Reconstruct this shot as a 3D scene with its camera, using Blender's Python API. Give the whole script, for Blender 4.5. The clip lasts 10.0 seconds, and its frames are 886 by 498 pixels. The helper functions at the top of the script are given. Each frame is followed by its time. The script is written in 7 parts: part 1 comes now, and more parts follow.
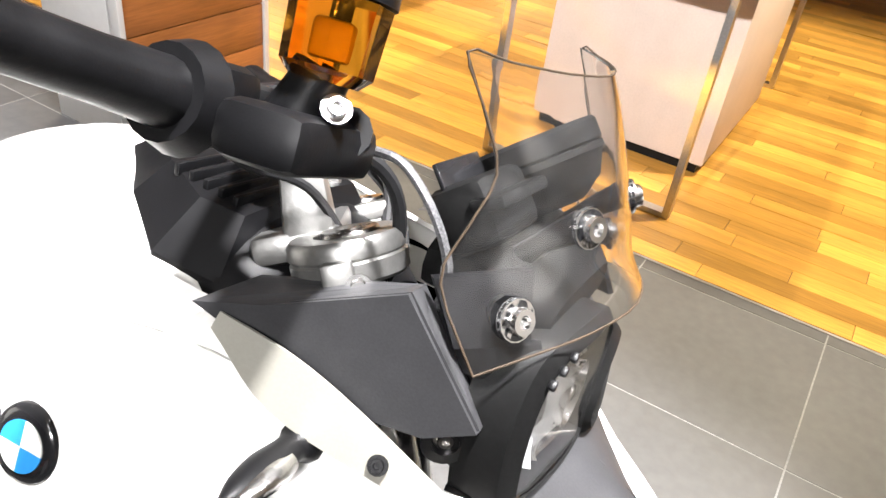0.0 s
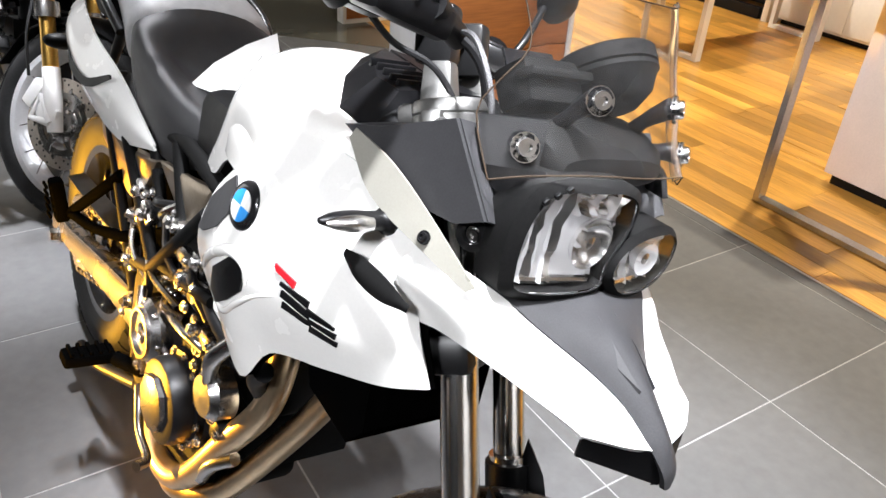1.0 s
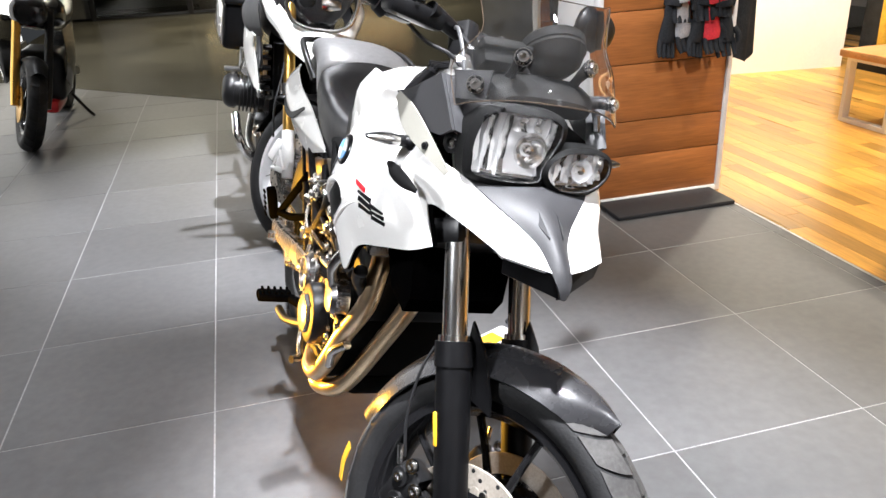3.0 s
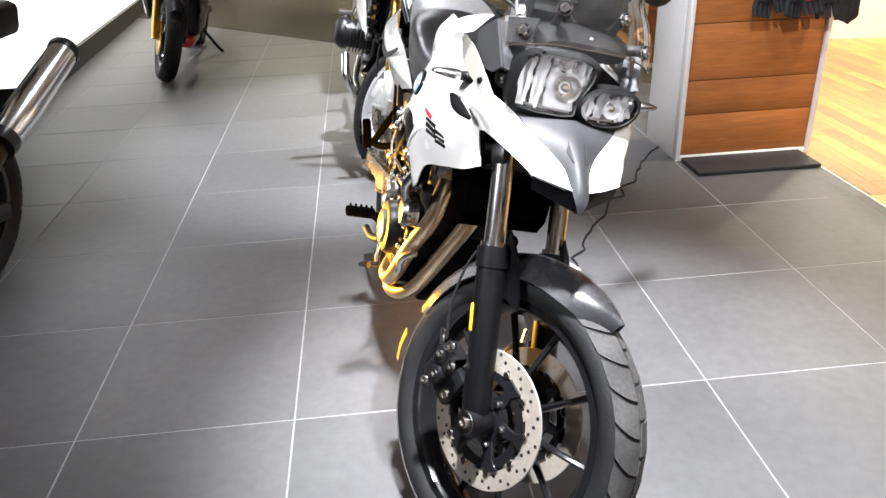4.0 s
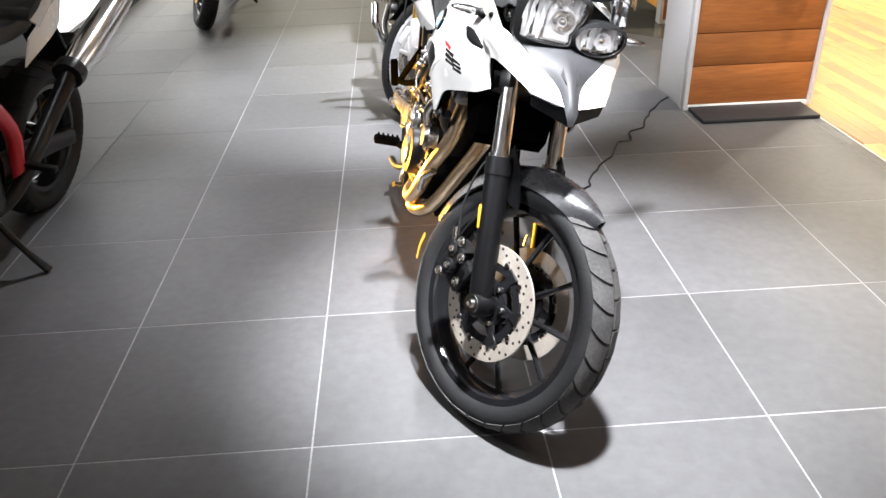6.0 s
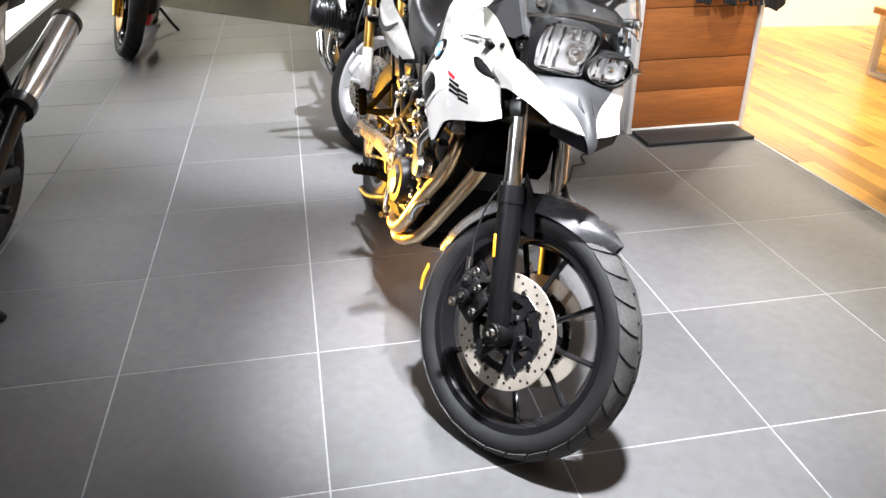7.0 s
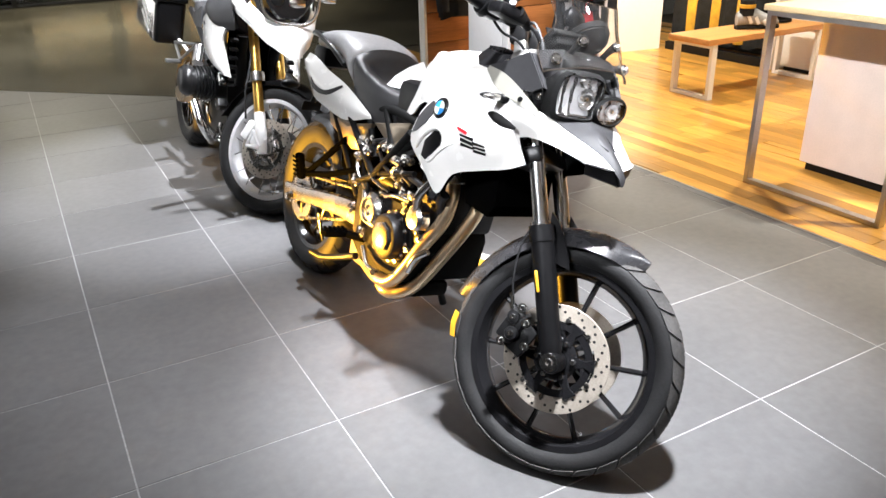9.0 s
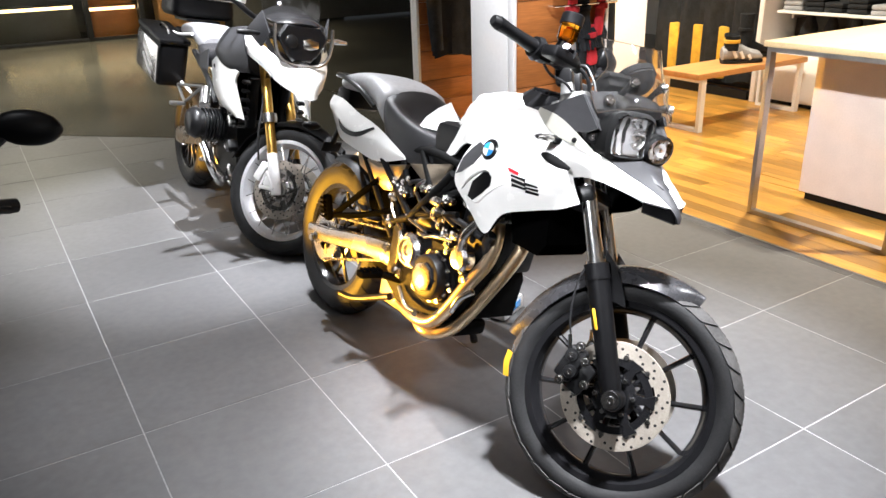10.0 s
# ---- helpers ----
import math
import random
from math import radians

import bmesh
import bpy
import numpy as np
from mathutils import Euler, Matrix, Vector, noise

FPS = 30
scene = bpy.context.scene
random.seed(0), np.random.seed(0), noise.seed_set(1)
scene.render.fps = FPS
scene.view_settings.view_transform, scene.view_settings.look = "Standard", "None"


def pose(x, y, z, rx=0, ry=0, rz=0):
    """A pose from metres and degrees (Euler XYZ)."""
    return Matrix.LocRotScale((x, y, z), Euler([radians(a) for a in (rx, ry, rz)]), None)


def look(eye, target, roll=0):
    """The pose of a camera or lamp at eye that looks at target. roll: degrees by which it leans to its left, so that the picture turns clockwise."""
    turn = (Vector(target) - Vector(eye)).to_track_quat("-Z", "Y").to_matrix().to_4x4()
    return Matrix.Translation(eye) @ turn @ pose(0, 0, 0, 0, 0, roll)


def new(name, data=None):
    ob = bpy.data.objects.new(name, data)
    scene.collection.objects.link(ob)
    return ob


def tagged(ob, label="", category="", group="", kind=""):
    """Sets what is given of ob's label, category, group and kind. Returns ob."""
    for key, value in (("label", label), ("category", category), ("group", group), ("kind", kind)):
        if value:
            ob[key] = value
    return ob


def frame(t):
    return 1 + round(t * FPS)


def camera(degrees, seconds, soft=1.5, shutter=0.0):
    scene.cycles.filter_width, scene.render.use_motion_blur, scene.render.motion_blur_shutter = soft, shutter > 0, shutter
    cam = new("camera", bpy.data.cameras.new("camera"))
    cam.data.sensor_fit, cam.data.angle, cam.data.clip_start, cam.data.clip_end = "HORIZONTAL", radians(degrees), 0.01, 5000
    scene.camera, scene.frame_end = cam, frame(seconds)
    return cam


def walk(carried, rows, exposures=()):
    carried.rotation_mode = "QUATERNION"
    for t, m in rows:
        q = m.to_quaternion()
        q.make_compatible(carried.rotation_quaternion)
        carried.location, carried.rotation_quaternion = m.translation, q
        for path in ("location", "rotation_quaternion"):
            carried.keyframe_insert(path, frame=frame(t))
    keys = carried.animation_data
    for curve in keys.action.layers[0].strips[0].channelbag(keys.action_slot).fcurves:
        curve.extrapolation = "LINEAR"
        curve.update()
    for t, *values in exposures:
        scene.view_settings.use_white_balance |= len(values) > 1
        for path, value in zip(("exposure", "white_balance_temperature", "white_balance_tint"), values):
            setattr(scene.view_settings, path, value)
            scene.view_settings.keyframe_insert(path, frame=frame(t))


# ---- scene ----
cam = camera(60.6, 10.0, soft=1.5)
PATH = [
    (0, (0.218, -0.416, 1.402), (1.675, 0.365, 0.277), 7.9),
    (0.5, (0.163, -0.601, 1.371), (1.384, 0.526, 0.258), 7.6),
    (1, (0.154, -0.79, 1.38), (1.11, 0.621, 0.333), 4.1),
    (1.5, (0.165, -0.976, 1.39), (0.922, 0.573, 0.375), 1.7),
    (2, (0.16, -1.158, 1.389), (0.839, 0.489, 0.48), 0.4),
    (2.2, (0.157, -1.227, 1.375), (0.8, 0.449, 0.492), 1.6),
    (3.3, (0.243, -1.519, 1.335), (0.597, 0.288, 0.554), -3.8),
    (3.5, (0.247, -1.574, 1.378), (0.529, 0.219, 0.538), -2.8),
    (4, (0.282, -1.736, 1.37), (0.443, 0.045, 0.476), -2.3),
    (4.5, (0.273, -1.889, 1.376), (0.444, -0.101, 0.497), -1.2),
    (5, (0.277, -2.034, 1.375), (0.375, -0.261, 0.453), -1.3),
    (5.2, (0.292, -2.074, 1.377), (0.361, -0.311, 0.434), -2.1),
    (6.3, (0.242, -2.073, 1.399), (0.38, -0.335, 0.418), -1.3),
    (6.5, (0.166, -2.068, 1.404), (0.41, -0.328, 0.45), -1.4),
    (7, (0.009, -2.016, 1.4), (0.35, -0.277, 0.474), -0.2),
    (7.5, (-0.128, -1.924, 1.394), (0.349, -0.211, 0.477), -1.8),
    (8, (-0.284, -1.858, 1.404), (0.333, -0.177, 0.514), -0.7),
    (8.5, (-0.473, -1.866, 1.432), (0.327, -0.252, 0.564), -1.5),
    (9, (-0.625, -1.865, 1.469), (0.244, -0.269, 0.633), -1.6),
    (9.5, (-0.715, -1.818, 1.485), (0.182, -0.208, 0.71), -1.9),
    (10, (-0.827, -1.742, 1.499), (0.131, -0.159, 0.74), -1.9),
]
walk(cam, [(t, look(eye, target, roll)) for t, eye, target, roll in PATH], [(0.0, 0.12, 6500, 10), (0.6, -0.3, 6250, 10), (2.0, -0.25, 6150, 10), (3.5, -0.05, 6150, 10), (4.5, 0.08, 6150, 10), (6.5, 0.18, 6150, 10), (7.5, 0.1, 6150, 10), (9.0, 0.05, 6150, 10), (10.0, 0.04, 6150, 10)])
import collections

# ---- light ----
world = bpy.data.worlds.new("world")
scene.world = world
world.use_nodes = True
world.node_tree.nodes["Background"].inputs[0].default_value = (0.93, 0.97, 1.0, 1)
world.node_tree.nodes["Background"].inputs[1].default_value = 0.045


def spot(name, eye, target, watts, colour, degrees, blend=0.4, size=0.06):
    data = bpy.data.lights.new(name, "SPOT")
    data.energy, data.color, data.spot_size, data.spot_blend, data.shadow_soft_size = watts, colour, radians(degrees), blend, size
    ob = new(name, data)
    ob.matrix_world = look(eye, target)
    return ob


WARM, WHITE = (1.0, 0.88, 0.68), (1.0, 0.985, 0.99)
spot("ceiling_and_fill_spot", (0.68, -0.66, 3.3), (0.85, -0.12, 0.0), 1950, WHITE, 41, 0.75, 0.10)
spot("ceiling_and_fill_spot", (-2.2, -1.3, 3.3), (0.36, 0.05, 0.86), 950, WHITE, 21, 0.7, 0.30)
spot("ceiling_and_fill_spot", (2.5, -2.2, 3.3), (0.72, -0.30, 0.90), 330, WHITE, 24, 0.8, 0.12)
spot("ceiling_and_fill_spot", (0.74, 2.15, 3.3), (0.42, 2.55, 0.4), 1500, WHITE, 54, 0.6, 0.04)
spot("ceiling_and_fill_spot", (-0.5, 0.7, 3.3), (0.36, 2.2, 1.0), 760, WHITE, 27, 0.6)
spot("ceiling_and_fill_spot", (0.3, 1.0, 3.3), (1.80, 1.95, 1.2), 420, WHITE, 26, 0.6)
spot("ceiling_and_fill_spot", (1.9, 0.6, 3.3), (1.9, 0.9, 0.0), 35, WHITE, 95, 0.8)
# added wide fill over the left aisle, its source unseen
spot("ceiling_and_fill_spot", (-1.1, -0.6, 3.3), (-1.0, -0.4, 0.0), 60, WHITE, 88, 1.0, 0.2)
spot("ceiling_and_fill_spot", (3.6, 1.2, 3.3), (3.7, 1.2, 0.0), 420, WARM, 92, 0.6)
spot("ceiling_and_fill_spot", (4.0, 3.2, 3.3), (4.2, 2.6, 0.0), 620, WARM, 98, 0.6)
spot("ceiling_and_fill_spot", (3.8, -0.9, 3.3), (3.9, -0.6, 0.0), 950, WARM, 86, 0.6)
spot("ceiling_and_fill_spot", (1.0, -0.5, 3.3), (2.05, 1.8, 0.9), 420, WHITE, 36, 0.6)
spot("ceiling_and_fill_spot", (-1.5, 0.35, 3.3), (3.2, 0.40, 0.45), 1500, WHITE, 15, 0.7)
spot("wall_washer", (4.2, 2.9, 3.2), (4.5, 4.25, 1.3), 800, WARM, 54, 0.7)
spot("ceiling_and_fill_spot", (0.62, 2.45, 3.3), (0.02, 0.86, 0.0), 600, WHITE, 43, 0.8, 0.03)
# added unseen lamp: brightens the south wall so shiny parts reflect it
spot("ceiling_and_fill_spot", (1.0, -3.6, 3.3), (1.0, -5.5, 1.4), 700, WHITE, 80, 0.8)
spot("ceiling_and_fill_spot", (-1.4, 4.6, 3.3), (-1.0, 4.6, 0.0), 150, WHITE, 90, 0.7)
spot("hall_spot", (-0.5, 8.0, 3.3), (-0.2, 7.6, 0.0), 700, (1.0, 0.89, 0.66), 120, 0.7)
spot("hall_spot", (1.6, 11.0, 3.3), (1.4, 11.6, 0.0), 1300, (1.0, 0.86, 0.58), 120, 0.7)
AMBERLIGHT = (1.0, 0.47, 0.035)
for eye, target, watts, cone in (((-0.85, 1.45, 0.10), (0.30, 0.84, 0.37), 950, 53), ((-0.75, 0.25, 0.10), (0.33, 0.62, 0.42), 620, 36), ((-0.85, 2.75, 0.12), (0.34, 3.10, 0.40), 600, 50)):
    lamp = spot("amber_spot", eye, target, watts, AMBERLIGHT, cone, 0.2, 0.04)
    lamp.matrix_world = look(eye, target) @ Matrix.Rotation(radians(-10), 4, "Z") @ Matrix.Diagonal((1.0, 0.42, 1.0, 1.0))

# ---- materials ----
def surface(name, colour, rough=0.5, metal=0.0, grain=0.0, scale=60.0, stain=0.0, bump=0.0, coat=0.0, vary=0.0, stretch=None, island=False, spec=0.5):
    """A material with fine grain, broad stains and relief; vary: difference from piece to piece."""
    m = bpy.data.materials.new(name)
    m.use_nodes = True
    nt = m.node_tree
    b = nt.nodes["Principled BSDF"]
    b.inputs["Roughness"].default_value, b.inputs["Metallic"].default_value = rough, metal
    b.inputs["Coat Weight"].default_value, b.inputs["Coat Roughness"].default_value = coat, 0.06
    b.inputs["Specular IOR Level"].default_value = spec
    co = nt.nodes.new("ShaderNodeTexCoord").outputs["Object"]
    if stretch:
        mp = nt.nodes.new("ShaderNodeMapping")
        mp.inputs["Scale"].default_value = stretch
        nt.links.new(co, mp.inputs["Vector"])
        co = mp.outputs["Vector"]
    fine, broad = nt.nodes.new("ShaderNodeTexNoise"), nt.nodes.new("ShaderNodeTexNoise")
    for n, s, d in ((fine, scale, 6), (broad, scale * 0.07, 3)):
        n.inputs["Scale"].default_value, n.inputs["Detail"].default_value = s, d
        nt.links.new(co, n.inputs["Vector"])
    value = None
    for n, amount in ((fine, grain), (broad, stain)):
        mr = nt.nodes.new("ShaderNodeMapRange")
        mr.inputs["From Min"].default_value, mr.inputs["From Max"].default_value = 0.3, 0.7
        mr.inputs["To Min"].default_value, mr.inputs["To Max"].default_value = 1 - amount, 1 + amount
        nt.links.new(n.outputs["Fac"], mr.inputs["Value"])
        if value is None:
            value = mr.outputs["Result"]
        else:
            mu = nt.nodes.new("ShaderNodeMath")
            mu.operation = "MULTIPLY"
            nt.links.new(value, mu.inputs[0])
            nt.links.new(mr.outputs["Result"], mu.inputs[1])
            value = mu.outputs[0]
    if vary:
        rnd = nt.nodes.new("ShaderNodeNewGeometry").outputs["Random Per Island"] if island else nt.nodes.new("ShaderNodeObjectInfo").outputs["Random"]
        shift = nt.nodes.new("ShaderNodeMath")
        shift.operation = "MULTIPLY"
        shift.inputs[1].default_value = 40.0
        nt.links.new(rnd, shift.inputs[0])
        for n in (fine, broad):
            n.noise_dimensions = "4D"
            nt.links.new(shift.outputs[0], n.inputs["W"])
        mr = nt.nodes.new("ShaderNodeMapRange")
        mr.inputs["To Min"].default_value, mr.inputs["To Max"].default_value = 1 - vary, 1 + vary
        nt.links.new(rnd, mr.inputs["Value"])
        mu = nt.nodes.new("ShaderNodeMath")
        mu.operation = "MULTIPLY"
        nt.links.new(value, mu.inputs[0])
        nt.links.new(mr.outputs["Result"], mu.inputs[1])
        value = mu.outputs[0]
    mix = nt.nodes.new("ShaderNodeVectorMath")
    mix.operation = "SCALE"
    mix.inputs[0].default_value = colour
    nt.links.new(value, mix.inputs["Scale"])
    nt.links.new(mix.outputs["Vector"], b.inputs["Base Color"])
    rr = nt.nodes.new("ShaderNodeMapRange")
    rr.inputs["To Min"].default_value, rr.inputs["To Max"].default_value = max(rough - 0.08, 0.02), min(rough + 0.08, 1)
    nt.links.new(broad.outputs["Fac"], rr.inputs["Value"])
    nt.links.new(rr.outputs["Result"], b.inputs["Roughness"])
    if bump:
        bp = nt.nodes.new("ShaderNodeBump")
        bp.inputs["Strength"].default_value, bp.inputs["Distance"].default_value = bump, 0.002
        nt.links.new(fine.outputs["Fac"], bp.inputs["Height"])
        nt.links.new(bp.outputs["Normal"], b.inputs["Normal"])
    return m


def glass(name, colour, rough=0.02, ior=1.45):
    m = bpy.data.materials.new(name)
    m.use_nodes = True
    b = m.node_tree.nodes["Principled BSDF"]
    b.inputs["Base Color"].default_value = (*colour, 1)
    b.inputs["Roughness"].default_value, b.inputs["IOR"].default_value = rough, ior
    b.inputs["Transmission Weight"].default_value = 1.0
    return m


def glow(name, colour, strength):
    m = bpy.data.materials.new(name)
    m.use_nodes = True
    b = m.node_tree.nodes["Principled BSDF"]
    b.inputs["Base Color"].default_value = (*colour, 1)
    b.inputs["Emission Color"].default_value = (*colour, 1)
    b.inputs["Emission Strength"].default_value = strength
    return m


TILE = surface("tile", (0.100, 0.099, 0.100), 0.48, grain=0.10, scale=30, stain=0.14, bump=0.15, vary=0.07, spec=0.45)
GROUT = surface("grout", (0.30, 0.30, 0.30), 0.9, grain=0.2, scale=80, stain=0.15)
HALLFLOOR = surface("hall_floor", (0.080, 0.076, 0.062), 0.22, grain=0.12, scale=12, stain=0.25)
PLANK = surface("plank", (0.50, 0.257, 0.048), 0.30, grain=0.22, scale=26, stain=0.25, vary=0.34, coat=0.10, stretch=(6, 0.35, 6))
PLANK_REST = surface("plank_rest", (0.50, 0.257, 0.048), 0.30, grain=0.22, scale=26, stain=0.25, vary=0.34, coat=0.10, stretch=(6, 0.35, 6), island=True)
PANELWOOD = surface("panel_wood", (0.33, 0.115, 0.028), 0.45, grain=0.2, scale=20, stain=0.2, vary=0.14, stretch=(0.5, 4, 7))
BENCHWOOD = surface("bench_wood", (0.60, 0.30, 0.10), 0.4, grain=0.15, scale=30, stain=0.15, stretch=(0.4, 6, 6))
WALL = surface("wall_paint", (0.62, 0.60, 0.56), 0.8, grain=0.04, scale=50, stain=0.06, bump=0.1)
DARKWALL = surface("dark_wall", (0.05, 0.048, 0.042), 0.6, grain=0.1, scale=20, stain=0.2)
CEIL = surface("ceiling_paint", (0.35, 0.34, 0.32), 0.9, grain=0.05, scale=30, stain=0.05)
SATINWHITE = surface("satin_white", (0.80, 0.79, 0.78), 0.45, grain=0.02, scale=40, stain=0.03)
BEIGE = surface("beige_laminate", (0.62, 0.53, 0.47), 0.55, grain=0.04, scale=120, stain=0.04)
MAPLE = surface("maple_top", (0.66, 0.50, 0.27), 0.5, grain=0.08, scale=30, stain=0.08, stretch=(0.5, 5, 5))
STEEL = surface("brushed_steel", (0.50, 0.48, 0.46), 0.36, 1.0, grain=0.1, scale=150, stain=0.1)
WHITE_PAINT = surface("white_paint", (0.82, 0.81, 0.78), 0.25, grain=0.015, scale=300, stain=0.02, coat=0.8)
CREAM_PAINT = surface("silver_white_paint", (0.33, 0.32, 0.28), 0.3, 0.25, grain=0.03, scale=400, stain=0.03, coat=0.6)
GREY_PLASTIC = surface("grey_plastic", (0.031, 0.031, 0.033), 0.48, grain=0.10, scale=500, stain=0.08, bump=0.07, spec=0.20)
BLACK_PLASTIC = surface("black_plastic", (0.0035, 0.0035, 0.004), 0.42, grain=0.15, scale=500, stain=0.15, bump=0.06, spec=0.20)
GUARD_PLASTIC = surface("mudguard_plastic", (0.024, 0.024, 0.026), 0.27, grain=0.08, scale=400, stain=0.08, bump=0.03, spec=0.6)
MATT_BLACK = surface("matt_black_coating", (0.005, 0.005, 0.005), 0.65, grain=0.2, scale=300, stain=0.1, spec=0.08)
# near-black even when lit: shade put into the colour of black parts
BLACK_WITH_SHADE = surface("black_with_shade", (0.0012, 0.0012, 0.0012), 0.9, grain=0.2, scale=200, spec=0.0)
BLACK_GLOSS = surface("black_gloss", (0.010, 0.010, 0.011), 0.16, grain=0.1, scale=200, stain=0.1, coat=0.5)
BLACK_METAL = surface("black_metal", (0.009, 0.009, 0.0095), 0.34, 0.0, grain=0.15, scale=120, stain=0.2, spec=0.35)
RUBBER = surface("rubber", (0.016, 0.016, 0.0165), 0.62, grain=0.18, scale=180, stain=0.25, bump=0.4, spec=0.25)
TREAD = surface("tread_rubber", (0.062, 0.060, 0.058), 0.8, grain=0.2, scale=120, stain=0.3, bump=0.4, spec=0.30)
VINYL = surface("seat_vinyl", (0.026, 0.026, 0.028), 0.40, grain=0.12, scale=700, stain=0.1, bump=0.4, spec=0.40)
SEAT_GREY = surface("seat_vinyl_pale", (0.44, 0.44, 0.45), 0.36, grain=0.1, scale=700, stain=0.1, bump=0.35, spec=0.5)
VINYL_LIGHT = surface("seat_vinyl_grey", (0.26, 0.26, 0.27), 0.42, grain=0.1, scale=700, stain=0.1, bump=0.4)
CHROME = surface("chrome", (0.90, 0.89, 0.88), 0.17, 1.0, grain=0.03, scale=60, stain=0.05)
REFLECTOR = surface("lamp_reflector", (0.92, 0.92, 0.93), 0.16, 0.45, grain=0.03, scale=90, stain=0.05)
ALLOY = surface("cast_alloy", (0.52, 0.51, 0.50), 0.24, 1.0, grain=0.12, scale=180, stain=0.12, bump=0.15)
RIM_SILVER = surface("silver_rim", (0.78, 0.78, 0.80), 0.32, 0.35, grain=0.05, scale=80, stain=0.05)
CAST = surface("matt_cast_alloy", (0.24, 0.237, 0.23), 0.36, 0.85, grain=0.06, scale=220, stain=0.08, bump=0.12)
DARKALLOY = surface("grey_cast_alloy", (0.26, 0.25, 0.24), 0.27, 1.0, grain=0.15, scale=140, stain=0.2, bump=0.2)
SUBFRAME = surface("bronze_grey_alloy", (0.30, 0.25, 0.19), 0.36, 0.8, grain=0.08, scale=160, stain=0.1)
DISC = surface("brake_steel", (0.38, 0.34, 0.29), 0.42, 0.3, grain=0.12, scale=220, stain=0.12)
EXHAUST = surface("exhaust_steel", (0.82, 0.64, 0.42), 0.33, 1.0, grain=0.08, scale=60, stain=0.2)
CABLE = surface("cable_rubber", (0.014, 0.014, 0.015), 0.5, grain=0.1, scale=200, spec=0.25)
BRAID = surface("braided_hose", (0.14, 0.14, 0.145), 0.45, 0.7, grain=0.4, scale=600, bump=0.4)
YELLOW = surface("yellow_label", (0.75, 0.40, 0.02), 0.4, grain=0.05, scale=100, stain=0.08)
RED = surface("red_paint", (0.55, 0.012, 0.02), 0.3, grain=0.05, scale=100, stain=0.05, coat=0.5)
BLUE = surface("blue_enamel", (0.03, 0.28, 0.72), 0.3, grain=0.03, scale=100, coat=0.6)
PAPER = surface("paper", (0.86, 0.86, 0.85), 0.8, grain=0.02, scale=60, stain=0.03)
GOLD = surface("gold_anodised", (0.70, 0.42, 0.10), 0.3, 1.0, grain=0.08, scale=150, stain=0.1)
CLOTH = surface("dark_cloth", (0.022, 0.023, 0.025), 0.9, grain=0.3, scale=160, stain=0.25, bump=0.6, spec=0.10)
CLOTH_YELLOW = surface("yellow_cloth", (0.62, 0.36, 0.03), 0.85, grain=0.2, scale=160, stain=0.2, bump=0.5)
CLOTH_RED = surface("red_cloth", (0.50, 0.02, 0.03), 0.85, grain=0.2, scale=160, stain=0.2, bump=0.5)
CLOTH_GREY = surface("grey_cloth", (0.33, 0.33, 0.34), 0.85, grain=0.2, scale=160, stain=0.2, bump=0.5)
CLEAR = glass("clear_screen", (0.97, 0.97, 0.97), 0.02, 1.55)
# faint uneven white haze mixed in, standing in for reflections on the screen
_n, _l = CLEAR.node_tree.nodes, CLEAR.node_tree.links
_out = next(k for k in _n if k.type == "OUTPUT_MATERIAL")
_mix, _haze, _noise, _ramp = _n.new("ShaderNodeMixShader"), _n.new("ShaderNodeBsdfDiffuse"), _n.new("ShaderNodeTexNoise"), _n.new("ShaderNodeMapRange")
_haze.inputs["Color"].default_value = (0.8, 0.8, 0.8, 1)
_noise.inputs["Scale"].default_value, _noise.inputs["Detail"].default_value = 14, 5
_ramp.inputs["From Min"].default_value, _ramp.inputs["From Max"].default_value = 0.3, 0.75
_ramp.inputs["To Min"].default_value, _ramp.inputs["To Max"].default_value = 0.002, 0.006
_l.new(_noise.outputs[0], _ramp.inputs[0])
_l.new(_ramp.outputs[0], _mix.inputs[0])
_l.new(_n["Principled BSDF"].outputs[0], _mix.inputs[1])
_l.new(_haze.outputs[0], _mix.inputs[2])
_l.new(_mix.outputs[0], _out.inputs[0])
LENS = glass("lamp_lens", (0.98, 0.98, 0.98), 0.01, 1.3)
RIM_EDGE = surface("polished_edge", (0.045, 0.032, 0.022), 0.5, 0.0, grain=0.2, scale=40, spec=0.05)
AMBER = glass("amber_fluid", (0.86, 0.34, 0.02), 0.05, 1.4)
WINDOW = glass("window_glass", (0.75, 0.76, 0.74), 0.03, 1.3)
# emission in place of strong light falling on a white wall
WALL_GLOW = glow("wall_glow", (1.0, 0.98, 0.93), 1.9)
LAMPGLOW = glow("lamp_glow", (1.0, 0.72, 0.35), 6.0)


# ---- shaping tools: each returns (points, faces) ----
def spline(pts, n):
    """n steps a span, smooth through all points."""
    p = [Vector(q) for q in pts]
    if len(p) < 3:
        return [p[0].lerp(p[1], i / n) for i in range(n + 1)]
    e = [2 * p[0] - p[1], *p, 2 * p[-1] - p[-2]]
    out = []
    for i in range(1, len(e) - 2):
        a, b, c, d = e[i - 1:i + 3]
        for k in range(n):
            t = k / n
            out.append(0.5 * (2 * b + (c - a) * t + (2 * a - 5 * b + 4 * c - d) * t * t + (3 * b - a - 3 * c + d) * t ** 3))
    return out + [p[-1]]


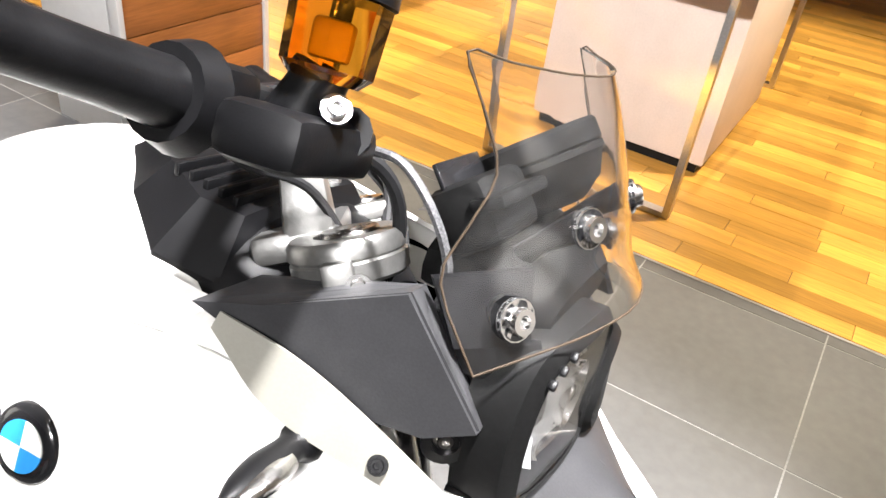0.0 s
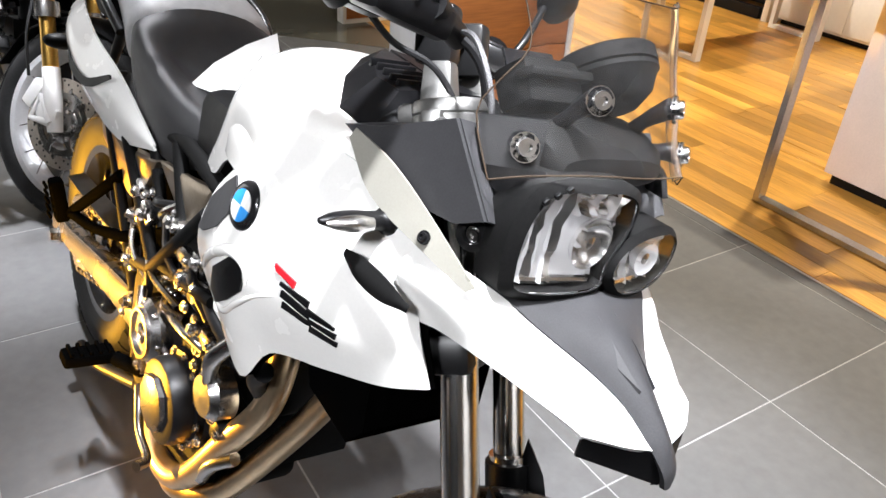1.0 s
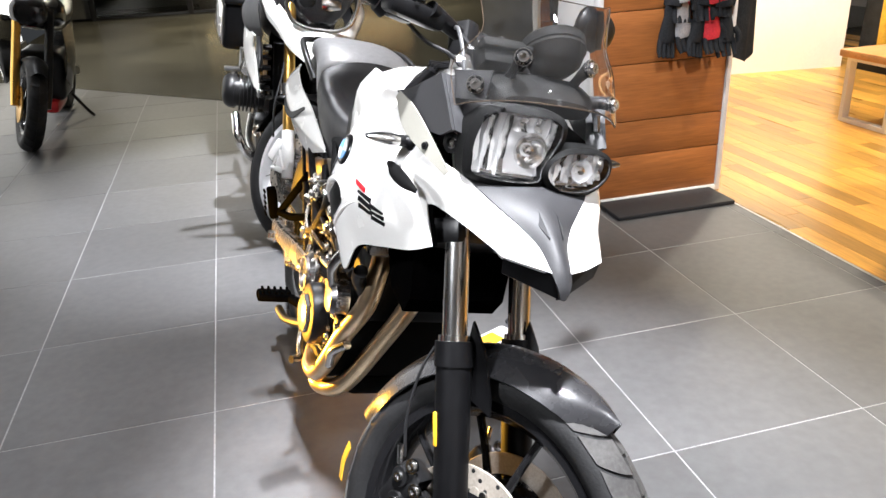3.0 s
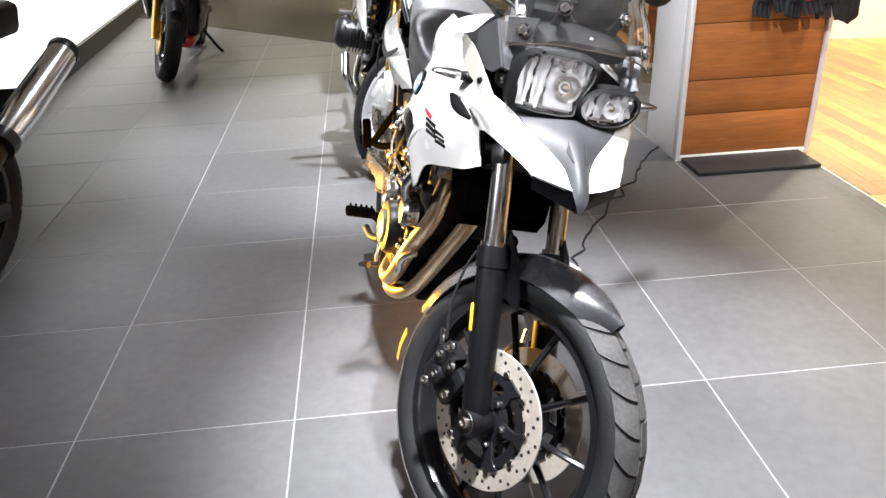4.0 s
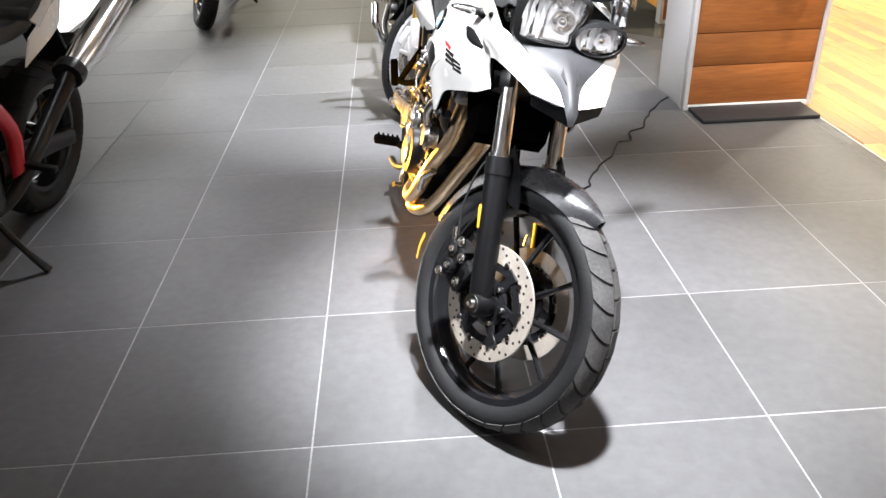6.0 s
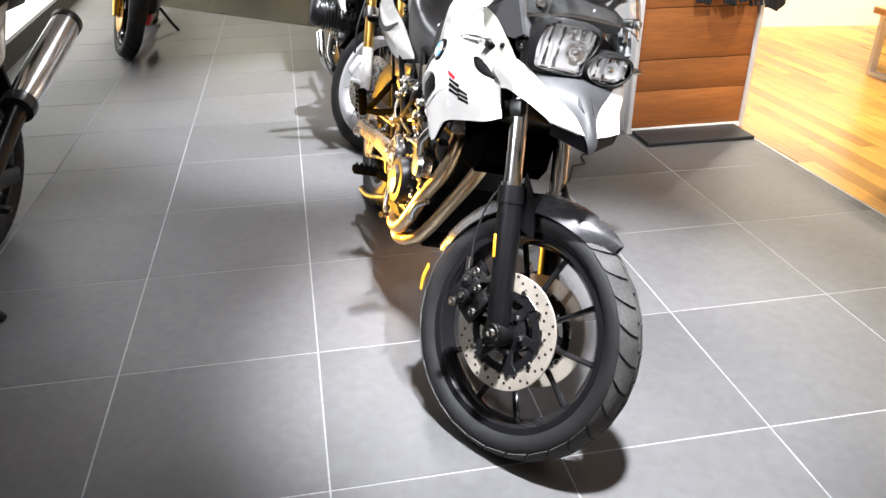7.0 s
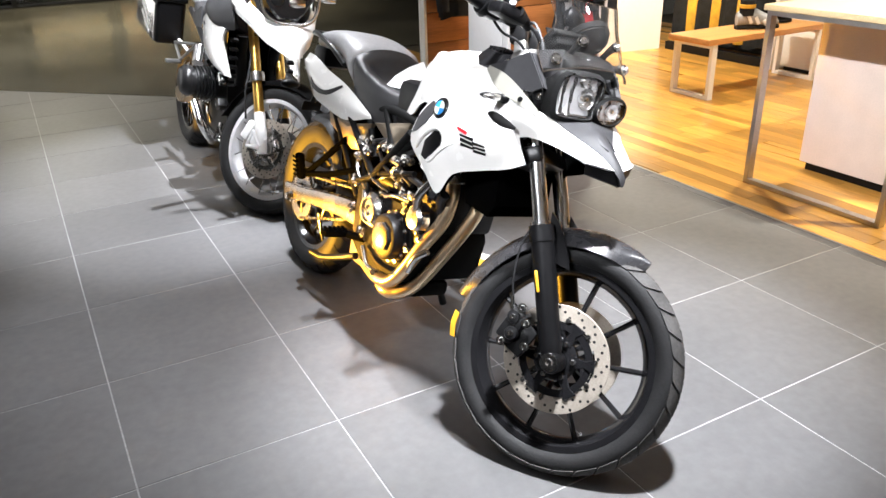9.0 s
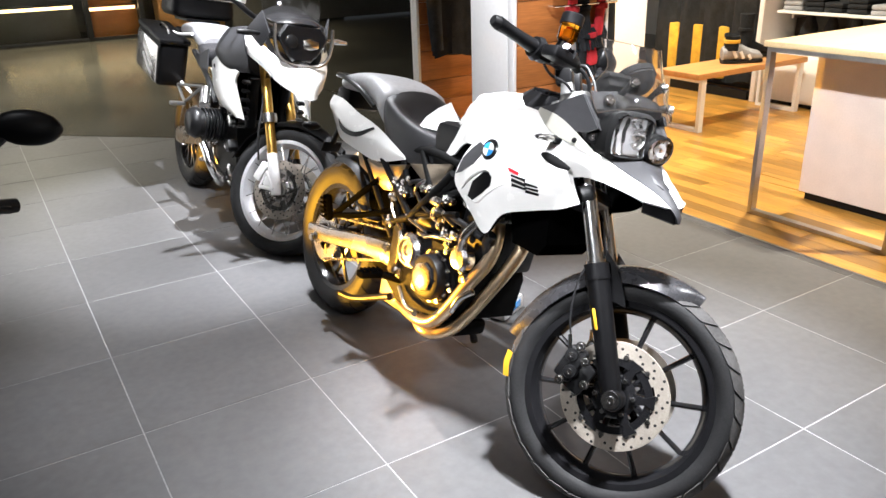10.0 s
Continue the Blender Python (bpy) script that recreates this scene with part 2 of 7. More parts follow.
def tube(pts, r, seg=10, steps=5, straight=False):
    path = [Vector(q) for q in pts] if straight else spline(pts, steps)
    radii = r if isinstance(r, (list, tuple)) else [r, r]
    vs, fs, side = [], [], None
    for i, p in enumerate(path):
        d = (path[min(i + 1, len(path) - 1)] - path[max(i - 1, 0)]).normalized()
        if side is None:
            side = d.orthogonal().normalized()
        side = (side - d * side.dot(d)).normalized()
        up = d.cross(side)
        f = i / (len(path) - 1) * (len(radii) - 1)
        k = min(int(f), len(radii) - 2)
        rad = radii[k] + (radii[k + 1] - radii[k]) * (f - k)
        for j in range(seg):
            a = 2 * math.pi * j / seg
            vs.append(p + (side * math.cos(a) + up * math.sin(a)) * rad)
    n = len(path)
    for i in range(n - 1):
        for j in range(seg):
            k = (j + 1) % seg
            fs.append((i * seg + j, i * seg + k, (i + 1) * seg + k, (i + 1) * seg + j))
    fs.append(tuple(reversed(range(seg))))
    fs.append(tuple(range((n - 1) * seg, n * seg)))
    return vs, fs


def lathe(profile, origin, axis, seg=32, closed=False):
    """profile: (radius, way along the axis)."""
    o, d = Vector(origin), Vector(axis).normalized()
    s = d.orthogonal().normalized()
    u = d.cross(s)
    vs, fs, n = [], [], len(profile)
    for j in range(seg):
        a = 2 * math.pi * j / seg
        w = s * math.cos(a) + u * math.sin(a)
        vs += [o + w * max(r, 1e-5) + d * h for r, h in profile]
    for j in range(seg):
        k = (j + 1) % seg
        for i in range(n if closed else n - 1):
            m = (i + 1) % n
            fs.append((j * n + i, j * n + m, k * n + m, k * n + i))
    return vs, fs


def box(c, size, bevel=0.004, turn=None, taper=1.0, seg=2):
    bm = bmesh.new()
    bmesh.ops.create_cube(bm, size=1)
    for v in bm.verts:
        k = taper if v.co.z > 0 else 1.0
        v.co = Vector((v.co.x * size[0] * k, v.co.y * size[1] * k, v.co.z * size[2]))
    if bevel:
        bmesh.ops.bevel(bm, geom=bm.edges[:], offset=min(bevel, min(size) * 0.45), segments=seg, affect="EDGES", profile=0.5)
    m = Matrix.Translation(c) @ (Euler([radians(a) for a in turn]).to_matrix().to_4x4() if turn else Matrix())
    bm.verts.index_update()
    out = [m @ v.co for v in bm.verts], [tuple(v.index for v in f.verts) for f in bm.faces]
    bm.free()
    return out


def patch(curves, nu=5, nv=5, th=0.004, close=False):
    """A shell through a net of curves, th thick."""
    rows = [spline(c, nu) for c in curves]
    cols = [spline([r[i] for r in rows], nv) for i in range(len(rows[0]))]
    n, m = len(cols), len(cols[0])
    norm = []
    for i in range(n):
        for j in range(m):
            du = cols[min(i + 1, n - 1)][j] - cols[max(i - 1, 0)][j]
            dv = cols[i][min(j + 1, m - 1)] - cols[i][max(j - 1, 0)]
            w = du.cross(dv)
            norm.append(w.normalized() if w.length > 1e-9 else Vector((0, 0, 1)))
    top = [cols[i][j] for i in range(n) for j in range(m)]
    vs = top + [p - w * th for p, w in zip(top, norm)]
    q, fs = n * m, []
    for i in range(n - 1):
        for j in range(m - 1):
            a, b, c, d = i * m + j, (i + 1) * m + j, (i + 1) * m + j + 1, i * m + j + 1
            fs += [(a, b, c, d), (q + d, q + c, q + b, q + a)]
    rim = [i * m for i in range(n)] + [(n - 1) * m + j for j in range(1, m)] + [i * m + m - 1 for i in range(n - 2, -1, -1)] + [j for j in range(m - 2, 0, -1)]
    for k in range(len(rim)):
        a, b = rim[k], rim[(k + 1) % len(rim)]
        fs.append((b, a, q + a, q + b))
    return vs, fs


def slab(outline, depth, bevel=0.0):
    """A flat polygon given a depth (a vector); bevel draws its outer face in."""
    p, d = [Vector(q) for q in outline], Vector(depth)
    c = sum(p, Vector()) / len(p)
    n = len(p)
    rings = [p, [q + d * (0.75 if bevel else 1) for q in p]]
    if bevel:
        rings.append([q + (c - q).normalized() * bevel + d for q in p])
    vs = [q for r in rings for q in r]
    fs = [tuple(reversed(range(n))), tuple(range((len(rings) - 1) * n, len(rings) * n))]
    for k in range(len(rings) - 1):
        for i in range(n):
            j = (i + 1) % n
            fs.append((k * n + i, k * n + j, (k + 1) * n + j, (k + 1) * n + i))
    return vs, fs


def loft(sections, steps=4):
    """A closed body through rings of equal count."""
    n = len(sections[0])
    lines = [spline([s[i] for s in sections], steps) for i in range(n)]
    m = len(lines[0])
    vs = [lines[i][k] for k in range(m) for i in range(n)]
    fs = [(k * n + i, k * n + (i + 1) % n, (k + 1) * n + (i + 1) % n, (k + 1) * n + i) for k in range(m - 1) for i in range(n)]
    return vs, fs + [tuple(reversed(range(n))), tuple(range((m - 1) * n, m * n))]


def oval(x, y, z, w, h, n=16, p=2.6, tilt=0.0):
    """A rounded ring across the x axis, w wide and h high."""
    out = []
    for i in range(n):
        a = 2 * math.pi * i / n
        c, s = math.cos(a), math.sin(a)
        v = h / 2 * math.copysign(abs(s) ** (2 / p), s)
        out.append((x + v * tilt, y + w / 2 * math.copysign(abs(c) ** (2 / p), c), z + v))
    return out


def ball(c, r, scale=(1, 1, 1), seg=14):
    prof = [(r * math.sin(math.pi * i / 8), -r * math.cos(math.pi * i / 8)) for i in range(9)]
    vs, fs = lathe(prof, (0, 0, 0), (0, 0, 1), seg)
    return [Vector((v.x * scale[0], v.y * scale[1], v.z * scale[2])) + Vector(c) for v in vs], fs


def join(*shapes):
    vs, fs = [], []
    for v, f in shapes:
        k = len(vs)
        vs += list(v)
        fs += [tuple(i + k for i in q) for q in f]
    return vs, fs


def moved(shape, m):
    return [m @ Vector(v) for v in shape[0]], shape[1]


def mirror(shape):
    return [Vector((v[0], -v[1], v[2])) for v in shape[0]], [tuple(reversed(f)) for f in shape[1]]


def mesh_of(name, shape, material, sharp=38):
    bm = bmesh.new()
    vs = [bm.verts.new(v) for v in shape[0]]
    for f in shape[1]:
        try:
            bm.faces.new([vs[i] for i in f])
        except ValueError:
            pass
    bmesh.ops.remove_doubles(bm, verts=bm.verts[:], dist=1e-5)
    bmesh.ops.recalc_face_normals(bm, faces=bm.faces[:])
    for f in bm.faces:
        f.smooth = sharp > 0
    for e in bm.edges:
        if len(e.link_faces) == 2 and e.calc_face_angle(0) > radians(sharp):
            e.smooth = False
    me = bpy.data.meshes.new(name)
    bm.to_mesh(me)
    bm.free()
    me.materials.append(material)
    return me


BASE = [Matrix()]    # where the parts that follow are set within their thing


def part(name, shape, material, parent=None, label="", sharp=38):
    ob = new(name, mesh_of(name, moved(shape, BASE[0]), material, sharp))
    ob.parent = parent
    return tagged(ob, label)


def thing(name, m, label, category, group=""):
    ob = new(name)
    ob.empty_display_size = 0.1
    ob.matrix_world = m
    return tagged(ob, label, category, group)


def structure(name, shape, material, label, sharp=0, category="structure"):
    ob = part(name, shape, material, None, "", sharp)
    return tagged(ob, label, category, "", "structure")

# ---- the room ----
EDGE = 2.46          # where the tiles end and the parquet begins
floor = structure("floor", box((-0.47, 2.0, -0.0512), (5.86, 15.0, 0.1), 0), GROUT, "grey tiled showroom floor with pale joints", category="floor")
hall = structure("floor_hall", slab([(-2.6, 7.75, -0.004), (2.46, 3.05, -0.004), (2.44, 14.0, -0.004), (-2.6, 14.0, -0.004)], (0, 0, 0.007)), HALLFLOOR, "dark polished olive-brown floor of the hall behind", category="floor")
structure("floor_hall_east", slab([(2.44, 5.9, -0.004), (8.4, 5.9, -0.004), (8.4, 14.0, -0.004), (2.44, 14.0, -0.004)], (0, 0, 0.007)), HALLFLOOR, "dark polished floor of the hall behind the shop", category="floor")
wood = structure("floor_wood", box((5.48, 4.3, -0.06), (6.04, 19.6, 0.1), 0), DARKWALL, "orange-brown wooden parquet floor", category="floor")
structure("trim", box((EDGE, 3.0, -0.004), (0.012, 17.0, 0.012), 0), STEEL, "thin metal strip between tiles and parquet", category="trim")
structure("wall_west", box((-4.6, 3.0, 1.7), (0.1, 20.0, 3.6), 0), DARKWALL, "plain dark wall", category="wall")
structure("wall_south", box((2.0, -5.6, 1.7), (14.0, 0.1, 3.6), 0), WALL, "plain light wall", category="wall")
structure("wall_east", box((8.45, 3.0, 1.7), (0.1, 18.0, 3.6), 0), WALL, "plain light wall", category="wall")
structure("floor_side", box((-4.0, 2.0, -0.06), (1.2, 15.0, 0.1), 0), TILE, "dark floor beside the tiles", category="floor")
structure("ceiling", box((2.0, 4.9, 3.5), (14.0, 21.4, 0.1), 0), CEIL, "plain dim ceiling", category="ceiling")
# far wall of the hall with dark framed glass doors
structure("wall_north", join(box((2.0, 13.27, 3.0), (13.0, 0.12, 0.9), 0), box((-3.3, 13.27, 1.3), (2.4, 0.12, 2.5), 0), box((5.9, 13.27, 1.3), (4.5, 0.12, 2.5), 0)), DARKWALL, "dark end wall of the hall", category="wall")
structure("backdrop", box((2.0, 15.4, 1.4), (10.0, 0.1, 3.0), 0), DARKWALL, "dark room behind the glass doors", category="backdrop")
structure("floor_back", box((2.0, 14.7, -0.06), (10.0, 1.6, 0.1), 0), HALLFLOOR, "dark floor behind the glass doors", category="floor")
door = thing("door_1", pose(0, 13.2, 0), "dark framed glass doors closing the hall", "door")
tagged(door, kind="structure")
for x in (-2.05, -0.45, 1.15, 2.06, 3.6):
    part("frame_post", box((x, 0, 1.25), (0.09, 0.09, 2.5), 0.004), BLACK_METAL, door)
part("frame_rail", box((0.78, 0, 0.03), (5.6, 0.08, 0.06), 0.004), BLACK_METAL, door)
for x, w in ((-1.25, 1.5), (0.35, 1.5), (1.605, 0.81), (2.83, 1.44)):
    part("pane", box((x, 0, 1.28), (w, 0.012, 2.40), 0), WINDOW, door)
# white display wall on a dark skirting; its emission stands in for light on it
lit = structure("wall_lit", slab([(-2.06, 3.6, 0.16), (-2.40, 9.6, 0.16), (-2.40, 9.6, 2.4), (-2.06, 3.6, 2.4)], (-0.15, 0, 0)), WALL_GLOW, "white display wall, glowing in place of the light on it", category="wall")
structure("baseboard", slab([(-2.02, 3.6, 0.0), (-2.36, 9.6, 0.0), (-2.36, 9.6, 0.158), (-2.02, 3.6, 0.158)], (-0.22, 0, 0)), DARKWALL, "dark skirting under the lit wall", category="baseboard")


def partition(x, y, w, d, label):
    """A free-standing display wall: white box, framed wood panels on its front."""
    root = thing("display_partition", pose(x, y, 0), label, "display wall", "wooden display partitions")
    part("core", box((w / 2, d / 2 + 0.016, 1.25), (w, d - 0.03, 2.5), 0.006), SATINWHITE, root)
    part("frame", join(box((0.012, 0, 1.25), (0.024, 0.05, 2.5), 0.003), box((w - 0.012, 0, 1.25), (0.024, 0.05, 2.5), 0.003), box((w / 2, 0, 0.014), (w - 0.05, 0.05, 0.028), 0.003)), SATINWHITE, root)
    z, rng = 0.03, random.Random(int(x * 50))
    while z < 2.45:
        h = rng.choice((0.17, 0.21, 0.24, 0.27))
        part("board", box((w / 2, 0.0, z + h / 2 - 0.002), (w - 0.052, 0.03, h - 0.004), 0.002), PANELWOOD, root)
        z += h
    return root


partition(1.80, 1.79, 0.71, 0.40, "white display partition faced with orange-brown wooden boards")
partition(2.30, 3.74, 0.75, 0.07, "white-edged display partition with brown boards behind the motorcycles")
mat_thing = thing("floor_plate", pose(2.14, 1.655, 0), "dark flat metal foot plate before the partition", "floor plate")
part("plate", box((0, 0, 0.012), (0.62, 0.22, 0.020), 0.004), GREY_PLASTIC, mat_thing)

# ---- the white motorcycle; built along x (forward), y to its left, z up from its rear contact ----
BIKE = pose(0.33, 1.068, 0, 0, 0, -86.3) @ pose(0, 0, 0, -14, 0, 0)
RAKE = Vector((-0.42, 0, 0.907))
STEER = Matrix.Translation((1.460, -0.004, 0.315)) @ Matrix.Rotation(radians(30), 4, RAKE) @ Matrix.Translation((-1.455, 0, -0.325))


def wheel(parent, name, c, R, width, rim_r, spokes, rim_mat, m=Matrix(), tread_mat=None, lugs=36, wire=False, turn=0.0, spoke_mat=None):
    """A wheel about the y axis at c: tyre with tread lugs, rim, hub and spokes."""
    root = part(name, moved(lathe([(rim_r - 0.012, -width * 0.36), (rim_r + 0.012, -width * 0.38), (rim_r + 0.012, -width * 0.33), (rim_r - 0.010, -width * 0.26), (rim_r - 0.020, -0.012), (rim_r - 0.020, 0.012), (rim_r - 0.010, width * 0.26), (rim_r + 0.012, width * 0.33), (rim_r + 0.012, width * 0.38), (rim_r - 0.012, width * 0.36), (rim_r - 0.032, 0.012), (rim_r - 0.032, -0.012)], c, (0, 1, 0), 56, True), m), rim_mat, parent)
    prof, t = [], R - rim_r
    for i in range(13):
        a = math.pi * (i / 12 * 1.36 - 0.18)
        prof.append((R - t * 0.55 + t * 0.55 * math.sin(a), -width / 2 * math.cos(a) * (1.0 if abs(math.cos(a)) < 0.95 else 0.98)))
    prof = [(rim_r + 0.004, -width * 0.36), *prof, (rim_r + 0.004, width * 0.36)]
    tyre = part("tyre", moved(lathe(prof, c, (0, 1, 0), 72), m), RUBBER, root)
    # tread lugs, a curved strip from the crown over the shoulder, each side in turn
    shapes = []
    for side in (-1, 1):
        for k in range(lugs):
            a0 = 2 * math.pi * (k + (0.5 if side > 0 else 0)) / lugs
            vs, fs = [], []
            steps = 5
            for q in range(steps + 1):
                f = q / steps
                b = math.pi / 2 + side * (0.06 + 1.02 * f)
                half = math.pi / lugs * (0.90 - 0.06 * f)
                sweep = a0 + 0.10 * f * f
                for s2 in (-1, 1):
                    for lift in (0.0, 0.0045):
                        rr = R - t * 0.55 + (t * 0.55 + lift) * math.sin(b) - 0.0005
                        yy = -(width / 2 + lift * 0.7) * math.cos(b)
                        aa = sweep + s2 * half
                        vs.append(Vector((c[0] + rr * math.cos(aa), c[1] + yy, c[2] + rr * math.sin(aa))))
            for q in range(steps):
                o = q * 4
                fs += [(o + 1, o + 3, o + 7, o + 5), (o, o + 1, o + 5, o + 4), (o + 2, o + 6, o + 7, o + 3)]
            e = steps * 4
            fs += [(0, 2, 3, 1), (e, e + 1, e + 3, e + 2)]
            shapes.append((vs, fs))
    part("tread", moved(join(*shapes), m), tread_mat or RUBBER, tyre, "worn grey rubber tread" if tread_mat else "")
    hub = part("hub", moved(lathe([(0.0, -0.062), (0.032, -0.062), (0.036, -0.05), (0.055, -0.045), (0.055, 0.045), (0.036, 0.05), (0.032, 0.062), (0.0, 0.062)], c, (0, 1, 0), 24), m), rim_mat if not wire else ALLOY, root)
    for k in range(spokes):
        a = 2 * math.pi * k / spokes + turn
        d = Vector((math.cos(a), 0, math.sin(a)))
        e = Vector((-math.sin(a), 0, math.cos(a)))
        if wire:
            s1 = 1 if k % 2 else -1
            p0 = Vector(c) + d * 0.05 + e * 0.03 * (1 if k % 4 < 2 else -1) + Vector((0, s1 * 0.045, 0))
            p1 = Vector(c) + d * (rim_r - 0.012) + Vector((0, s1 * width * 0.24, 0))
            part("spoke", moved(tube([p0, p1], 0.0024, 5, 1, True), m), spoke_mat or ALLOY, root)
        else:
            side = 1 if k % 2 else -1
            p0 = Vector(c) + d * 0.045 + Vector((0, side * 0.026, 0)) - e * side * 0.0
            p1 = Vector(c) + d * (rim_r * 0.6) + Vector((0, side * 0.018, 0))
            p2 = Vector(c) + d * (rim_r - 0.018) + Vector((0, side * 0.004, 0))
            part("spoke", moved(tube([p0, p1, p2], [0.011, 0.0075, 0.0085], 8, 4), m), rim_mat, root)
    return root


def brake_disc(parent, c, side, r1, r0, m, carrier_mat):
    d = part("brake_disc", moved(lathe([(r0, 0), (r1 - 0.001, 0), (r1, 0.001), (r1, 0.004), (r1 - 0.001, 0.005), (r0, 0.005)], c, (0, side, 0), 64, True), m), DISC, parent, "pale drilled steel brake disc")
    holes, marks = [], 16
    for k in range(marks * 3):
        a = 2 * math.pi * k / (marks * 3)
        r = r0 + (r1 - r0) * (0.22, 0.52, 0.80)[k % 3]
        p = Vector(c) + Vector((r * math.cos(a), side * 0.0052, r * math.sin(a)))
        holes.append(lathe([(0.0, 0.0), (0.0042, 0.0), (0.0042, -0.002)], p, (0, side, 0), 8))
    part("hole", moved(join(*holes), m), BLACK_METAL, d, "dark drilled holes")
    part("carrier", moved(lathe([(0.030, -0.004), (0.058, -0.003), (0.062, 0.004), (0.056, 0.008), (0.030, 0.009)], c, (0, side, 0), 30, True), m), carrier_mat, d, "black disc carrier")
    part("carrier_ring", moved(lathe([(r0 - 0.026, 0.001), (r0 - 0.006, 0.001), (r0 - 0.006, 0.006), (r0 - 0.026, 0.007)], c, (0, side, 0), 40, True), m), carrier_mat, d)
    for k in range(6):
        a = 2 * math.pi * k / 6 + 0.2
        d0, e0 = Vector((math.cos(a), 0, math.sin(a))), Vector((-math.sin(a), 0, math.cos(a)))
        lift = Vector((0, side * 0.0035, 0))
        part("carrier_arm", moved(slab([Vector(c) + d0 * 0.050 - e0 * 0.016 + lift, Vector(c) + d0 * 0.085 - e0 * 0.010 + lift, Vector(c) + d0 * (r0 + 0.001) - e0 * 0.020 + lift, Vector(c) + d0 * (r0 + 0.001) + e0 * 0.020 + lift, Vector(c) + d0 * 0.085 + e0 * 0.010 + lift, Vector(c) + d0 * 0.050 + e0 * 0.016 + lift], (0, side * 0.006, 0), 0.002), m), carrier_mat, d)
        part("carrier_bolt", moved(lathe([(0.0, 0.010), (0.006, 0.010), (0.008, 0.006), (0.008, 0.0)], Vector(c) + d0 * 0.052 + Vector((0, side * 0.008, 0)), (0, side, 0), 10), m), CHROME, d)
        part("scallop", moved(lathe([(0.0, 0.0056), (0.010, 0.0056), (0.011, 0.004), (0.011, -0.001)], Vector(c) + (d0 * math.cos(0.5) + e0 * math.sin(0.5)) * (r0 - 0.003), (0, side, 0), 14), m), DISC, d)
    for k in range(10):
        a = 2 * math.pi * (k + 0.5) / 10
        p = Vector(c) + Vector(((r0 + 0.001) * math.cos(a), side * 0.003, (r0 + 0.001) * math.sin(a)))
        part("rivet", moved(lathe([(0.0, 0.006), (0.007, 0.006), (0.0085, 0.003), (0.0085, -0.003)], p, (0, side, 0), 10), m), ALLOY, d)
    return d


def bolt(parent, c, axis, r=0.008, mat_=None, m=Matrix()):
    prof = [(0.0, r * 0.25), (r * 0.45, r * 0.25), (r * 0.5, r * 0.7), (r * 0.9, r * 0.7), (r, r * 0.4), (r, 0.0), (r * 1.5, 0.0), (r * 1.5, -r * 0.5)]
    return part("bolt", moved(lathe(prof, c, axis, 14), m), mat_ or ALLOY, parent)


bike = thing("motorcycle", BIKE, "white adventure motorcycle with grey beak, leaning on its side stand", "motorcycle", "motorcycles on show")

# wheels
CF, CR = (1.515, 0.0, 0.325), (-0.02, 0.0, 0.324)
fw = wheel(bike, "front_wheel", CF, 0.328, 0.112, 0.257, 10, BLACK_GLOSS, STEER, TREAD, 30, turn=0.2)
tagged(fw, "black cast ten-spoke front wheel")
for side in (-1, 1):
    brake_disc(fw, (CF[0], CF[1] + side * 0.066, CF[2]), side, 0.150, 0.110, STEER, BLACK_GLOSS)
part("tyre_label", moved(patch([[(1.515 - 0.300, -0.0735, 0.265), (1.515 - 0.309, -0.0735, 0.30), (1.515 - 0.308, -0.0735, 0.335)], [(1.515 - 0.318, -0.062, 0.262), (1.515 - 0.328, -0.062, 0.30), (1.515 - 0.327, -0.062, 0.338)]], 4, 2, 0.002), STEER), YELLOW, fw, "yellow paper label on the tyre")
bolt(fw, (1.518, -0.136, 0.322), (0, -1, 0), 0.012, CHROME, STEER)
part("axle_ring", moved(lathe([(0.012, 0.0), (0.024, 0.0), (0.026, -0.004), (0.012, -0.004)], (1.518, -0.1375, 0.322), (0, -1, 0), 22, True), STEER), ALLOY, fw)
rw = wheel(bike, "rear_wheel", CR, 0.328, 0.142, 0.222, 10, BLACK_GLOSS, lugs=30)
tagged(rw, "black cast rear wheel with road tyre")
brake_disc(rw, (CR[0], 0.075, CR[2]), 1, 0.125, 0.09, Matrix(), BLACK_METAL)

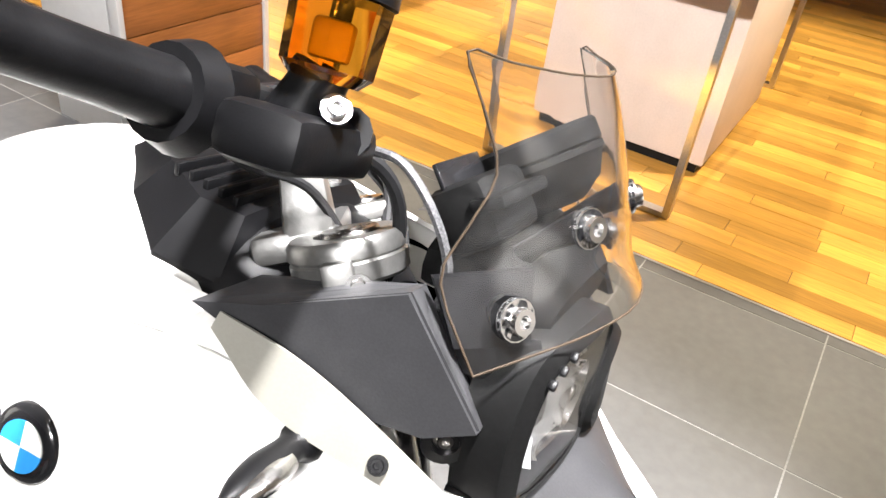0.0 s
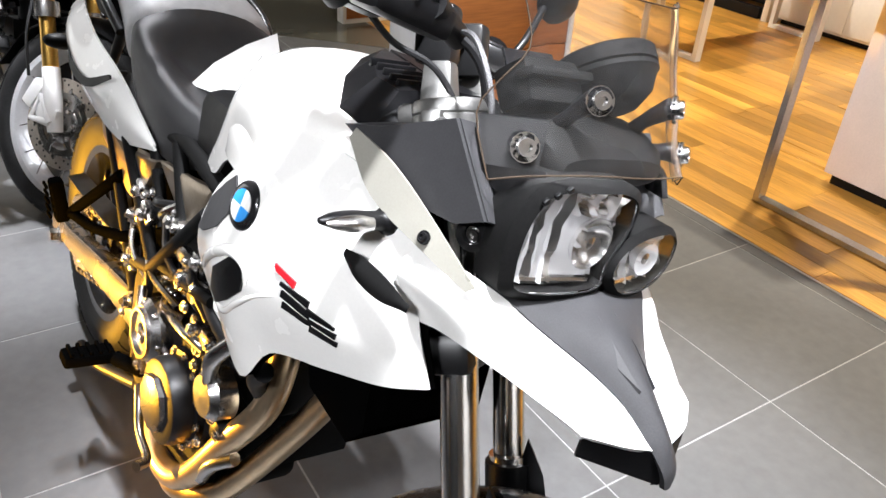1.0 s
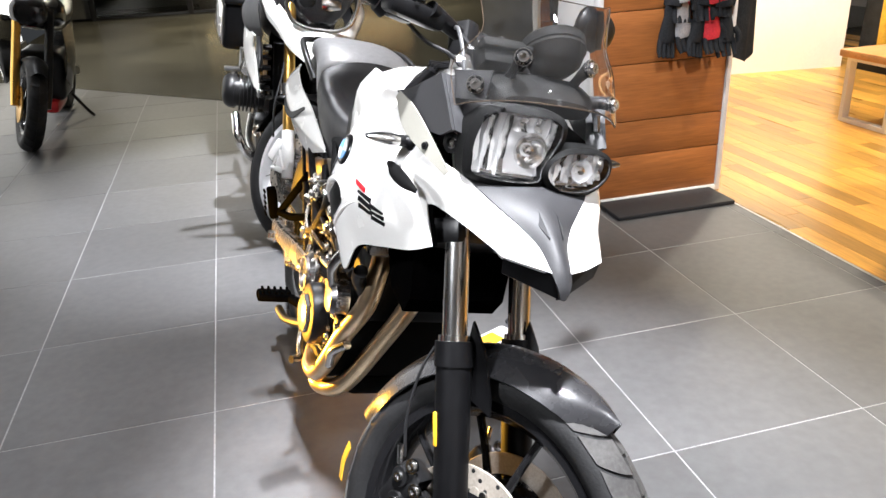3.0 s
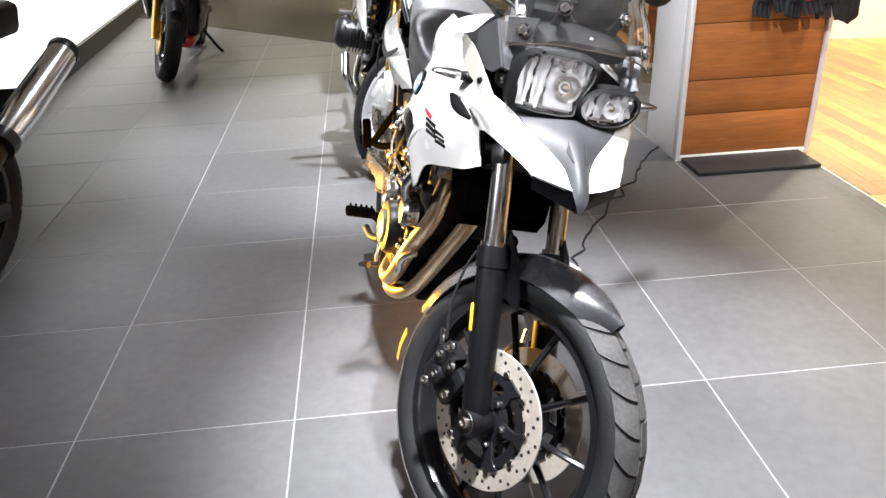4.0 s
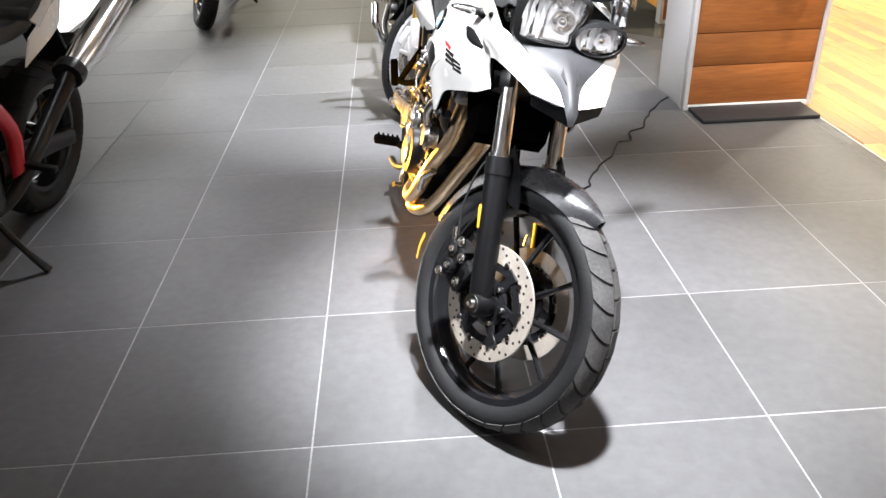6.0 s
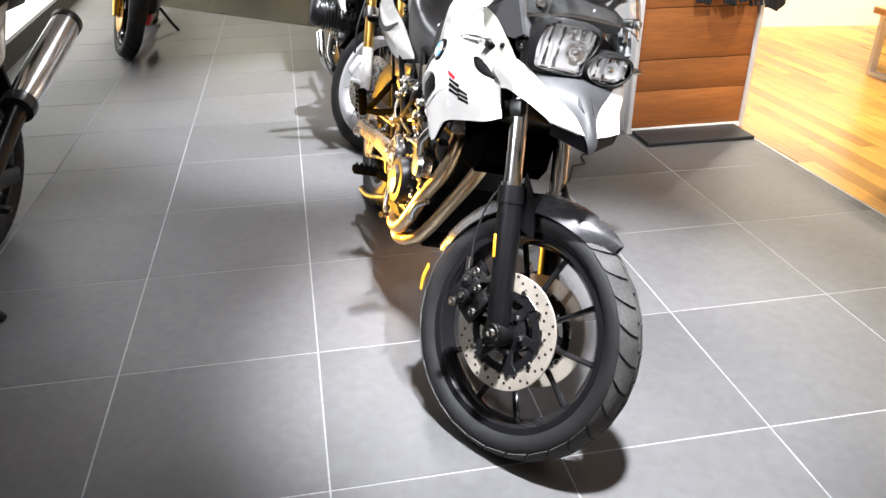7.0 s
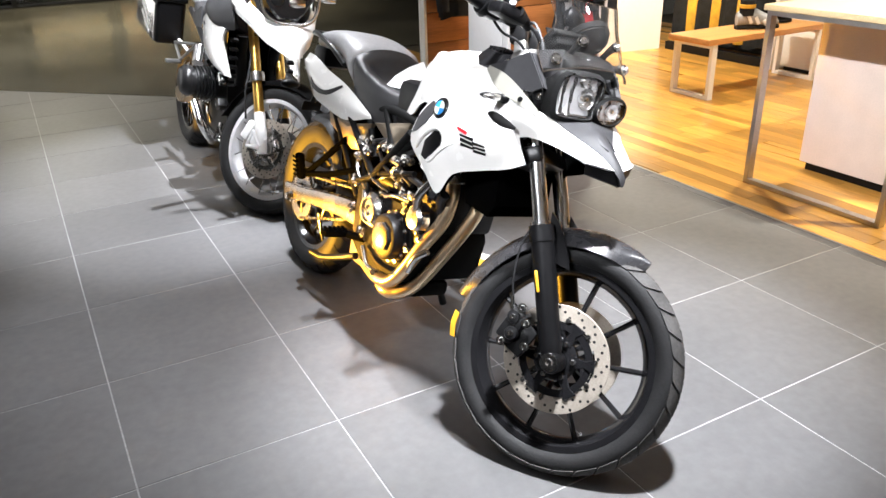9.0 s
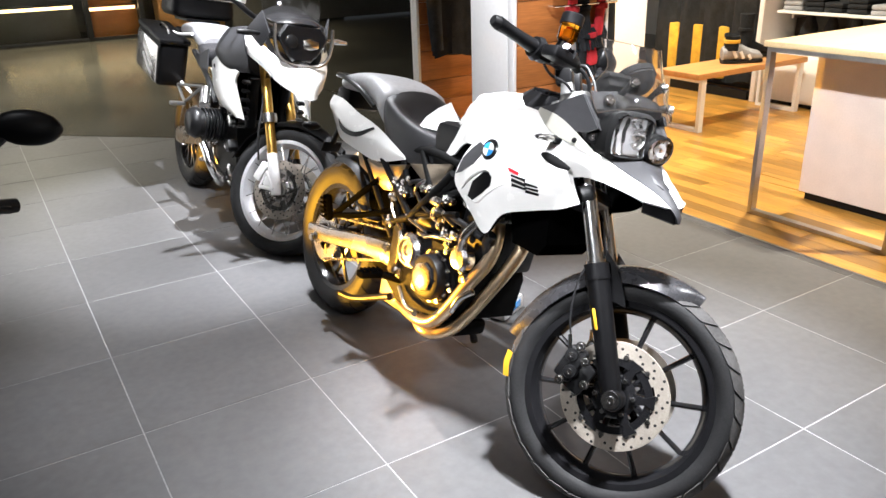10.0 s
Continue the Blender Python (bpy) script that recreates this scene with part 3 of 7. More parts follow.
# fork, steered
for side in (-1, 1):
    y = side * 0.104
    up = lambda z: (1.515 - 0.463 * (z - 0.325), y, z)
    leg = part("fork_leg", moved(join(tube([(1.528, y, 0.30), up(0.36), up(0.50), up(0.625)], [0.024, 0.030, 0.031, 0.032], 18, 4), tube([up(0.615), up(0.655)], 0.0345, 18, 1, True), lathe([(0.0, -0.032), (0.026, -0.032), (0.030, -0.02), (0.030, 0.02), (0.026, 0.032), (0.0, 0.032)], (1.522, y, 0.322), (0, 1, 0), 18)), STEER), BLACK_PLASTIC, bike, "matt black lower fork leg")
    part("dust_seal", moved(tube([up(0.652), up(0.664)], 0.029, 18, 1, True), STEER), CHROME, leg)
    part("fork_tube", moved(tube([up(0.655), up(1.085)], 0.0225, 22, 1, True), STEER), CHROME, bike, "chromed upper fork tube")
    part("fork_cap", moved(lathe([(0.0, 0.004), (0.010, 0.004), (0.012, 0.002), (0.022, 0.003), (0.024, 0.0), (0.024, -0.012)], up(1.086), RAKE, 20), STEER), DARKALLOY, bike)
    if side < 0:
        part("reflector", moved(box((1.412, y - 0.026, 0.512), (0.010, 0.010, 0.060), 0.004, (0, -27, 0)), STEER), YELLOW, leg, "amber reflector strip")
    cal = part("brake_caliper", moved(join(box((1.385, y + side * 0.005, 0.375), (0.055, 0.05, 0.10), 0.012, (0, 18, 0)), box((1.415, y + side * 0.0, 0.345), (0.06, 0.022, 0.09), 0.008, (0, 20, 0)), lathe([(0.0, 0.004), (0.017, 0.004), (0.019, 0.0), (0.019, -0.02)], (1.384, y + side * 0.031, 0.400), (0, side, 0), 18), lathe([(0.0, 0.004), (0.017, 0.004), (0.019, 0.0), (0.019, -0.02)], (1.392, y + side * 0.031, 0.355), (0, side, 0), 18)), STEER), BLACK_METAL, bike, "dark brake caliper with bright bolts")
    for p in ((1.424, 0.395), (1.440, 0.335), (1.372, 0.325), (1.384, 0.400), (1.392, 0.355), (1.40, 0.43)):
        bolt(cal, (p[0], y + side * 0.034, p[1]), (0, side, 0), 0.009, CHROME, STEER)
    part("bleed_nipple", moved(tube([(1.372, y + side * 0.03, 0.418), (1.362, y + side * 0.036, 0.452)], 0.005, 8, 1, True), STEER), CHROME, cal)

# yokes: lower hidden, upper clamp rings of bright alloy
part("upper_yoke", moved(join(*[lathe([(0.0245, -0.018), (0.043, -0.018), (0.046, -0.015), (0.046, -0.002), (0.044, 0.0), (0.046, 0.002), (0.046, 0.012), (0.043, 0.016), (0.0245, 0.016)], (1.166, s * 0.104, 1.070), RAKE, 30, True) for s in (-1, 1)], box((1.125, 0, 1.060), (0.075, 0.17, 0.026), 0.008, (0, -25, 0)), *[box((1.165, s * 0.150, 1.058), (0.024, 0.018, 0.028), 0.004, (0, -25, 0)) for s in (-1, 1)]), STEER), CAST, bike, "bright cast alloy upper fork yoke")
for s in (-1, 1):
    bolt(bike, tuple(STEER @ Vector((1.180, s * 0.160, 1.058))), (0.6, s, 0.2), 0.007)
part("lower_yoke", moved(join(box((1.26, 0, 0.82), (0.09, 0.26, 0.05), 0.012, (0, -27, 0))), STEER), BLACK_METAL, bike)
for s in (-1, 1):
    part("bar_riser", moved(join(box((1.124, s * 0.066, 1.092), (0.044, 0.036, 0.062), 0.006, (0, -22, 0), 0.8)), STEER), CAST, bike)
    part("bar_clamp", moved(box((1.092, s * 0.055, 1.148), (0.05, 0.036, 0.070), 0.008, (0, -20, 0)), STEER), BLACK_METAL, bike)

# handlebar and controls
def bar_point(y):
    s = abs(y)
    return (1.085 - min(s, 0.24) * 0.12 - max(s - 0.24, 0) * 0.62, y, 1.165 - min(s, 0.14) * 0.05 + max(s - 0.24, 0) * 0.12)


bar = part("handlebar", moved(tube([bar_point(y) for y in (-0.355, -0.3, -0.22, -0.13, -0.06, 0, 0.06, 0.13, 0.22, 0.3, 0.355)], 0.0125, 12, 4), STEER), BLACK_METAL, bike)
for s in (-1, 1):
    part("grip", moved(tube([bar_point(s * y) for y in (0.250, 0.29, 0.33, 0.362)], [0.0205, 0.0175, 0.0165, 0.019], 16, 3), STEER), BLACK_PLASTIC, bar, "black rubber grip")
    part("grip_flange", moved(tube([bar_point(s * 0.236), bar_point(s * 0.252)], [0.034, 0.028], 18, 1, True), STEER), BLACK_PLASTIC, bar)
    part("bar_weight", moved(tube([bar_point(s * 0.361), bar_point(s * 0.378)], [0.017, 0.0175, 0.013], 16, 3), STEER), BLACK_METAL, bar)
    p = Vector(bar_point(s * 0.210))
    part("switch_box", moved(join(box(p, (0.046, 0.062, 0.052), 0.012, (0, 0, s * 28)), box(p + Vector((-0.03, s * -0.008, 0.006)), (0.02, 0.026, 0.022), 0.005), box(p + Vector((-0.024, s * 0.018, -0.014)), (0.02, 0.014, 0.012), 0.004)), STEER), BLACK_PLASTIC, bar)
    q = Vector(bar_point(s * 0.170))
    part("lever_bracket", moved(join(box(q + Vector((0.022, 0, 0.0)), (0.06, 0.034, 0.036), 0.009, (0, 0, s * 28)), box(q + Vector((0.048, s * 0.035, -0.004)), (0.03, 0.05, 0.022), 0.007)), STEER), BLACK_METAL, bar)
    if s > 0:
        part("lever", moved(tube([q + Vector((0.05, s * 0.045, -0.004)), q + Vector((0.050, s * 0.07, -0.010)), q + Vector((0.042, s * 0.10, -0.014)), q + Vector((0.030, s * 0.13, -0.018))], [0.010, 0.008, 0.007, 0.0085], 10, 4), STEER), BLACK_METAL, bar)
# brake fluid cup on the right, with its cap
cup = Vector((1.130, -0.245, 1.214))
res = part("brake_fluid_cup", moved(lathe([(0.0, -0.026), (0.020, -0.026), (0.027, -0.019), (0.029, 0.020), (0.0, 0.020)], cup, (0, 0, 1), 8), STEER), AMBER, bar, "amber translucent brake fluid cup")
part("lid", moved(lathe([(0.0, 0.046), (0.027, 0.050), (0.030, 0.047), (0.031, 0.021), (0.0, 0.0205)], cup, (0, 0, 1), 26), STEER), BLACK_PLASTIC, res, "black ribbed cap")
part("float", moved(box(cup + Vector((0, 0, -0.003)), (0.018, 0.014, 0.022), 0.003), STEER), YELLOW, res)
part("cup_bracket", moved(join(tube([cup + Vector((0, 0, -0.02)), cup + Vector((-0.01, 0.006, -0.05))], [0.016, 0.020], 12, 2), box(cup + Vector((-0.005, 0.010, -0.062)), (0.056, 0.105, 0.034), 0.010, (0, 0, -22)), tube([cup + Vector((0.018, 0.02, -0.050)), cup + Vector((0.024, 0.10, -0.066))], [0.016, 0.013], 12, 2)), STEER), BLACK_PLASTIC, bar)
bolt(bar, tuple(STEER @ (cup + Vector((0.012, -0.016, -0.038)))), (0.5, -0.6, 0.6), 0.006, CHROME)
# left mirror
ml = Vector(bar_point(0.225)) + Vector((0, 0.03, -0.01))
part("mirror_stalk", moved(tube([ml + Vector((0.02, 0, 0.01)), ml + Vector((0.03, 0.02, 0.06)), ml + Vector((0.02, 0.08, 0.13))], 0.006, 10, 4), STEER), BLACK_METAL, bar)
mir = part("mirror", moved(loft([[(v[0] + ml.x + 0.02, v[1] + ml.y + 0.125, v[2] + ml.z + 0.155) for v in oval(d, 0, 0, w, h, 18, 2.6)] for d, w, h in ((0.032, 0.05, 0.03), (0.020, 0.11, 0.066), (0.0, 0.14, 0.092), (-0.012, 0.136, 0.088))], 3), STEER), BLACK_PLASTIC, bar, "black round-edged rear-view mirror")
part("mirror_glass", moved(loft([[(v[0] + ml.x + 0.02, v[1] + ml.y + 0.125, v[2] + ml.z + 0.155) for v in oval(d, 0, 0, 0.124, 0.078, 18, 2.6)] for d in (-0.011, -0.014)], 1), STEER), CHROME, mir)
# cables and hoses by the bar
for a, b, c, e, mt, r in (
        ((1.143, -0.150, 1.150), (1.19, -0.185, 1.150), (1.235, -0.185, 1.085), (1.215, -0.140, 1.000), BRAID, 0.0034),
        ((1.10, -0.20, 1.150), (1.17, -0.150, 1.145), (1.200, -0.110, 1.090), (1.19, -0.07, 0.98), CABLE, 0.0055),
        ((1.06, -0.215, 1.150), (1.08, -0.14, 1.120), (1.13, -0.09, 1.105), (1.20, -0.03, 1.02), CABLE, 0.0040),
        ((1.05, 0.235, 1.145), (1.14, 0.16, 1.125), (1.20, 0.08, 1.08), (1.18, 0.02, 0.98), CABLE, 0.0045),
        ((1.04, 0.245, 1.150), (1.12, 0.18, 1.145), (1.18, 0.10, 1.12), (1.20, 0.02, 1.02), CABLE, 0.0050),
        ((1.10, 0.20, 1.150), (1.18, 0.15, 1.12), (1.22, 0.06, 1.04), (1.19, 0.0, 0.95), CABLE, 0.0040)):
    part("hose", moved(tube([a, b, c, e], r, 8, 8), STEER), mt, bike, "braided steel brake hose" if mt is BRAID else "")
bolt(bike, tuple(STEER @ Vector((1.143, -0.146, 1.152))), (0.3, -0.6, 0.7), 0.008, CHROME)

# front mudguard, steered with the fork
def guard(a, half, r=0.362):
    c0 = Vector(CF)
    out = []
    for f in (-1, -0.62, 0, 0.62, 1):
        rr = r - 0.050 * abs(f) ** 2.4
        out.append(c0 + Vector((rr * math.cos(a), half * f, rr * math.sin(a))))
    return out


gd = part("front_mudguard", moved(patch([guard(radians(a), h, r) for a, h, r in ((171, 0.026, 0.362), (160, 0.050, 0.356), (145, 0.064, 0.353), (128, 0.072, 0.355), (110, 0.074, 0.357), (95, 0.072, 0.358), (83, 0.062, 0.358), (74, 0.042, 0.358), (67, 0.010, 0.356))], 3, 4, 0.004), STEER), GUARD_PLASTIC, bike, "dark grey front mudguard with pointed nose")
for side in (-1, 1):
    part("mudguard_stay", moved(patch([[(1.47, side * 0.080, 0.565), (1.455, side * 0.082, 0.60), (1.415, side * 0.090, 0.665)], [(1.39, side * 0.080, 0.575), (1.385, side * 0.084, 0.615), (1.375, side * 0.092, 0.70)]], 3, 3, 0.006), STEER), BLACK_PLASTIC, gd)
part("mudguard_hose", moved(tube([(1.36, -0.11, 0.70), (1.335, -0.125, 0.60), (1.345, -0.13, 0.50), (1.37, -0.125, 0.43)], 0.0028, 8, 6), STEER), CABLE, gd)

# radiator, engine and exhaust
BASE[0] = pose(0.04, 0, 0.025)
# the shade under the fairing is put into the shroud's colour
part("radiator", loft([[(x, y * s, z) for x, y, z in ((1.05, -0.090, 0.605), (1.03, -0.125, 0.78), (1.16, -0.115, 0.83), (1.19, -0.105, 0.76), (1.20, -0.100, 0.64), (1.17, -0.098, 0.600))] for s in (1, 0.3, -0.3, -1)], 2), BLACK_WITH_SHADE, bike, "radiator shroud with shade put into its black")
part("crankcase", loft([[(x, s * w, z) for x, z in ((0.50, 0.30), (0.52, 0.46), (0.66, 0.52), (0.84, 0.52), (0.89, 0.42), (0.87, 0.28), (0.78, 0.24), (0.58, 0.25))] for s, w in ((-1, 0.150), (-1, 0.125), (0, 0), (1, 0.125), (1, 0.150))], 2), MATT_BLACK, bike, "dark cast engine case")
part("oil_sump", box((0.70, 0, 0.225), (0.26, 0.16, 0.06), 0.02), MATT_BLACK, bike)
part("cylinder_block", box((0.89, 0, 0.575), (0.16, 0.22, 0.20), 0.016, (0, 8, 0)), BLACK_PLASTIC, bike)
part("cylinder_head", join(box((0.925, 0, 0.705), (0.20, 0.28, 0.085), 0.014, (0, 8, 0)), box((0.935, 0, 0.755), (0.17, 0.25, 0.04), 0.012, (0, 8, 0))), DARKALLOY, bike)
cl = part("clutch_cover", join(lathe([(0.076, 0.0), (0.076, 0.038), (0.072, 0.048), (0.062, 0.052), (0.0, 0.052)], (0.785, -0.150, 0.408), (0, -1, 0), 44), lathe([(0.086, 0.0), (0.086, 0.012), (0.076, 0.014)], (0.785, -0.150, 0.408), (0, -1, 0), 44)), BLACK_PLASTIC, bike, "round black clutch cover")
part("cover_plate", slab([(0.785 + 0.050 * math.cos(a), -0.202, 0.408 + 0.050 * math.sin(a)) for a in [2 * math.pi * k / 8 for k in range(8)]], (0, -0.012, 0), 0.010), DARKALLOY, cl, "grey inner cover plate")
for k in range(12):
    a = 2 * math.pi * k / 12
    bolt(cl, (0.785 + 0.081 * math.cos(a), -0.163, 0.408 + 0.081 * math.sin(a)), (0, -1, 0), 0.0065)
sp = part("sprocket_cover", join(lathe([(0.062, 0.0), (0.062, 0.022), (0.050, 0.034), (0.020, 0.036), (0.018, 0.028), (0.0, 0.028)], (0.645, -0.150, 0.455), (0, -1, 0), 30), lathe([(0.040, 0.034), (0.046, 0.034), (0.046, 0.042), (0.040, 0.042)], (0.645, -0.150, 0.455), (0, -1, 0), 30, True)), ALLOY, bike)
for k in range(6):
    a = 2 * math.pi * k / 6
    bolt(sp, (0.645 + 0.053 * math.cos(a), -0.176, 0.455 + 0.053 * math.sin(a)), (0, -1, 0), 0.006)
wp = part("water_pump", join(lathe([(0.042, 0.0), (0.042, 0.030), (0.032, 0.042), (0.0, 0.044)], (0.918, -0.145, 0.512), (0, -1, 0), 26), tube([(0.918, -0.175, 0.54), (0.945, -0.19, 0.60), (0.985, -0.17, 0.66)], 0.014, 12, 5)), ALLOY, bike)
for k in range(5):
    a = 2 * math.pi * k / 5
    bolt(wp, (0.918 + 0.040 * math.cos(a), -0.172, 0.512 + 0.040 * math.sin(a)), (0, -1, 0), 0.006)
part("starter_motor", join(tube([(0.60, -0.10, 0.56), (0.74, -0.10, 0.56)], 0.034, 18, 1, True), tube([(0.735, -0.10, 0.56), (0.765, -0.10, 0.56)], [0.030, 0.022], 18, 1, True)), BLACK_PLASTIC, bike)
part("throttle_body", join(tube([(0.70, -0.075, 0.70), (0.82, -0.075, 0.68)], 0.030, 16, 1, True), tube([(0.70, 0.075, 0.70), (0.82, 0.075, 0.68)], 0.030, 16, 1, True), box((0.76, 0, 0.70), (0.05, 0.24, 0.04), 0.008)), ALLOY, bike)
part("air_box", box((0.80, 0, 0.83), (0.38, 0.26, 0.16), 0.03), BLACK_PLASTIC, bike)
for p, q, r, mt in (((0.70, -0.14, 0.63), (0.85, -0.16, 0.60), 0.009, BLACK_METAL), ((0.62, -0.155, 0.40), (0.56, -0.16, 0.50), 0.010, ALLOY), ((0.90, -0.155, 0.33), (0.97, -0.14, 0.42), 0.012, ALLOY), ((0.70, -0.16, 0.52), (0.86, -0.165, 0.55), 0.007, ALLOY), ((0.98, -0.12, 0.55), (1.02, -0.15, 0.62), 0.016, CABLE), ((0.80, -0.15, 0.62), (0.99, -0.16, 0.60), 0.011, CABLE)):
    part("engine_pipe", tube([p, (Vector(p) + Vector(q)) / 2 + Vector((0, -0.012, 0.01)), q], r, 10, 4), mt, bike)
for p, s, mt in (((0.77, -0.145, 0.60), (0.05, 0.03, 0.04), BLACK_PLASTIC), ((0.70, -0.155, 0.345), (0.05, 0.03, 0.035), ALLOY), ((0.86, -0.155, 0.57), (0.045, 0.03, 0.03), ALLOY), ((0.58, -0.15, 0.35), (0.04, 0.04, 0.05), ALLOY), ((0.93, -0.15, 0.45), (0.035, 0.03, 0.04), BLACK_METAL), ((0.73, -0.15, 0.655), (0.07, 0.04, 0.035), ALLOY)):
    e = part("engine_housing", box(p, s, 0.008), mt, bike)
    bolt(e, (p[0] + s[0] * 0.3, p[1] - s[1] / 2, p[2]), (0, -1, 0), 0.006)
rng = random.Random(5)
for k in range(46):
    x, z = rng.uniform(0.47, 0.90), rng.uniform(0.34, 0.70)
    if (x - 0.785) ** 2 + (z - 0.408) ** 2 < 0.100 ** 2:
        continue
    y = -0.158 - rng.uniform(0, 0.014)
    kind = k % 3
    if kind == 0:
        bolt(bike, (x, y, z), (0, -1, 0), rng.uniform(0.006, 0.009), ALLOY)
    elif kind == 1:
        part("engine_fitting", join(lathe([(0.0, 0.010), (0.007, 0.010), (0.009, 0.007), (0.009, 0.0), (0.014, 0.0), (0.014, -0.02)], (x, y, z), (rng.uniform(-0.4, 0.4), -1, rng.uniform(-0.2, 0.6)), 14), box((x, y + 0.012, z), (0.05, 0.022, 0.022), 0.006, (0, rng.uniform(-60, 60), 0))), ALLOY, bike)
    else:
        a = rng.uniform(-0.9, 0.9)
        d = Vector((math.cos(a), 0, math.sin(a))) * rng.uniform(0.04, 0.09)
        part("engine_pipe", tube([Vector((x, y + 0.02, z)) - d, Vector((x, y, z)), Vector((x, y + 0.02, z)) + d], rng.uniform(0.004, 0.008), 8, 4), rng.choice((ALLOY, ALLOY, BLACK_METAL)), bike)
BASE[0] = Matrix()
for pts in (((1.00, -0.085, 0.70), (1.035, -0.105, 0.63), (1.030, -0.118, 0.55), (0.980, -0.143, 0.454), (0.915, -0.156, 0.345), (0.850, -0.160, 0.282), (0.76, -0.155, 0.262), (0.58, -0.10, 0.245)),
            ((1.02, 0.00, 0.70), (1.055, -0.012, 0.63), (1.058, -0.025, 0.57), (1.000, -0.064, 0.434), (0.925, -0.100, 0.300), (0.862, -0.128, 0.245), (0.78, -0.138, 0.232), (0.58, -0.04, 0.232))):
    part("exhaust_header", tube(pts, 0.0225, 18, 6), EXHAUST, bike, "bronze-tinted steel exhaust header")
BASE[0] = pose(0.04, 0, 0.025)
part("collector_box", box((0.44, 0.03, 0.22), (0.22, 0.2, 0.12), 0.03), EXHAUST, bike)
part("silencer", tube([(0.40, 0.10, 0.25), (0.20, 0.17, 0.35), (0.02, 0.20, 0.44), (-0.38, 0.21, 0.58)], [0.03, 0.035, 0.062, 0.062, 0.058], 22, 6), EXHAUST, bike, "steel silencer on the far side")

# frame tubes, swingarm, chain
for pts, r in ((((0.885, -0.145, 0.80), (0.70, -0.15, 0.655), (0.52, -0.14, 0.52)), 0.014), (((1.12, -0.10, 0.90), (0.89, -0.145, 0.80), (0.62, -0.13, 0.80), (0.45, -0.12, 0.77)), 0.015), (((0.70, -0.15, 0.655), (0.58, -0.135, 0.79)), 0.013), (((0.62, -0.14, 0.62), (0.90, -0.155, 0.735)), 0.012), (((0.52, -0.14, 0.50), (0.38, -0.12, 0.66), (0.10, -0.10, 0.74)), 0.014), (((0.44, -0.13, 0.77), (0.56, -0.14, 0.62)), 0.012)):
    for s in (1, -1):
        part("frame_tube", tube([(x, y * s, z) for x, y, z in pts], r, 12, 3, len(pts) == 2), MATT_BLACK, bike)
for pts, r in ((((0.36, -0.150, 0.72), (0.60, -0.160, 0.56)), 0.013), (((0.80, -0.165, 0.76), (0.60, -0.165, 0.56)), 0.013), (((0.60, -0.165, 0.56), (0.44, -0.155, 0.50)), 0.012), (((0.62, -0.160, 0.58), (0.86, -0.165, 0.64)), 0.010), (((0.22, -0.145, 0.71), (0.50, -0.155, 0.46)), 0.011)):
    part("frame_strut", tube(pts, r, 10, 1, True), MATT_BLACK, bike, "black lattice strut")
part("frame_plate", slab([(0.505, -0.146, 0.34), (0.555, -0.146, 0.32), (0.572, -0.146, 0.50), (0.54, -0.146, 0.56), (0.505, -0.146, 0.50)], (0, -0.012, 0), 0.006), BLACK_PLASTIC, bike, "black cast pivot plate")
part("frame_plate", slab([(0.46, 0.152, 0.32), (0.56, 0.152, 0.30), (0.58, 0.152, 0.52), (0.50, 0.152, 0.58), (0.44, 0.152, 0.50)], (0, 0.016, 0), 0.008), ALLOY, bike, "cast alloy pivot plate")
for s in (-1, 1):
    arm = part("swingarm", loft([oval(x, s * y, z, w, h, 14, 4) for x, y, z, w, h in ((0.52, 0.12, 0.385, 0.05, 0.09), (0.40, 0.125, 0.385, 0.05, 0.085), (0.20, 0.135, 0.36, 0.04, 0.07), (0.02, 0.14, 0.33, 0.036, 0.062), (-0.13, 0.14, 0.315, 0.034, 0.06))], 3), DARKALLOY, bike, "cast alloy swingarm")
    part("axle_nut", lathe([(0.0, 0.02), (0.014, 0.02), (0.018, 0.016), (0.018, 0.0), (0.026, 0.0), (0.026, -0.006)], (CR[0] - 0.04, s * 0.158, CR[2] - 0.025), (0, s, 0), 6), CHROME, arm)
BASE[0] = pose(0, 0, 0)
part("sprocket", join(lathe([(0.055, -0.003), (0.098, -0.003), (0.098, 0.003), (0.055, 0.003)], (CR[0], -0.105, CR[2]), (0, 1, 0), 40, True), *[box((CR[0] + 0.1 * math.cos(a), -0.105, CR[2] + 0.1 * math.sin(a)), (0.008, 0.006, 0.008), 0.001, (0, -math.degrees(a), 0)) for a in [2 * math.pi * k / 41 for k in range(41)]], *[tube([(CR[0] + 0.03 * math.cos(a), -0.102, CR[2] + 0.03 * math.sin(a)), (CR[0] + 0.07 * math.cos(a), -0.104, CR[2] + 0.07 * math.sin(a))], 0.009, 8, 1, True) for a in [2 * math.pi * k / 5 for k in range(5)]]), ALLOY, bike)
for z0, z1 in ((CR[2] + 0.098, 0.52), (CR[2] - 0.098, 0.44)):
    run = part("chain_run", tube([(CR[0], -0.105, z0), (0.68, -0.105, z1)], 0.0035, 6, 1, True), BLACK_METAL, bike)
    for k in range(42):
        f = (k + 0.5) / 42
        part("link", box((CR[0] + (0.68 - CR[0]) * f, -0.105, z0 + (z1 - z0) * f), (0.0145, 0.018 if k % 2 else 0.013, 0.013), 0.003, (0, -math.degrees(math.atan2(z1 - z0, 0.7)), 0), 1, 1), DARKALLOY, run)
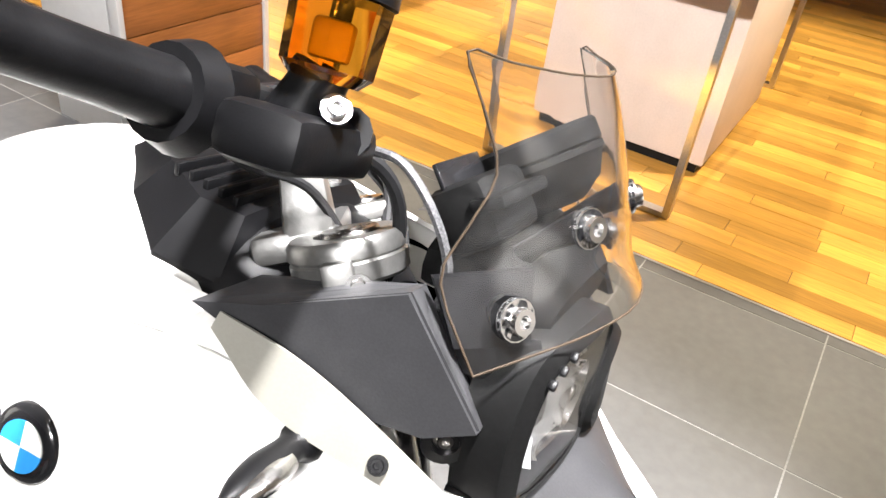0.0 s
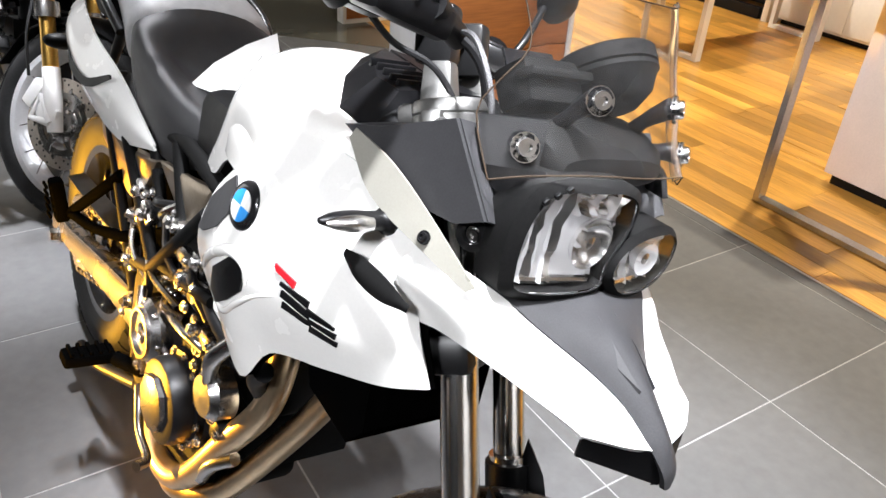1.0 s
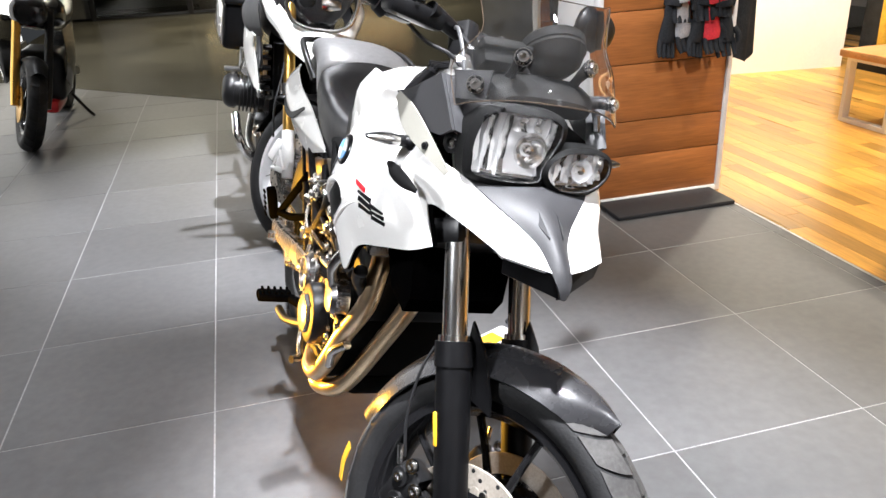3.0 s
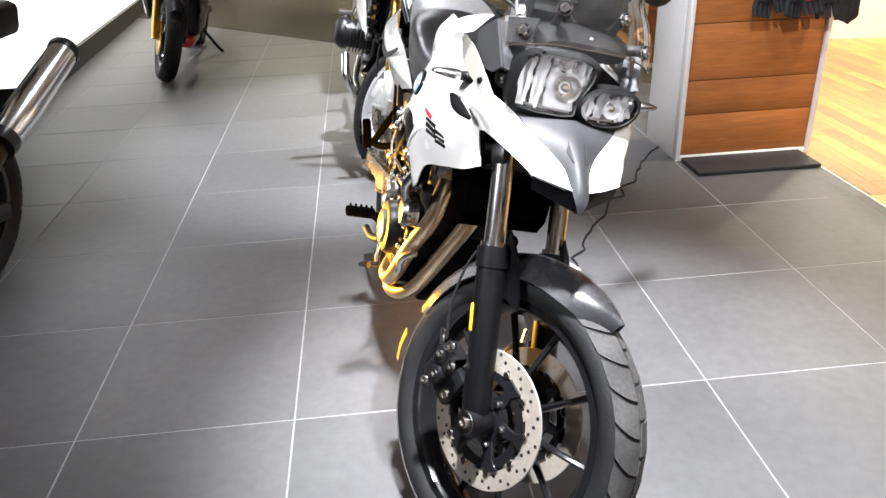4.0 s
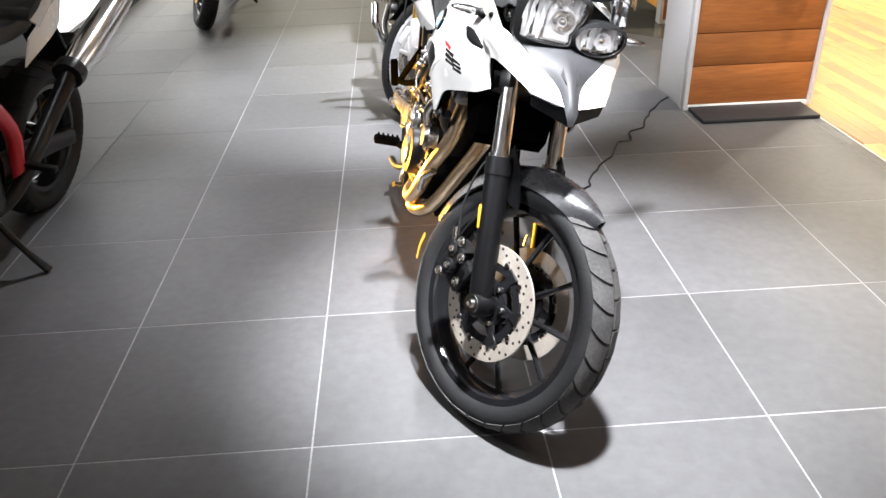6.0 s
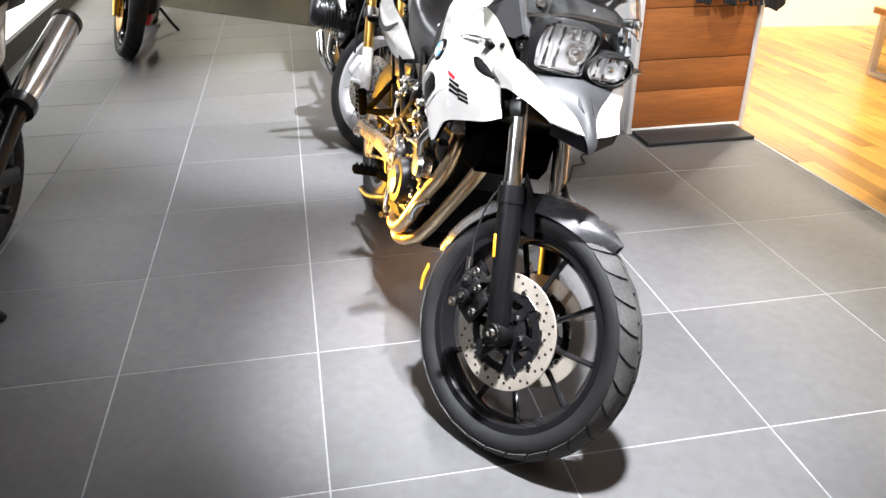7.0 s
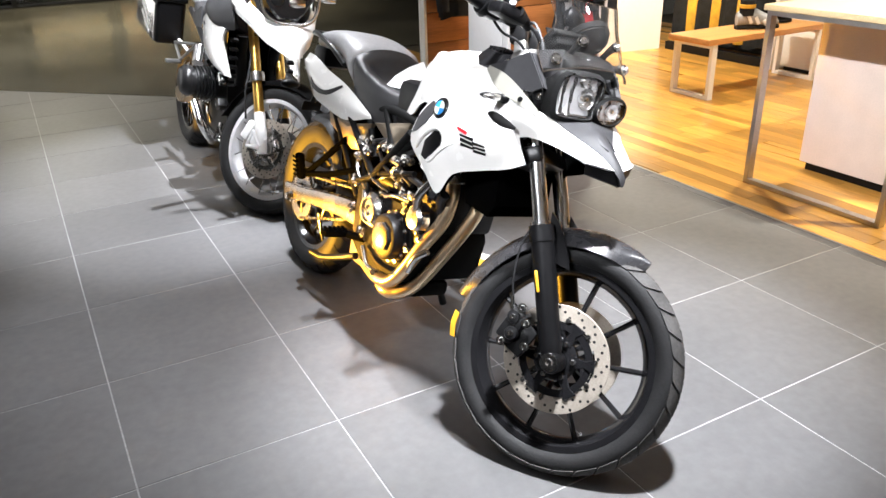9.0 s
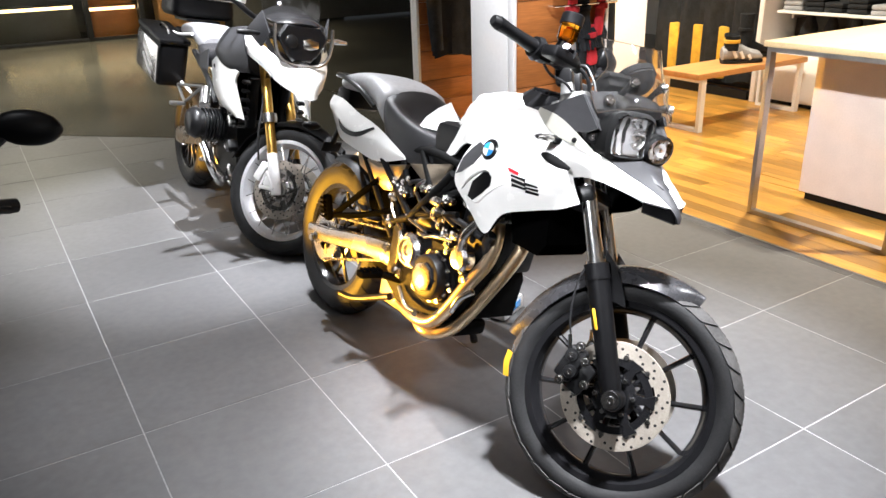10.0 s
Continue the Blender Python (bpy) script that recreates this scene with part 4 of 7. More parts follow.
part("chain_guard", patch([[(-0.10, -0.125, 0.452), (0.15, -0.130, 0.475), (0.40, -0.130, 0.505)], [(-0.10, -0.085, 0.462), (0.15, -0.085, 0.485), (0.40, -0.085, 0.515)]], 4, 2, 0.004), BLACK_PLASTIC, bike)
part("rear_hugger", patch([[(CR[0] + rr * math.cos(radians(a)), y, CR[2] + rr * math.sin(radians(a))) for y, rr in ((-0.08, 0.325), (-0.05, 0.345), (0, 0.350), (0.05, 0.345), (0.08, 0.325))] for a in (100, 75, 50, 30)], 3, 4, 0.004), BLACK_PLASTIC, bike)
BASE[0] = pose(0.04, 0, 0.025)
part("shock_absorber", tube([(0.40, -0.02, 0.44), (0.42, -0.02, 0.70)], 0.020, 14, 1, True), BLACK_METAL, bike)
part("shock_spring", tube([(0.40 + 0.02 * k / 56 + 0.034 * math.cos(k * 0.785), -0.02 + 0.034 * math.sin(k * 0.785), 0.46 + 0.21 * k / 56) for k in range(57)], 0.0055, 6, 1, True), YELLOW, bike)
part("inner_mudguard", box((0.34, 0, 0.595), (0.36, 0.15, 0.25), 0.03), BLACK_WITH_SHADE, bike, "black inner mudguard")
# added filler block, blackens the gaps behind the engine like deep shade
part("engine_filler", box((0.78, 0, 0.655), (0.34, 0.19, 0.17), 0.02), BLACK_WITH_SHADE, bike)
# foot rests, brake pedal, stands
BASE[0] = pose(0.05, 0, 0.022)
peg = part("footrest", join(tube([(0.585, -0.155, 0.335), (0.53, -0.19, 0.335)], 0.014, 12, 1, True), box((0.51, -0.235, 0.335), (0.045, 0.095, 0.026), 0.008)), BLACK_WITH_SHADE, bike, "black rubber-topped footrest")
for k in range(5):
    part("rubber_ridge", box((0.51, -0.20 - 0.017 * k, 0.351), (0.040, 0.007, 0.008), 0.002), BLACK_WITH_SHADE, peg)
part("footrest", join(tube([(0.585, 0.155, 0.335), (0.575, 0.19, 0.33)], 0.014, 12, 1, True), box((0.57, 0.235, 0.325), (0.045, 0.095, 0.026), 0.008)), BLACK_WITH_SHADE, bike, "black rubber-topped footrest")
part("passenger_rest_arm", join(tube([(0.47, -0.15, 0.56), (0.28, -0.170, 0.49), (0.09, -0.175, 0.44)], 0.012, 10, 4), tube([(0.34, -0.15, 0.64), (0.09, -0.175, 0.44)], 0.012, 10, 1, True)), BLACK_WITH_SHADE, bike)
part("passenger_footrest", join(box((0.085, -0.200, 0.470), (0.036, 0.030, 0.105), 0.008, (12, 0, 0)), *[box((0.085, -0.218 - 0.003 * k, 0.434 + 0.018 * k), (0.034, 0.006, 0.008), 0.002) for k in range(5)]), BLACK_WITH_SHADE, bike, "black folded passenger footrest")
part("brake_pedal", tube([(0.60, -0.165, 0.315), (0.68, -0.185, 0.275), (0.77, -0.20, 0.285), (0.79, -0.225, 0.29)], [0.009, 0.008, 0.008, 0.010], 10, 4), ALLOY, bike)
part("shift_lever", tube([(0.60, 0.165, 0.315), (0.68, 0.185, 0.275), (0.77, 0.20, 0.285), (0.79, 0.225, 0.29)], [0.009, 0.008, 0.008, 0.010], 10, 4), ALLOY, bike)
part("side_stand", tube([(0.62, 0.13, 0.25), (0.60, 0.20, 0.14), (0.585, 0.245, 0.065)], [0.014, 0.013, 0.016], 10, 3), BLACK_METAL, bike)
for s in (-1, 1):
    part("centre_stand_leg", tube([(0.50, s * 0.13, 0.24), (0.30, s * 0.15, 0.16), (0.20, s * 0.16, 0.15)], 0.013, 10, 3), BLACK_METAL, bike)

# bodywork
def ring_frame(outer, inner, depth):
    """A frame between two outlines of equal count, given a depth."""
    n, d = len(outer), Vector(depth)
    rings = [[Vector(p) + d for p in outer], [Vector(p) for p in outer], [Vector(p) for p in inner], [Vector(p) + d for p in inner]]
    vs = [p for r in rings for p in r]
    fs = [(k * n + i, k * n + (i + 1) % n, ((k + 1) % 4) * n + (i + 1) % n, ((k + 1) % 4) * n + i) for k in range(4) for i in range(n)]
    return vs, fs


def facets(pts, faces, depth):
    """Flat faces meeting in crisp folds, given a depth."""
    n, d = len(pts), Vector(depth)
    vs = [Vector(p) for p in pts] + [Vector(p) + d for p in pts]
    edges = collections.Counter(tuple(sorted((f[i], f[(i + 1) % len(f)]))) for f in faces for i in range(len(f)))
    fs = [tuple(f) for f in faces] + [tuple(i + n for i in reversed(f)) for f in faces]
    for f in faces:
        for i in range(len(f)):
            a, b = f[i], f[(i + 1) % len(f)]
            if edges[tuple(sorted((a, b)))] == 1:
                fs.append((b, a, a + n, b + n))
    return vs, fs


def arch(x, hw, low, top, lean=0.0):
    return [(x + lean * f, y * hw, low + (top - low) * f) for y, f in ((-1, 0), (-1.0, 0.35), (-0.86, 0.72), (-0.5, 0.94), (0, 1), (0.5, 0.94), (0.86, 0.72), (1.0, 0.35), (1, 0))]


BASE[0] = pose(0.045, 0, 0.015)
tank = part("tank_cover", patch([arch(*a) for a in ((0.62, 0.060, 0.830, 0.880), (0.66, 0.080, 0.850, 0.936), (0.72, 0.104, 0.870, 1.000), (0.79, 0.150, 0.88, 1.038), (0.88, 0.173, 0.88, 1.050), (0.98, 0.176, 0.895, 1.046), (1.06, 0.170, 0.915, 1.028), (1.10, 0.160, 0.93, 1.005))], 4, 4, 0.004), WHITE_PAINT, bike, "glossy white tank cover")
part("filler_cap", lathe([(0.0, 0.006), (0.034, 0.006), (0.040, 0.002), (0.040, -0.01)], (0.90, 0, 1.046), (0.02, 0, 1), 28), BLACK_METAL, tank)
BASE[0] = Matrix()
TURNED = pose(0, 0.0292, 0.009, 0, 0.3, 1.26)
SIDE = [[(0.93, -0.165, 0.915), (1.02, -0.188, 0.985), (1.12, -0.178, 1.014), (1.22, -0.160, 1.008), (1.29, -0.145, 0.976), (1.335, -0.132, 0.942)],
        [(0.92, -0.200, 0.855), (1.05, -0.222, 0.900), (1.15, -0.206, 0.922), (1.24, -0.173, 0.926), (1.29, -0.151, 0.920), (1.322, -0.136, 0.915)],
        [(0.905, -0.205, 0.775), (1.04, -0.232, 0.810), (1.14, -0.213, 0.825), (1.24, -0.184, 0.835), (1.30, -0.152, 0.852), (1.318, -0.130, 0.880)],
        [(0.985, -0.200, 0.712), (1.068, -0.190, 0.652), (1.125, -0.186, 0.725), (1.22, -0.168, 0.762), (1.30, -0.142, 0.788), (1.352, -0.122, 0.816)]]
SIDES = []
FRONT = Matrix.Translation((0, 0.022, 0))
for flip in (False, True):
    f = (lambda s: mirror(moved(s, TURNED))) if flip else (lambda s: moved(s, TURNED))
    g = (lambda s: moved(mirror(s), Matrix.Translation((0, 0.034, 0)))) if flip else (lambda s: s)
    sgn = -1 if flip else 1
    side = part("side_fairing", g(patch(SIDE, 5, 5, -0.004)), WHITE_PAINT, bike, "glossy white side fairing with air scoop")
    SIDES.append(side)
    # added black sheet: shade inside the fairing, over its white back
    part("shade_liner", g(patch([[(x, y + 0.012, z - 0.020 * (row is SIDE[0])) for x, y, z in row] for row in SIDE], 3, 3, 0.003)), BLACK_WITH_SHADE, side, "added black lining that darkens the fairing's inside")
    part("tank_side", g(patch([[(0.770, -0.084, 0.968), (0.815, -0.112, 1.010), (0.865, -0.134, 1.040), (0.92, -0.146, 1.052), (1.0, -0.148, 1.050), (1.10, -0.142, 1.040), (1.180, -0.135, 1.032)], [(0.797, -0.145, 0.900), (0.835, -0.158, 0.948), (0.875, -0.170, 0.980), (0.92, -0.179, 1.000), (1.0, -0.183, 1.010), (1.10, -0.176, 1.016), (1.190, -0.160, 1.014)], [(0.746, -0.139, 0.825), (0.812, -0.152, 0.842), (0.855, -0.160, 0.878), (0.915, -0.166, 0.906), (1.0, -0.182, 0.930), (1.10, -0.176, 0.945), (1.21, -0.150, 0.960)]], 4, 4, -0.005)), WHITE_PAINT, bike, "glossy white tank side")
    part("knee_cover", f(patch([[(0.875, -0.160, 0.836), (0.920, -0.184, 0.892), (1.005, -0.222, 0.935)], [(0.915, -0.195, 0.815), (0.96, -0.235, 0.865), (1.04, -0.262, 0.905)], [(0.94, -0.225, 0.79), (0.98, -0.255, 0.825), (1.05, -0.281, 0.850)]], 4, 4, -0.006)), GREY_PLASTIC, bike, "dark grey knee cover")
    part("cover_strip", g(patch([[(1.178, -0.168, 1.048), (1.240, -0.161, 1.036), (1.300, -0.149, 1.008), (1.378, -0.127, 0.957)], [(1.176, -0.173, 1.036), (1.230, -0.168, 0.992), (1.312, -0.152, 0.968), (1.371, -0.131, 0.949)]], 5, 3, -0.003)), CREAM_PAINT, bike, "satin silver-white trim strip")
    part("cockpit_panel", g(facets([(1.150, -0.1647, 1.043), (1.205, -0.156, 1.060), (1.300, -0.141, 1.104), (1.366, -0.130, 1.024), (1.332, -0.1354, 1.006), (1.270, -0.1453, 1.002), (1.165, -0.115, 1.053), (1.296, -0.112, 1.099), (1.360, -0.100, 1.014)], [(0, 5, 4, 3, 2, 1), (0, 1, 2, 7, 6), (2, 3, 8, 7)], (0, 0.006, 0))), GREY_PLASTIC, bike, "dark grey folded cockpit side panel", 4)
    h = (lambda shape: moved(mirror(shape), FRONT)) if flip else (lambda shape: moved(shape, FRONT))
    part("beak_side", h(patch([[(1.300, -0.166, 0.968), (1.345, -0.150, 0.966), (1.385, -0.112, 0.947), (1.425, -0.080, 0.924), (1.465, -0.046, 0.902), (1.505, -0.022, 0.882), (1.550, -0.014, 0.856)], [(1.290, -0.178, 0.930), (1.345, -0.166, 0.932), (1.395, -0.140, 0.926), (1.435, -0.112, 0.910), (1.470, -0.092, 0.896), (1.506, -0.070, 0.878), (1.540, -0.050, 0.862)], [(1.312, -0.150, 0.880), (1.35, -0.150, 0.890), (1.400, -0.140, 0.890), (1.440, -0.124, 0.884), (1.475, -0.108, 0.876), (1.500, -0.096, 0.870), (1.514, -0.090, 0.866)]], 4, 4, -0.005)), WHITE_PAINT, bike, "white side of the beak")
    part("beak_insert", h(slab([(1.514, -0.088, 0.864), (1.540, -0.050, 0.860), (1.552, -0.013, 0.855), (1.566, -0.002, 0.834), (1.562, -0.002, 0.818), (1.512, -0.084, 0.838)], (-0.006, 0.006, -0.004))), BLACK_PLASTIC, bike, "black insert under the beak")
    # turn signal on its rubber stalk
    rings = lambda ks, dx=0.0: [[(1.252 + dx + 0.004 * k + 0.5 * w * math.cos(a), -0.152 - y * 0.92, 0.972 + 0.004 * k + 0.5 * h * math.sin(a)) for a in [2 * math.pi * q / 14 for q in range(14)]] for k, y, w, h in ks]
    sg = part("turn_signal", g(loft(rings(((0, -0.02, 0.036, 0.036), (0, 0.004, 0.036, 0.034), (0.1, 0.014, 0.024, 0.022), (0.3, 0.026, 0.024, 0.020), (0.5, 0.050, 0.028, 0.021), (0.8, 0.078, 0.021, 0.016), (1, 0.096, 0.008, 0.006))), 3)), BLACK_PLASTIC, bike, "clear turn signal on a rubber stalk")
    part("signal_lens", g(loft(rings(((0.3, 0.030, 0.016, 0.015), (0.5, 0.050, 0.022, 0.019), (0.8, 0.076, 0.017, 0.014), (1, 0.092, 0.007, 0.005)), 0.007), 3)), ALLOY, sg, "clear faceted lens")
    bolt(bike, (1.312, sgn * -0.152, 0.982), (0.2, sgn * -1, 0.5), 0.005, BLACK_PLASTIC)
    BASE[0] = pose(0.045, 0, 0.012)
    # tail
    tl = part("tail_panel", g(patch([[(-0.11, -0.130, 0.905), (0.03, -0.160, 0.902), (0.16, -0.168, 0.872), (0.31, -0.160, 0.838), (0.485, -0.146, 0.768)], [(-0.07, -0.165, 0.866), (0.04, -0.196, 0.846), (0.17, -0.196, 0.802), (0.32, -0.178, 0.778), (0.488, -0.148, 0.762)], [(-0.03, -0.148, 0.811), (0.05, -0.168, 0.758), (0.18, -0.170, 0.734), (0.33, -0.160, 0.718), (0.490, -0.146, 0.756)]], 5, 5, -0.005)), WHITE_PAINT, bike, "white tail side panel")
    part("grip_slot", g(patch([[(0.070, -0.197, 0.842), (0.115, -0.201, 0.808), (0.21, -0.198, 0.802), (0.305, -0.180, 0.838)], [(0.064, -0.197, 0.836), (0.115, -0.202, 0.792), (0.22, -0.198, 0.786), (0.312, -0.181, 0.832)]], 4, 2, -0.004)), BLACK_PLASTIC, tl)
    part("grab_rail", g(tube([(-0.16, -0.06, 0.985), (-0.12, -0.115, 0.985), (0.0, -0.150, 0.985), (0.14, -0.158, 0.955), (0.235, -0.145, 0.905)], 0.010, 10, 5)), BLACK_METAL, bike)
    part("side_cover", g(slab([(0.165, -0.128, 0.722), (0.33, -0.128, 0.705), (0.505, -0.128, 0.742), (0.435, -0.128, 0.632), (0.385, -0.128, 0.622), (0.19, -0.128, 0.676)], (0, -0.022, 0), 0.010)), SUBFRAME, bike, "bronze-grey cast subframe plate")
    part("side_cover", g(slab([(0.515, -0.130, 0.748), (0.640, -0.134, 0.772), (0.765, -0.136, 0.800), (0.745, -0.136, 0.770), (0.690, -0.134, 0.690), (0.655, -0.134, 0.690)], (0, -0.014, 0), 0.008)), SUBFRAME, bike, "bronze-grey cast subframe plate")
    BASE[0] = Matrix()
# badge, lettering bars
bd = part("badge", lathe([(0.0, 0.008), (0.022, 0.008), (0.029, 0.0065), (0.032, 0.003), (0.033, -0.004)], (1.062, -0.219, 0.902), (0.05, -1, 0.22), 32), BLACK_GLOSS, bike, "round enamel badge in black, blue and white")
bn = Vector((0.05, -1, 0.22)).normalized()
bx = Vector((1, 0.05, 0)).normalized()
bz = bx.cross(bn) * -1
for k in range(4):
    pts = [Vector((1.062, -0.219, 0.902)) + bn * 0.0078] + [Vector((1.062, -0.219, 0.902)) + bn * 0.0078 + (bx * math.cos(a) + bz * math.sin(a)) * 0.0205 for a in [math.pi / 2 * (k + q / 8) for q in range(9)]]
    part("badge_field", slab(pts, bn * 0.0015), BLUE if k % 2 else WHITE_PAINT, bd)
def fairing_at(u, v):
    """A point of the right fairing: u along it (0 to 5), v down it (0 to 3)."""
    row = [spline(c, 20)[min(int(round(u * 20)), 100)] for c in SIDE]
    return spline(row, 20)[min(int(round(v * 20)), 60)]


# windscreen
BASE[0] = Matrix.Translation((0, 0.026, 0))


def screen_row(z, half, side_x, mid_x, tip=0.0):
    """One level curve of the screen, bowed forward in its middle."""
    return [(side_x + (mid_x - side_x) * (1 - abs(k) ** 2.2), half * k, z - tip * abs(k) ** 3) for k in (-1, -0.82, -0.48, 0, 0.48, 0.82, 1)]


SCREEN = [screen_row(1.092, 0.154, 1.352, 1.418, 0.030), screen_row(1.116, 0.158, 1.316, 1.402), screen_row(1.150, 0.142, 1.318, 1.390), screen_row(1.184, 0.118, 1.320, 1.376), screen_row(1.220, 0.121, 1.303, 1.360), screen_row(1.250, 0.127, 1.284, 1.344, -0.004)]
scr = part("windscreen", patch(SCREEN, 4, 4, 0.0035), CLEAR, bike, "small clear curved windscreen")
loop = [r[0] for r in SCREEN] + SCREEN[-1][1:] + [r[-1] for r in SCREEN[-2::-1]] + SCREEN[0][-2::-1]
part("screen_edge", tube(loop, 0.0009, 6, 3), RIM_EDGE, scr, "polished screen edge")
scr.visible_shadow = False
for s in (-1, 1):
    for p in ((1.364, s * 0.130, 1.100), (1.378, s * 0.064, 1.155)):
        bolt(scr, p, (1, s * 0.55, 0.35), 0.010, CHROME)
        part("washer", lathe([(0.009, 0.0), (0.014, 0.0), (0.015, -0.002), (0.015, -0.004), (0.009, -0.004)], p, (1, s * 0.55, 0.35), 18, True), BLACK_GLOSS, scr)
# instruments
pod = part("instrument_pod", loft([oval(x, 0, z, w, h, 18, 3.2) for x, z, w, h in ((1.375, 1.080, 0.16, 0.03), (1.355, 1.088, 0.19, 0.05), (1.315, 1.095, 0.19, 0.06), (1.270, 1.090, 0.17, 0.05))], 3), MATT_BLACK, bike, "black instrument carrier")
c = Vector((1.312, 0.028, 1.152))
hood = part("dial_hood", lathe([(0.0, -0.026), (0.026, -0.024), (0.044, -0.010), (0.052, 0.008), (0.055, 0.011), (0.055, 0.016), (0.053, 0.017), (0.0555, 0.019), (0.0555, 0.034), (0.053, 0.037), (0.050, 0.034), (0.048, 0.012), (0.0, 0.012)], c, (-0.62, 0, 0.78), 40), MATT_BLACK, pod, "round dark grey dial hood")
part("dial", lathe([(0.0, 0.015), (0.047, 0.015), (0.047, 0.010)], c, (-0.62, 0, 0.78), 28), BLACK_GLOSS, hood)
disp = part("display_housing", join(box((1.300, -0.068, 1.142), (0.050, 0.084, 0.050), 0.010, (0, -38, 0)), box((1.316, -0.068, 1.160), (0.026, 0.090, 0.010), 0.003, (0, -30, 0))), MATT_BLACK, pod, "black display housing")
part("display", box((1.279, -0.068, 1.158), (0.004, 0.072, 0.034), 0.001, (0, -38, 0)), BLACK_GLOSS, disp)
part("clear_tab", slab([(1.332, -0.146, 1.070), (1.372, -0.112, 1.078), (1.356, -0.100, 1.125), (1.306, -0.146, 1.112)], (-0.004, 0.003, 0)), BLACK_PLASTIC, pod, "black screen mounting plate")
for k in range(4):
    part("lamp_tail", tube([(1.322 + 0.010 * k, -0.085 + 0.03 * k, 1.085), (1.346 + 0.008 * k, -0.092 + 0.03 * k, 1.072)], 0.006, 8, 2), BLACK_GLOSS, pod)
for s in (-1, 1):
    part("screen_bracket", tube([(1.335, s * 0.060, 1.085), (1.345, s * 0.112, 1.096), (1.356, s * 0.128, 1.100)], [0.012, 0.010, 0.014], 10, 3), BLACK_PLASTIC, pod)
    part("screen_bracket", tube([(1.320, s * 0.060, 1.095), (1.345, s * 0.060, 1.130), (1.370, s * 0.062, 1.154)], [0.012, 0.008, 0.012], 10, 3), BLACK_PLASTIC, pod)
    part("side_bracket", patch([[(1.300, s * 0.128, 1.085), (1.345, s * 0.122, 1.080), (1.372, s * 0.100, 1.078)], [(1.300, s * 0.130, 1.050), (1.350, s * 0.124, 1.048), (1.385, s * 0.100, 1.055)]], 3, 3, 0.006), BLACK_PLASTIC, pod)
BASE[0] = pose(0.02, 0, 0.012)
part("cockpit_cover", patch([arch(*a) for a in ((1.04, 0.10, 0.95, 1.050), (1.09, 0.125, 0.94, 1.058), (1.14, 0.13, 0.93, 1.035), (1.18, 0.12, 0.92, 1.00))], 3, 3, 0.004), BLACK_PLASTIC, bike)
ear = part("cockpit_block", facets([(0.915, -0.020, 1.058), (0.985, -0.085, 1.048), (1.05, -0.125, 1.028), (1.11, -0.115, 1.020), (1.12, 0.0, 1.030), (0.945, -0.005, 1.082), (1.00, -0.060, 1.078), (1.06, -0.088, 1.070), (1.10, -0.080, 1.066), (1.10, 0.0, 1.072)], [(0, 1, 6, 5), (1, 2, 7, 6), (2, 3, 8, 7), (5, 6, 7, 8, 9), (3, 4, 9, 8)], (0, 0, -0.012)), BLACK_PLASTIC, bike, "black folded cockpit block", 10)
part("cockpit_block", mirror(facets([(0.915, -0.020, 1.058), (0.985, -0.085, 1.048), (1.05, -0.125, 1.028), (1.11, -0.115, 1.020), (1.12, 0.0, 1.030), (0.945, -0.005, 1.082), (1.00, -0.060, 1.078), (1.06, -0.088, 1.070), (1.10, -0.080, 1.066), (1.10, 0.0, 1.072)], [(0, 1, 6, 5), (1, 2, 7, 6), (2, 3, 8, 7), (5, 6, 7, 8, 9), (3, 4, 9, 8)], (0, 0, -0.012))), BLACK_PLASTIC, bike, "black folded cockpit block", 10)
for k in range(5):
    part("block_rib", box((1.02 + 0.016 * k, -0.045, 1.078 - 0.002 * k), (0.006, 0.06, 0.012), 0.002), BLACK_PLASTIC, ear)
BASE[0] = Matrix()


# headlamp: two lenses of unlike size in one black housing
def lamp_x(y, z):
    return 1.404 - 0.8 * (y - 0.028) ** 2 - (z - 1.0) * 0.06


def outline(pts, grow=0.0, back=0.0):
    c = (sum(p[0] for p in pts) / len(pts), sum(p[1] for p in pts) / len(pts))
    out = []
    for i in range(len(pts)):
        a, b, q, d = pts[i - 1], pts[i], pts[(i + 1) % len(pts)], pts[(i + 2) % len(pts)]
        for t in (0, 0.33, 0.67):
            v = [0.5 * (2 * b[k] + (q[k] - a[k]) * t + (2 * a[k] - 5 * b[k] + 4 * q[k] - d[k]) * t * t + (3 * b[k] - a[k] - 3 * q[k] + d[k]) * t ** 3) for k in (0, 1)]
            w = Vector((v[0] - c[0], v[1] - c[1]))
            w = w + w.normalized() * grow
            y, z = c[0] + w.x, c[1] + w.y
            out.append((lamp_x(y, z) - back, y, z))
    return out


BIG = [(-0.088, 0.962), (-0.098, 0.980), (-0.098, 1.020), (-0.086, 1.054), (-0.064, 1.067), (-0.016, 1.068), (0.020, 1.068), (0.046, 1.058), (0.050, 1.038), (0.042, 1.016), (0.026, 0.985), (0.022, 0.962), (-0.030, 0.957)]
SMALL = [(0.036, 0.974), (0.042, 1.000), (0.074, 1.016), (0.128, 1.018), (0.158, 1.004), (0.156, 0.976), (0.122, 0.954), (0.066, 0.952)]
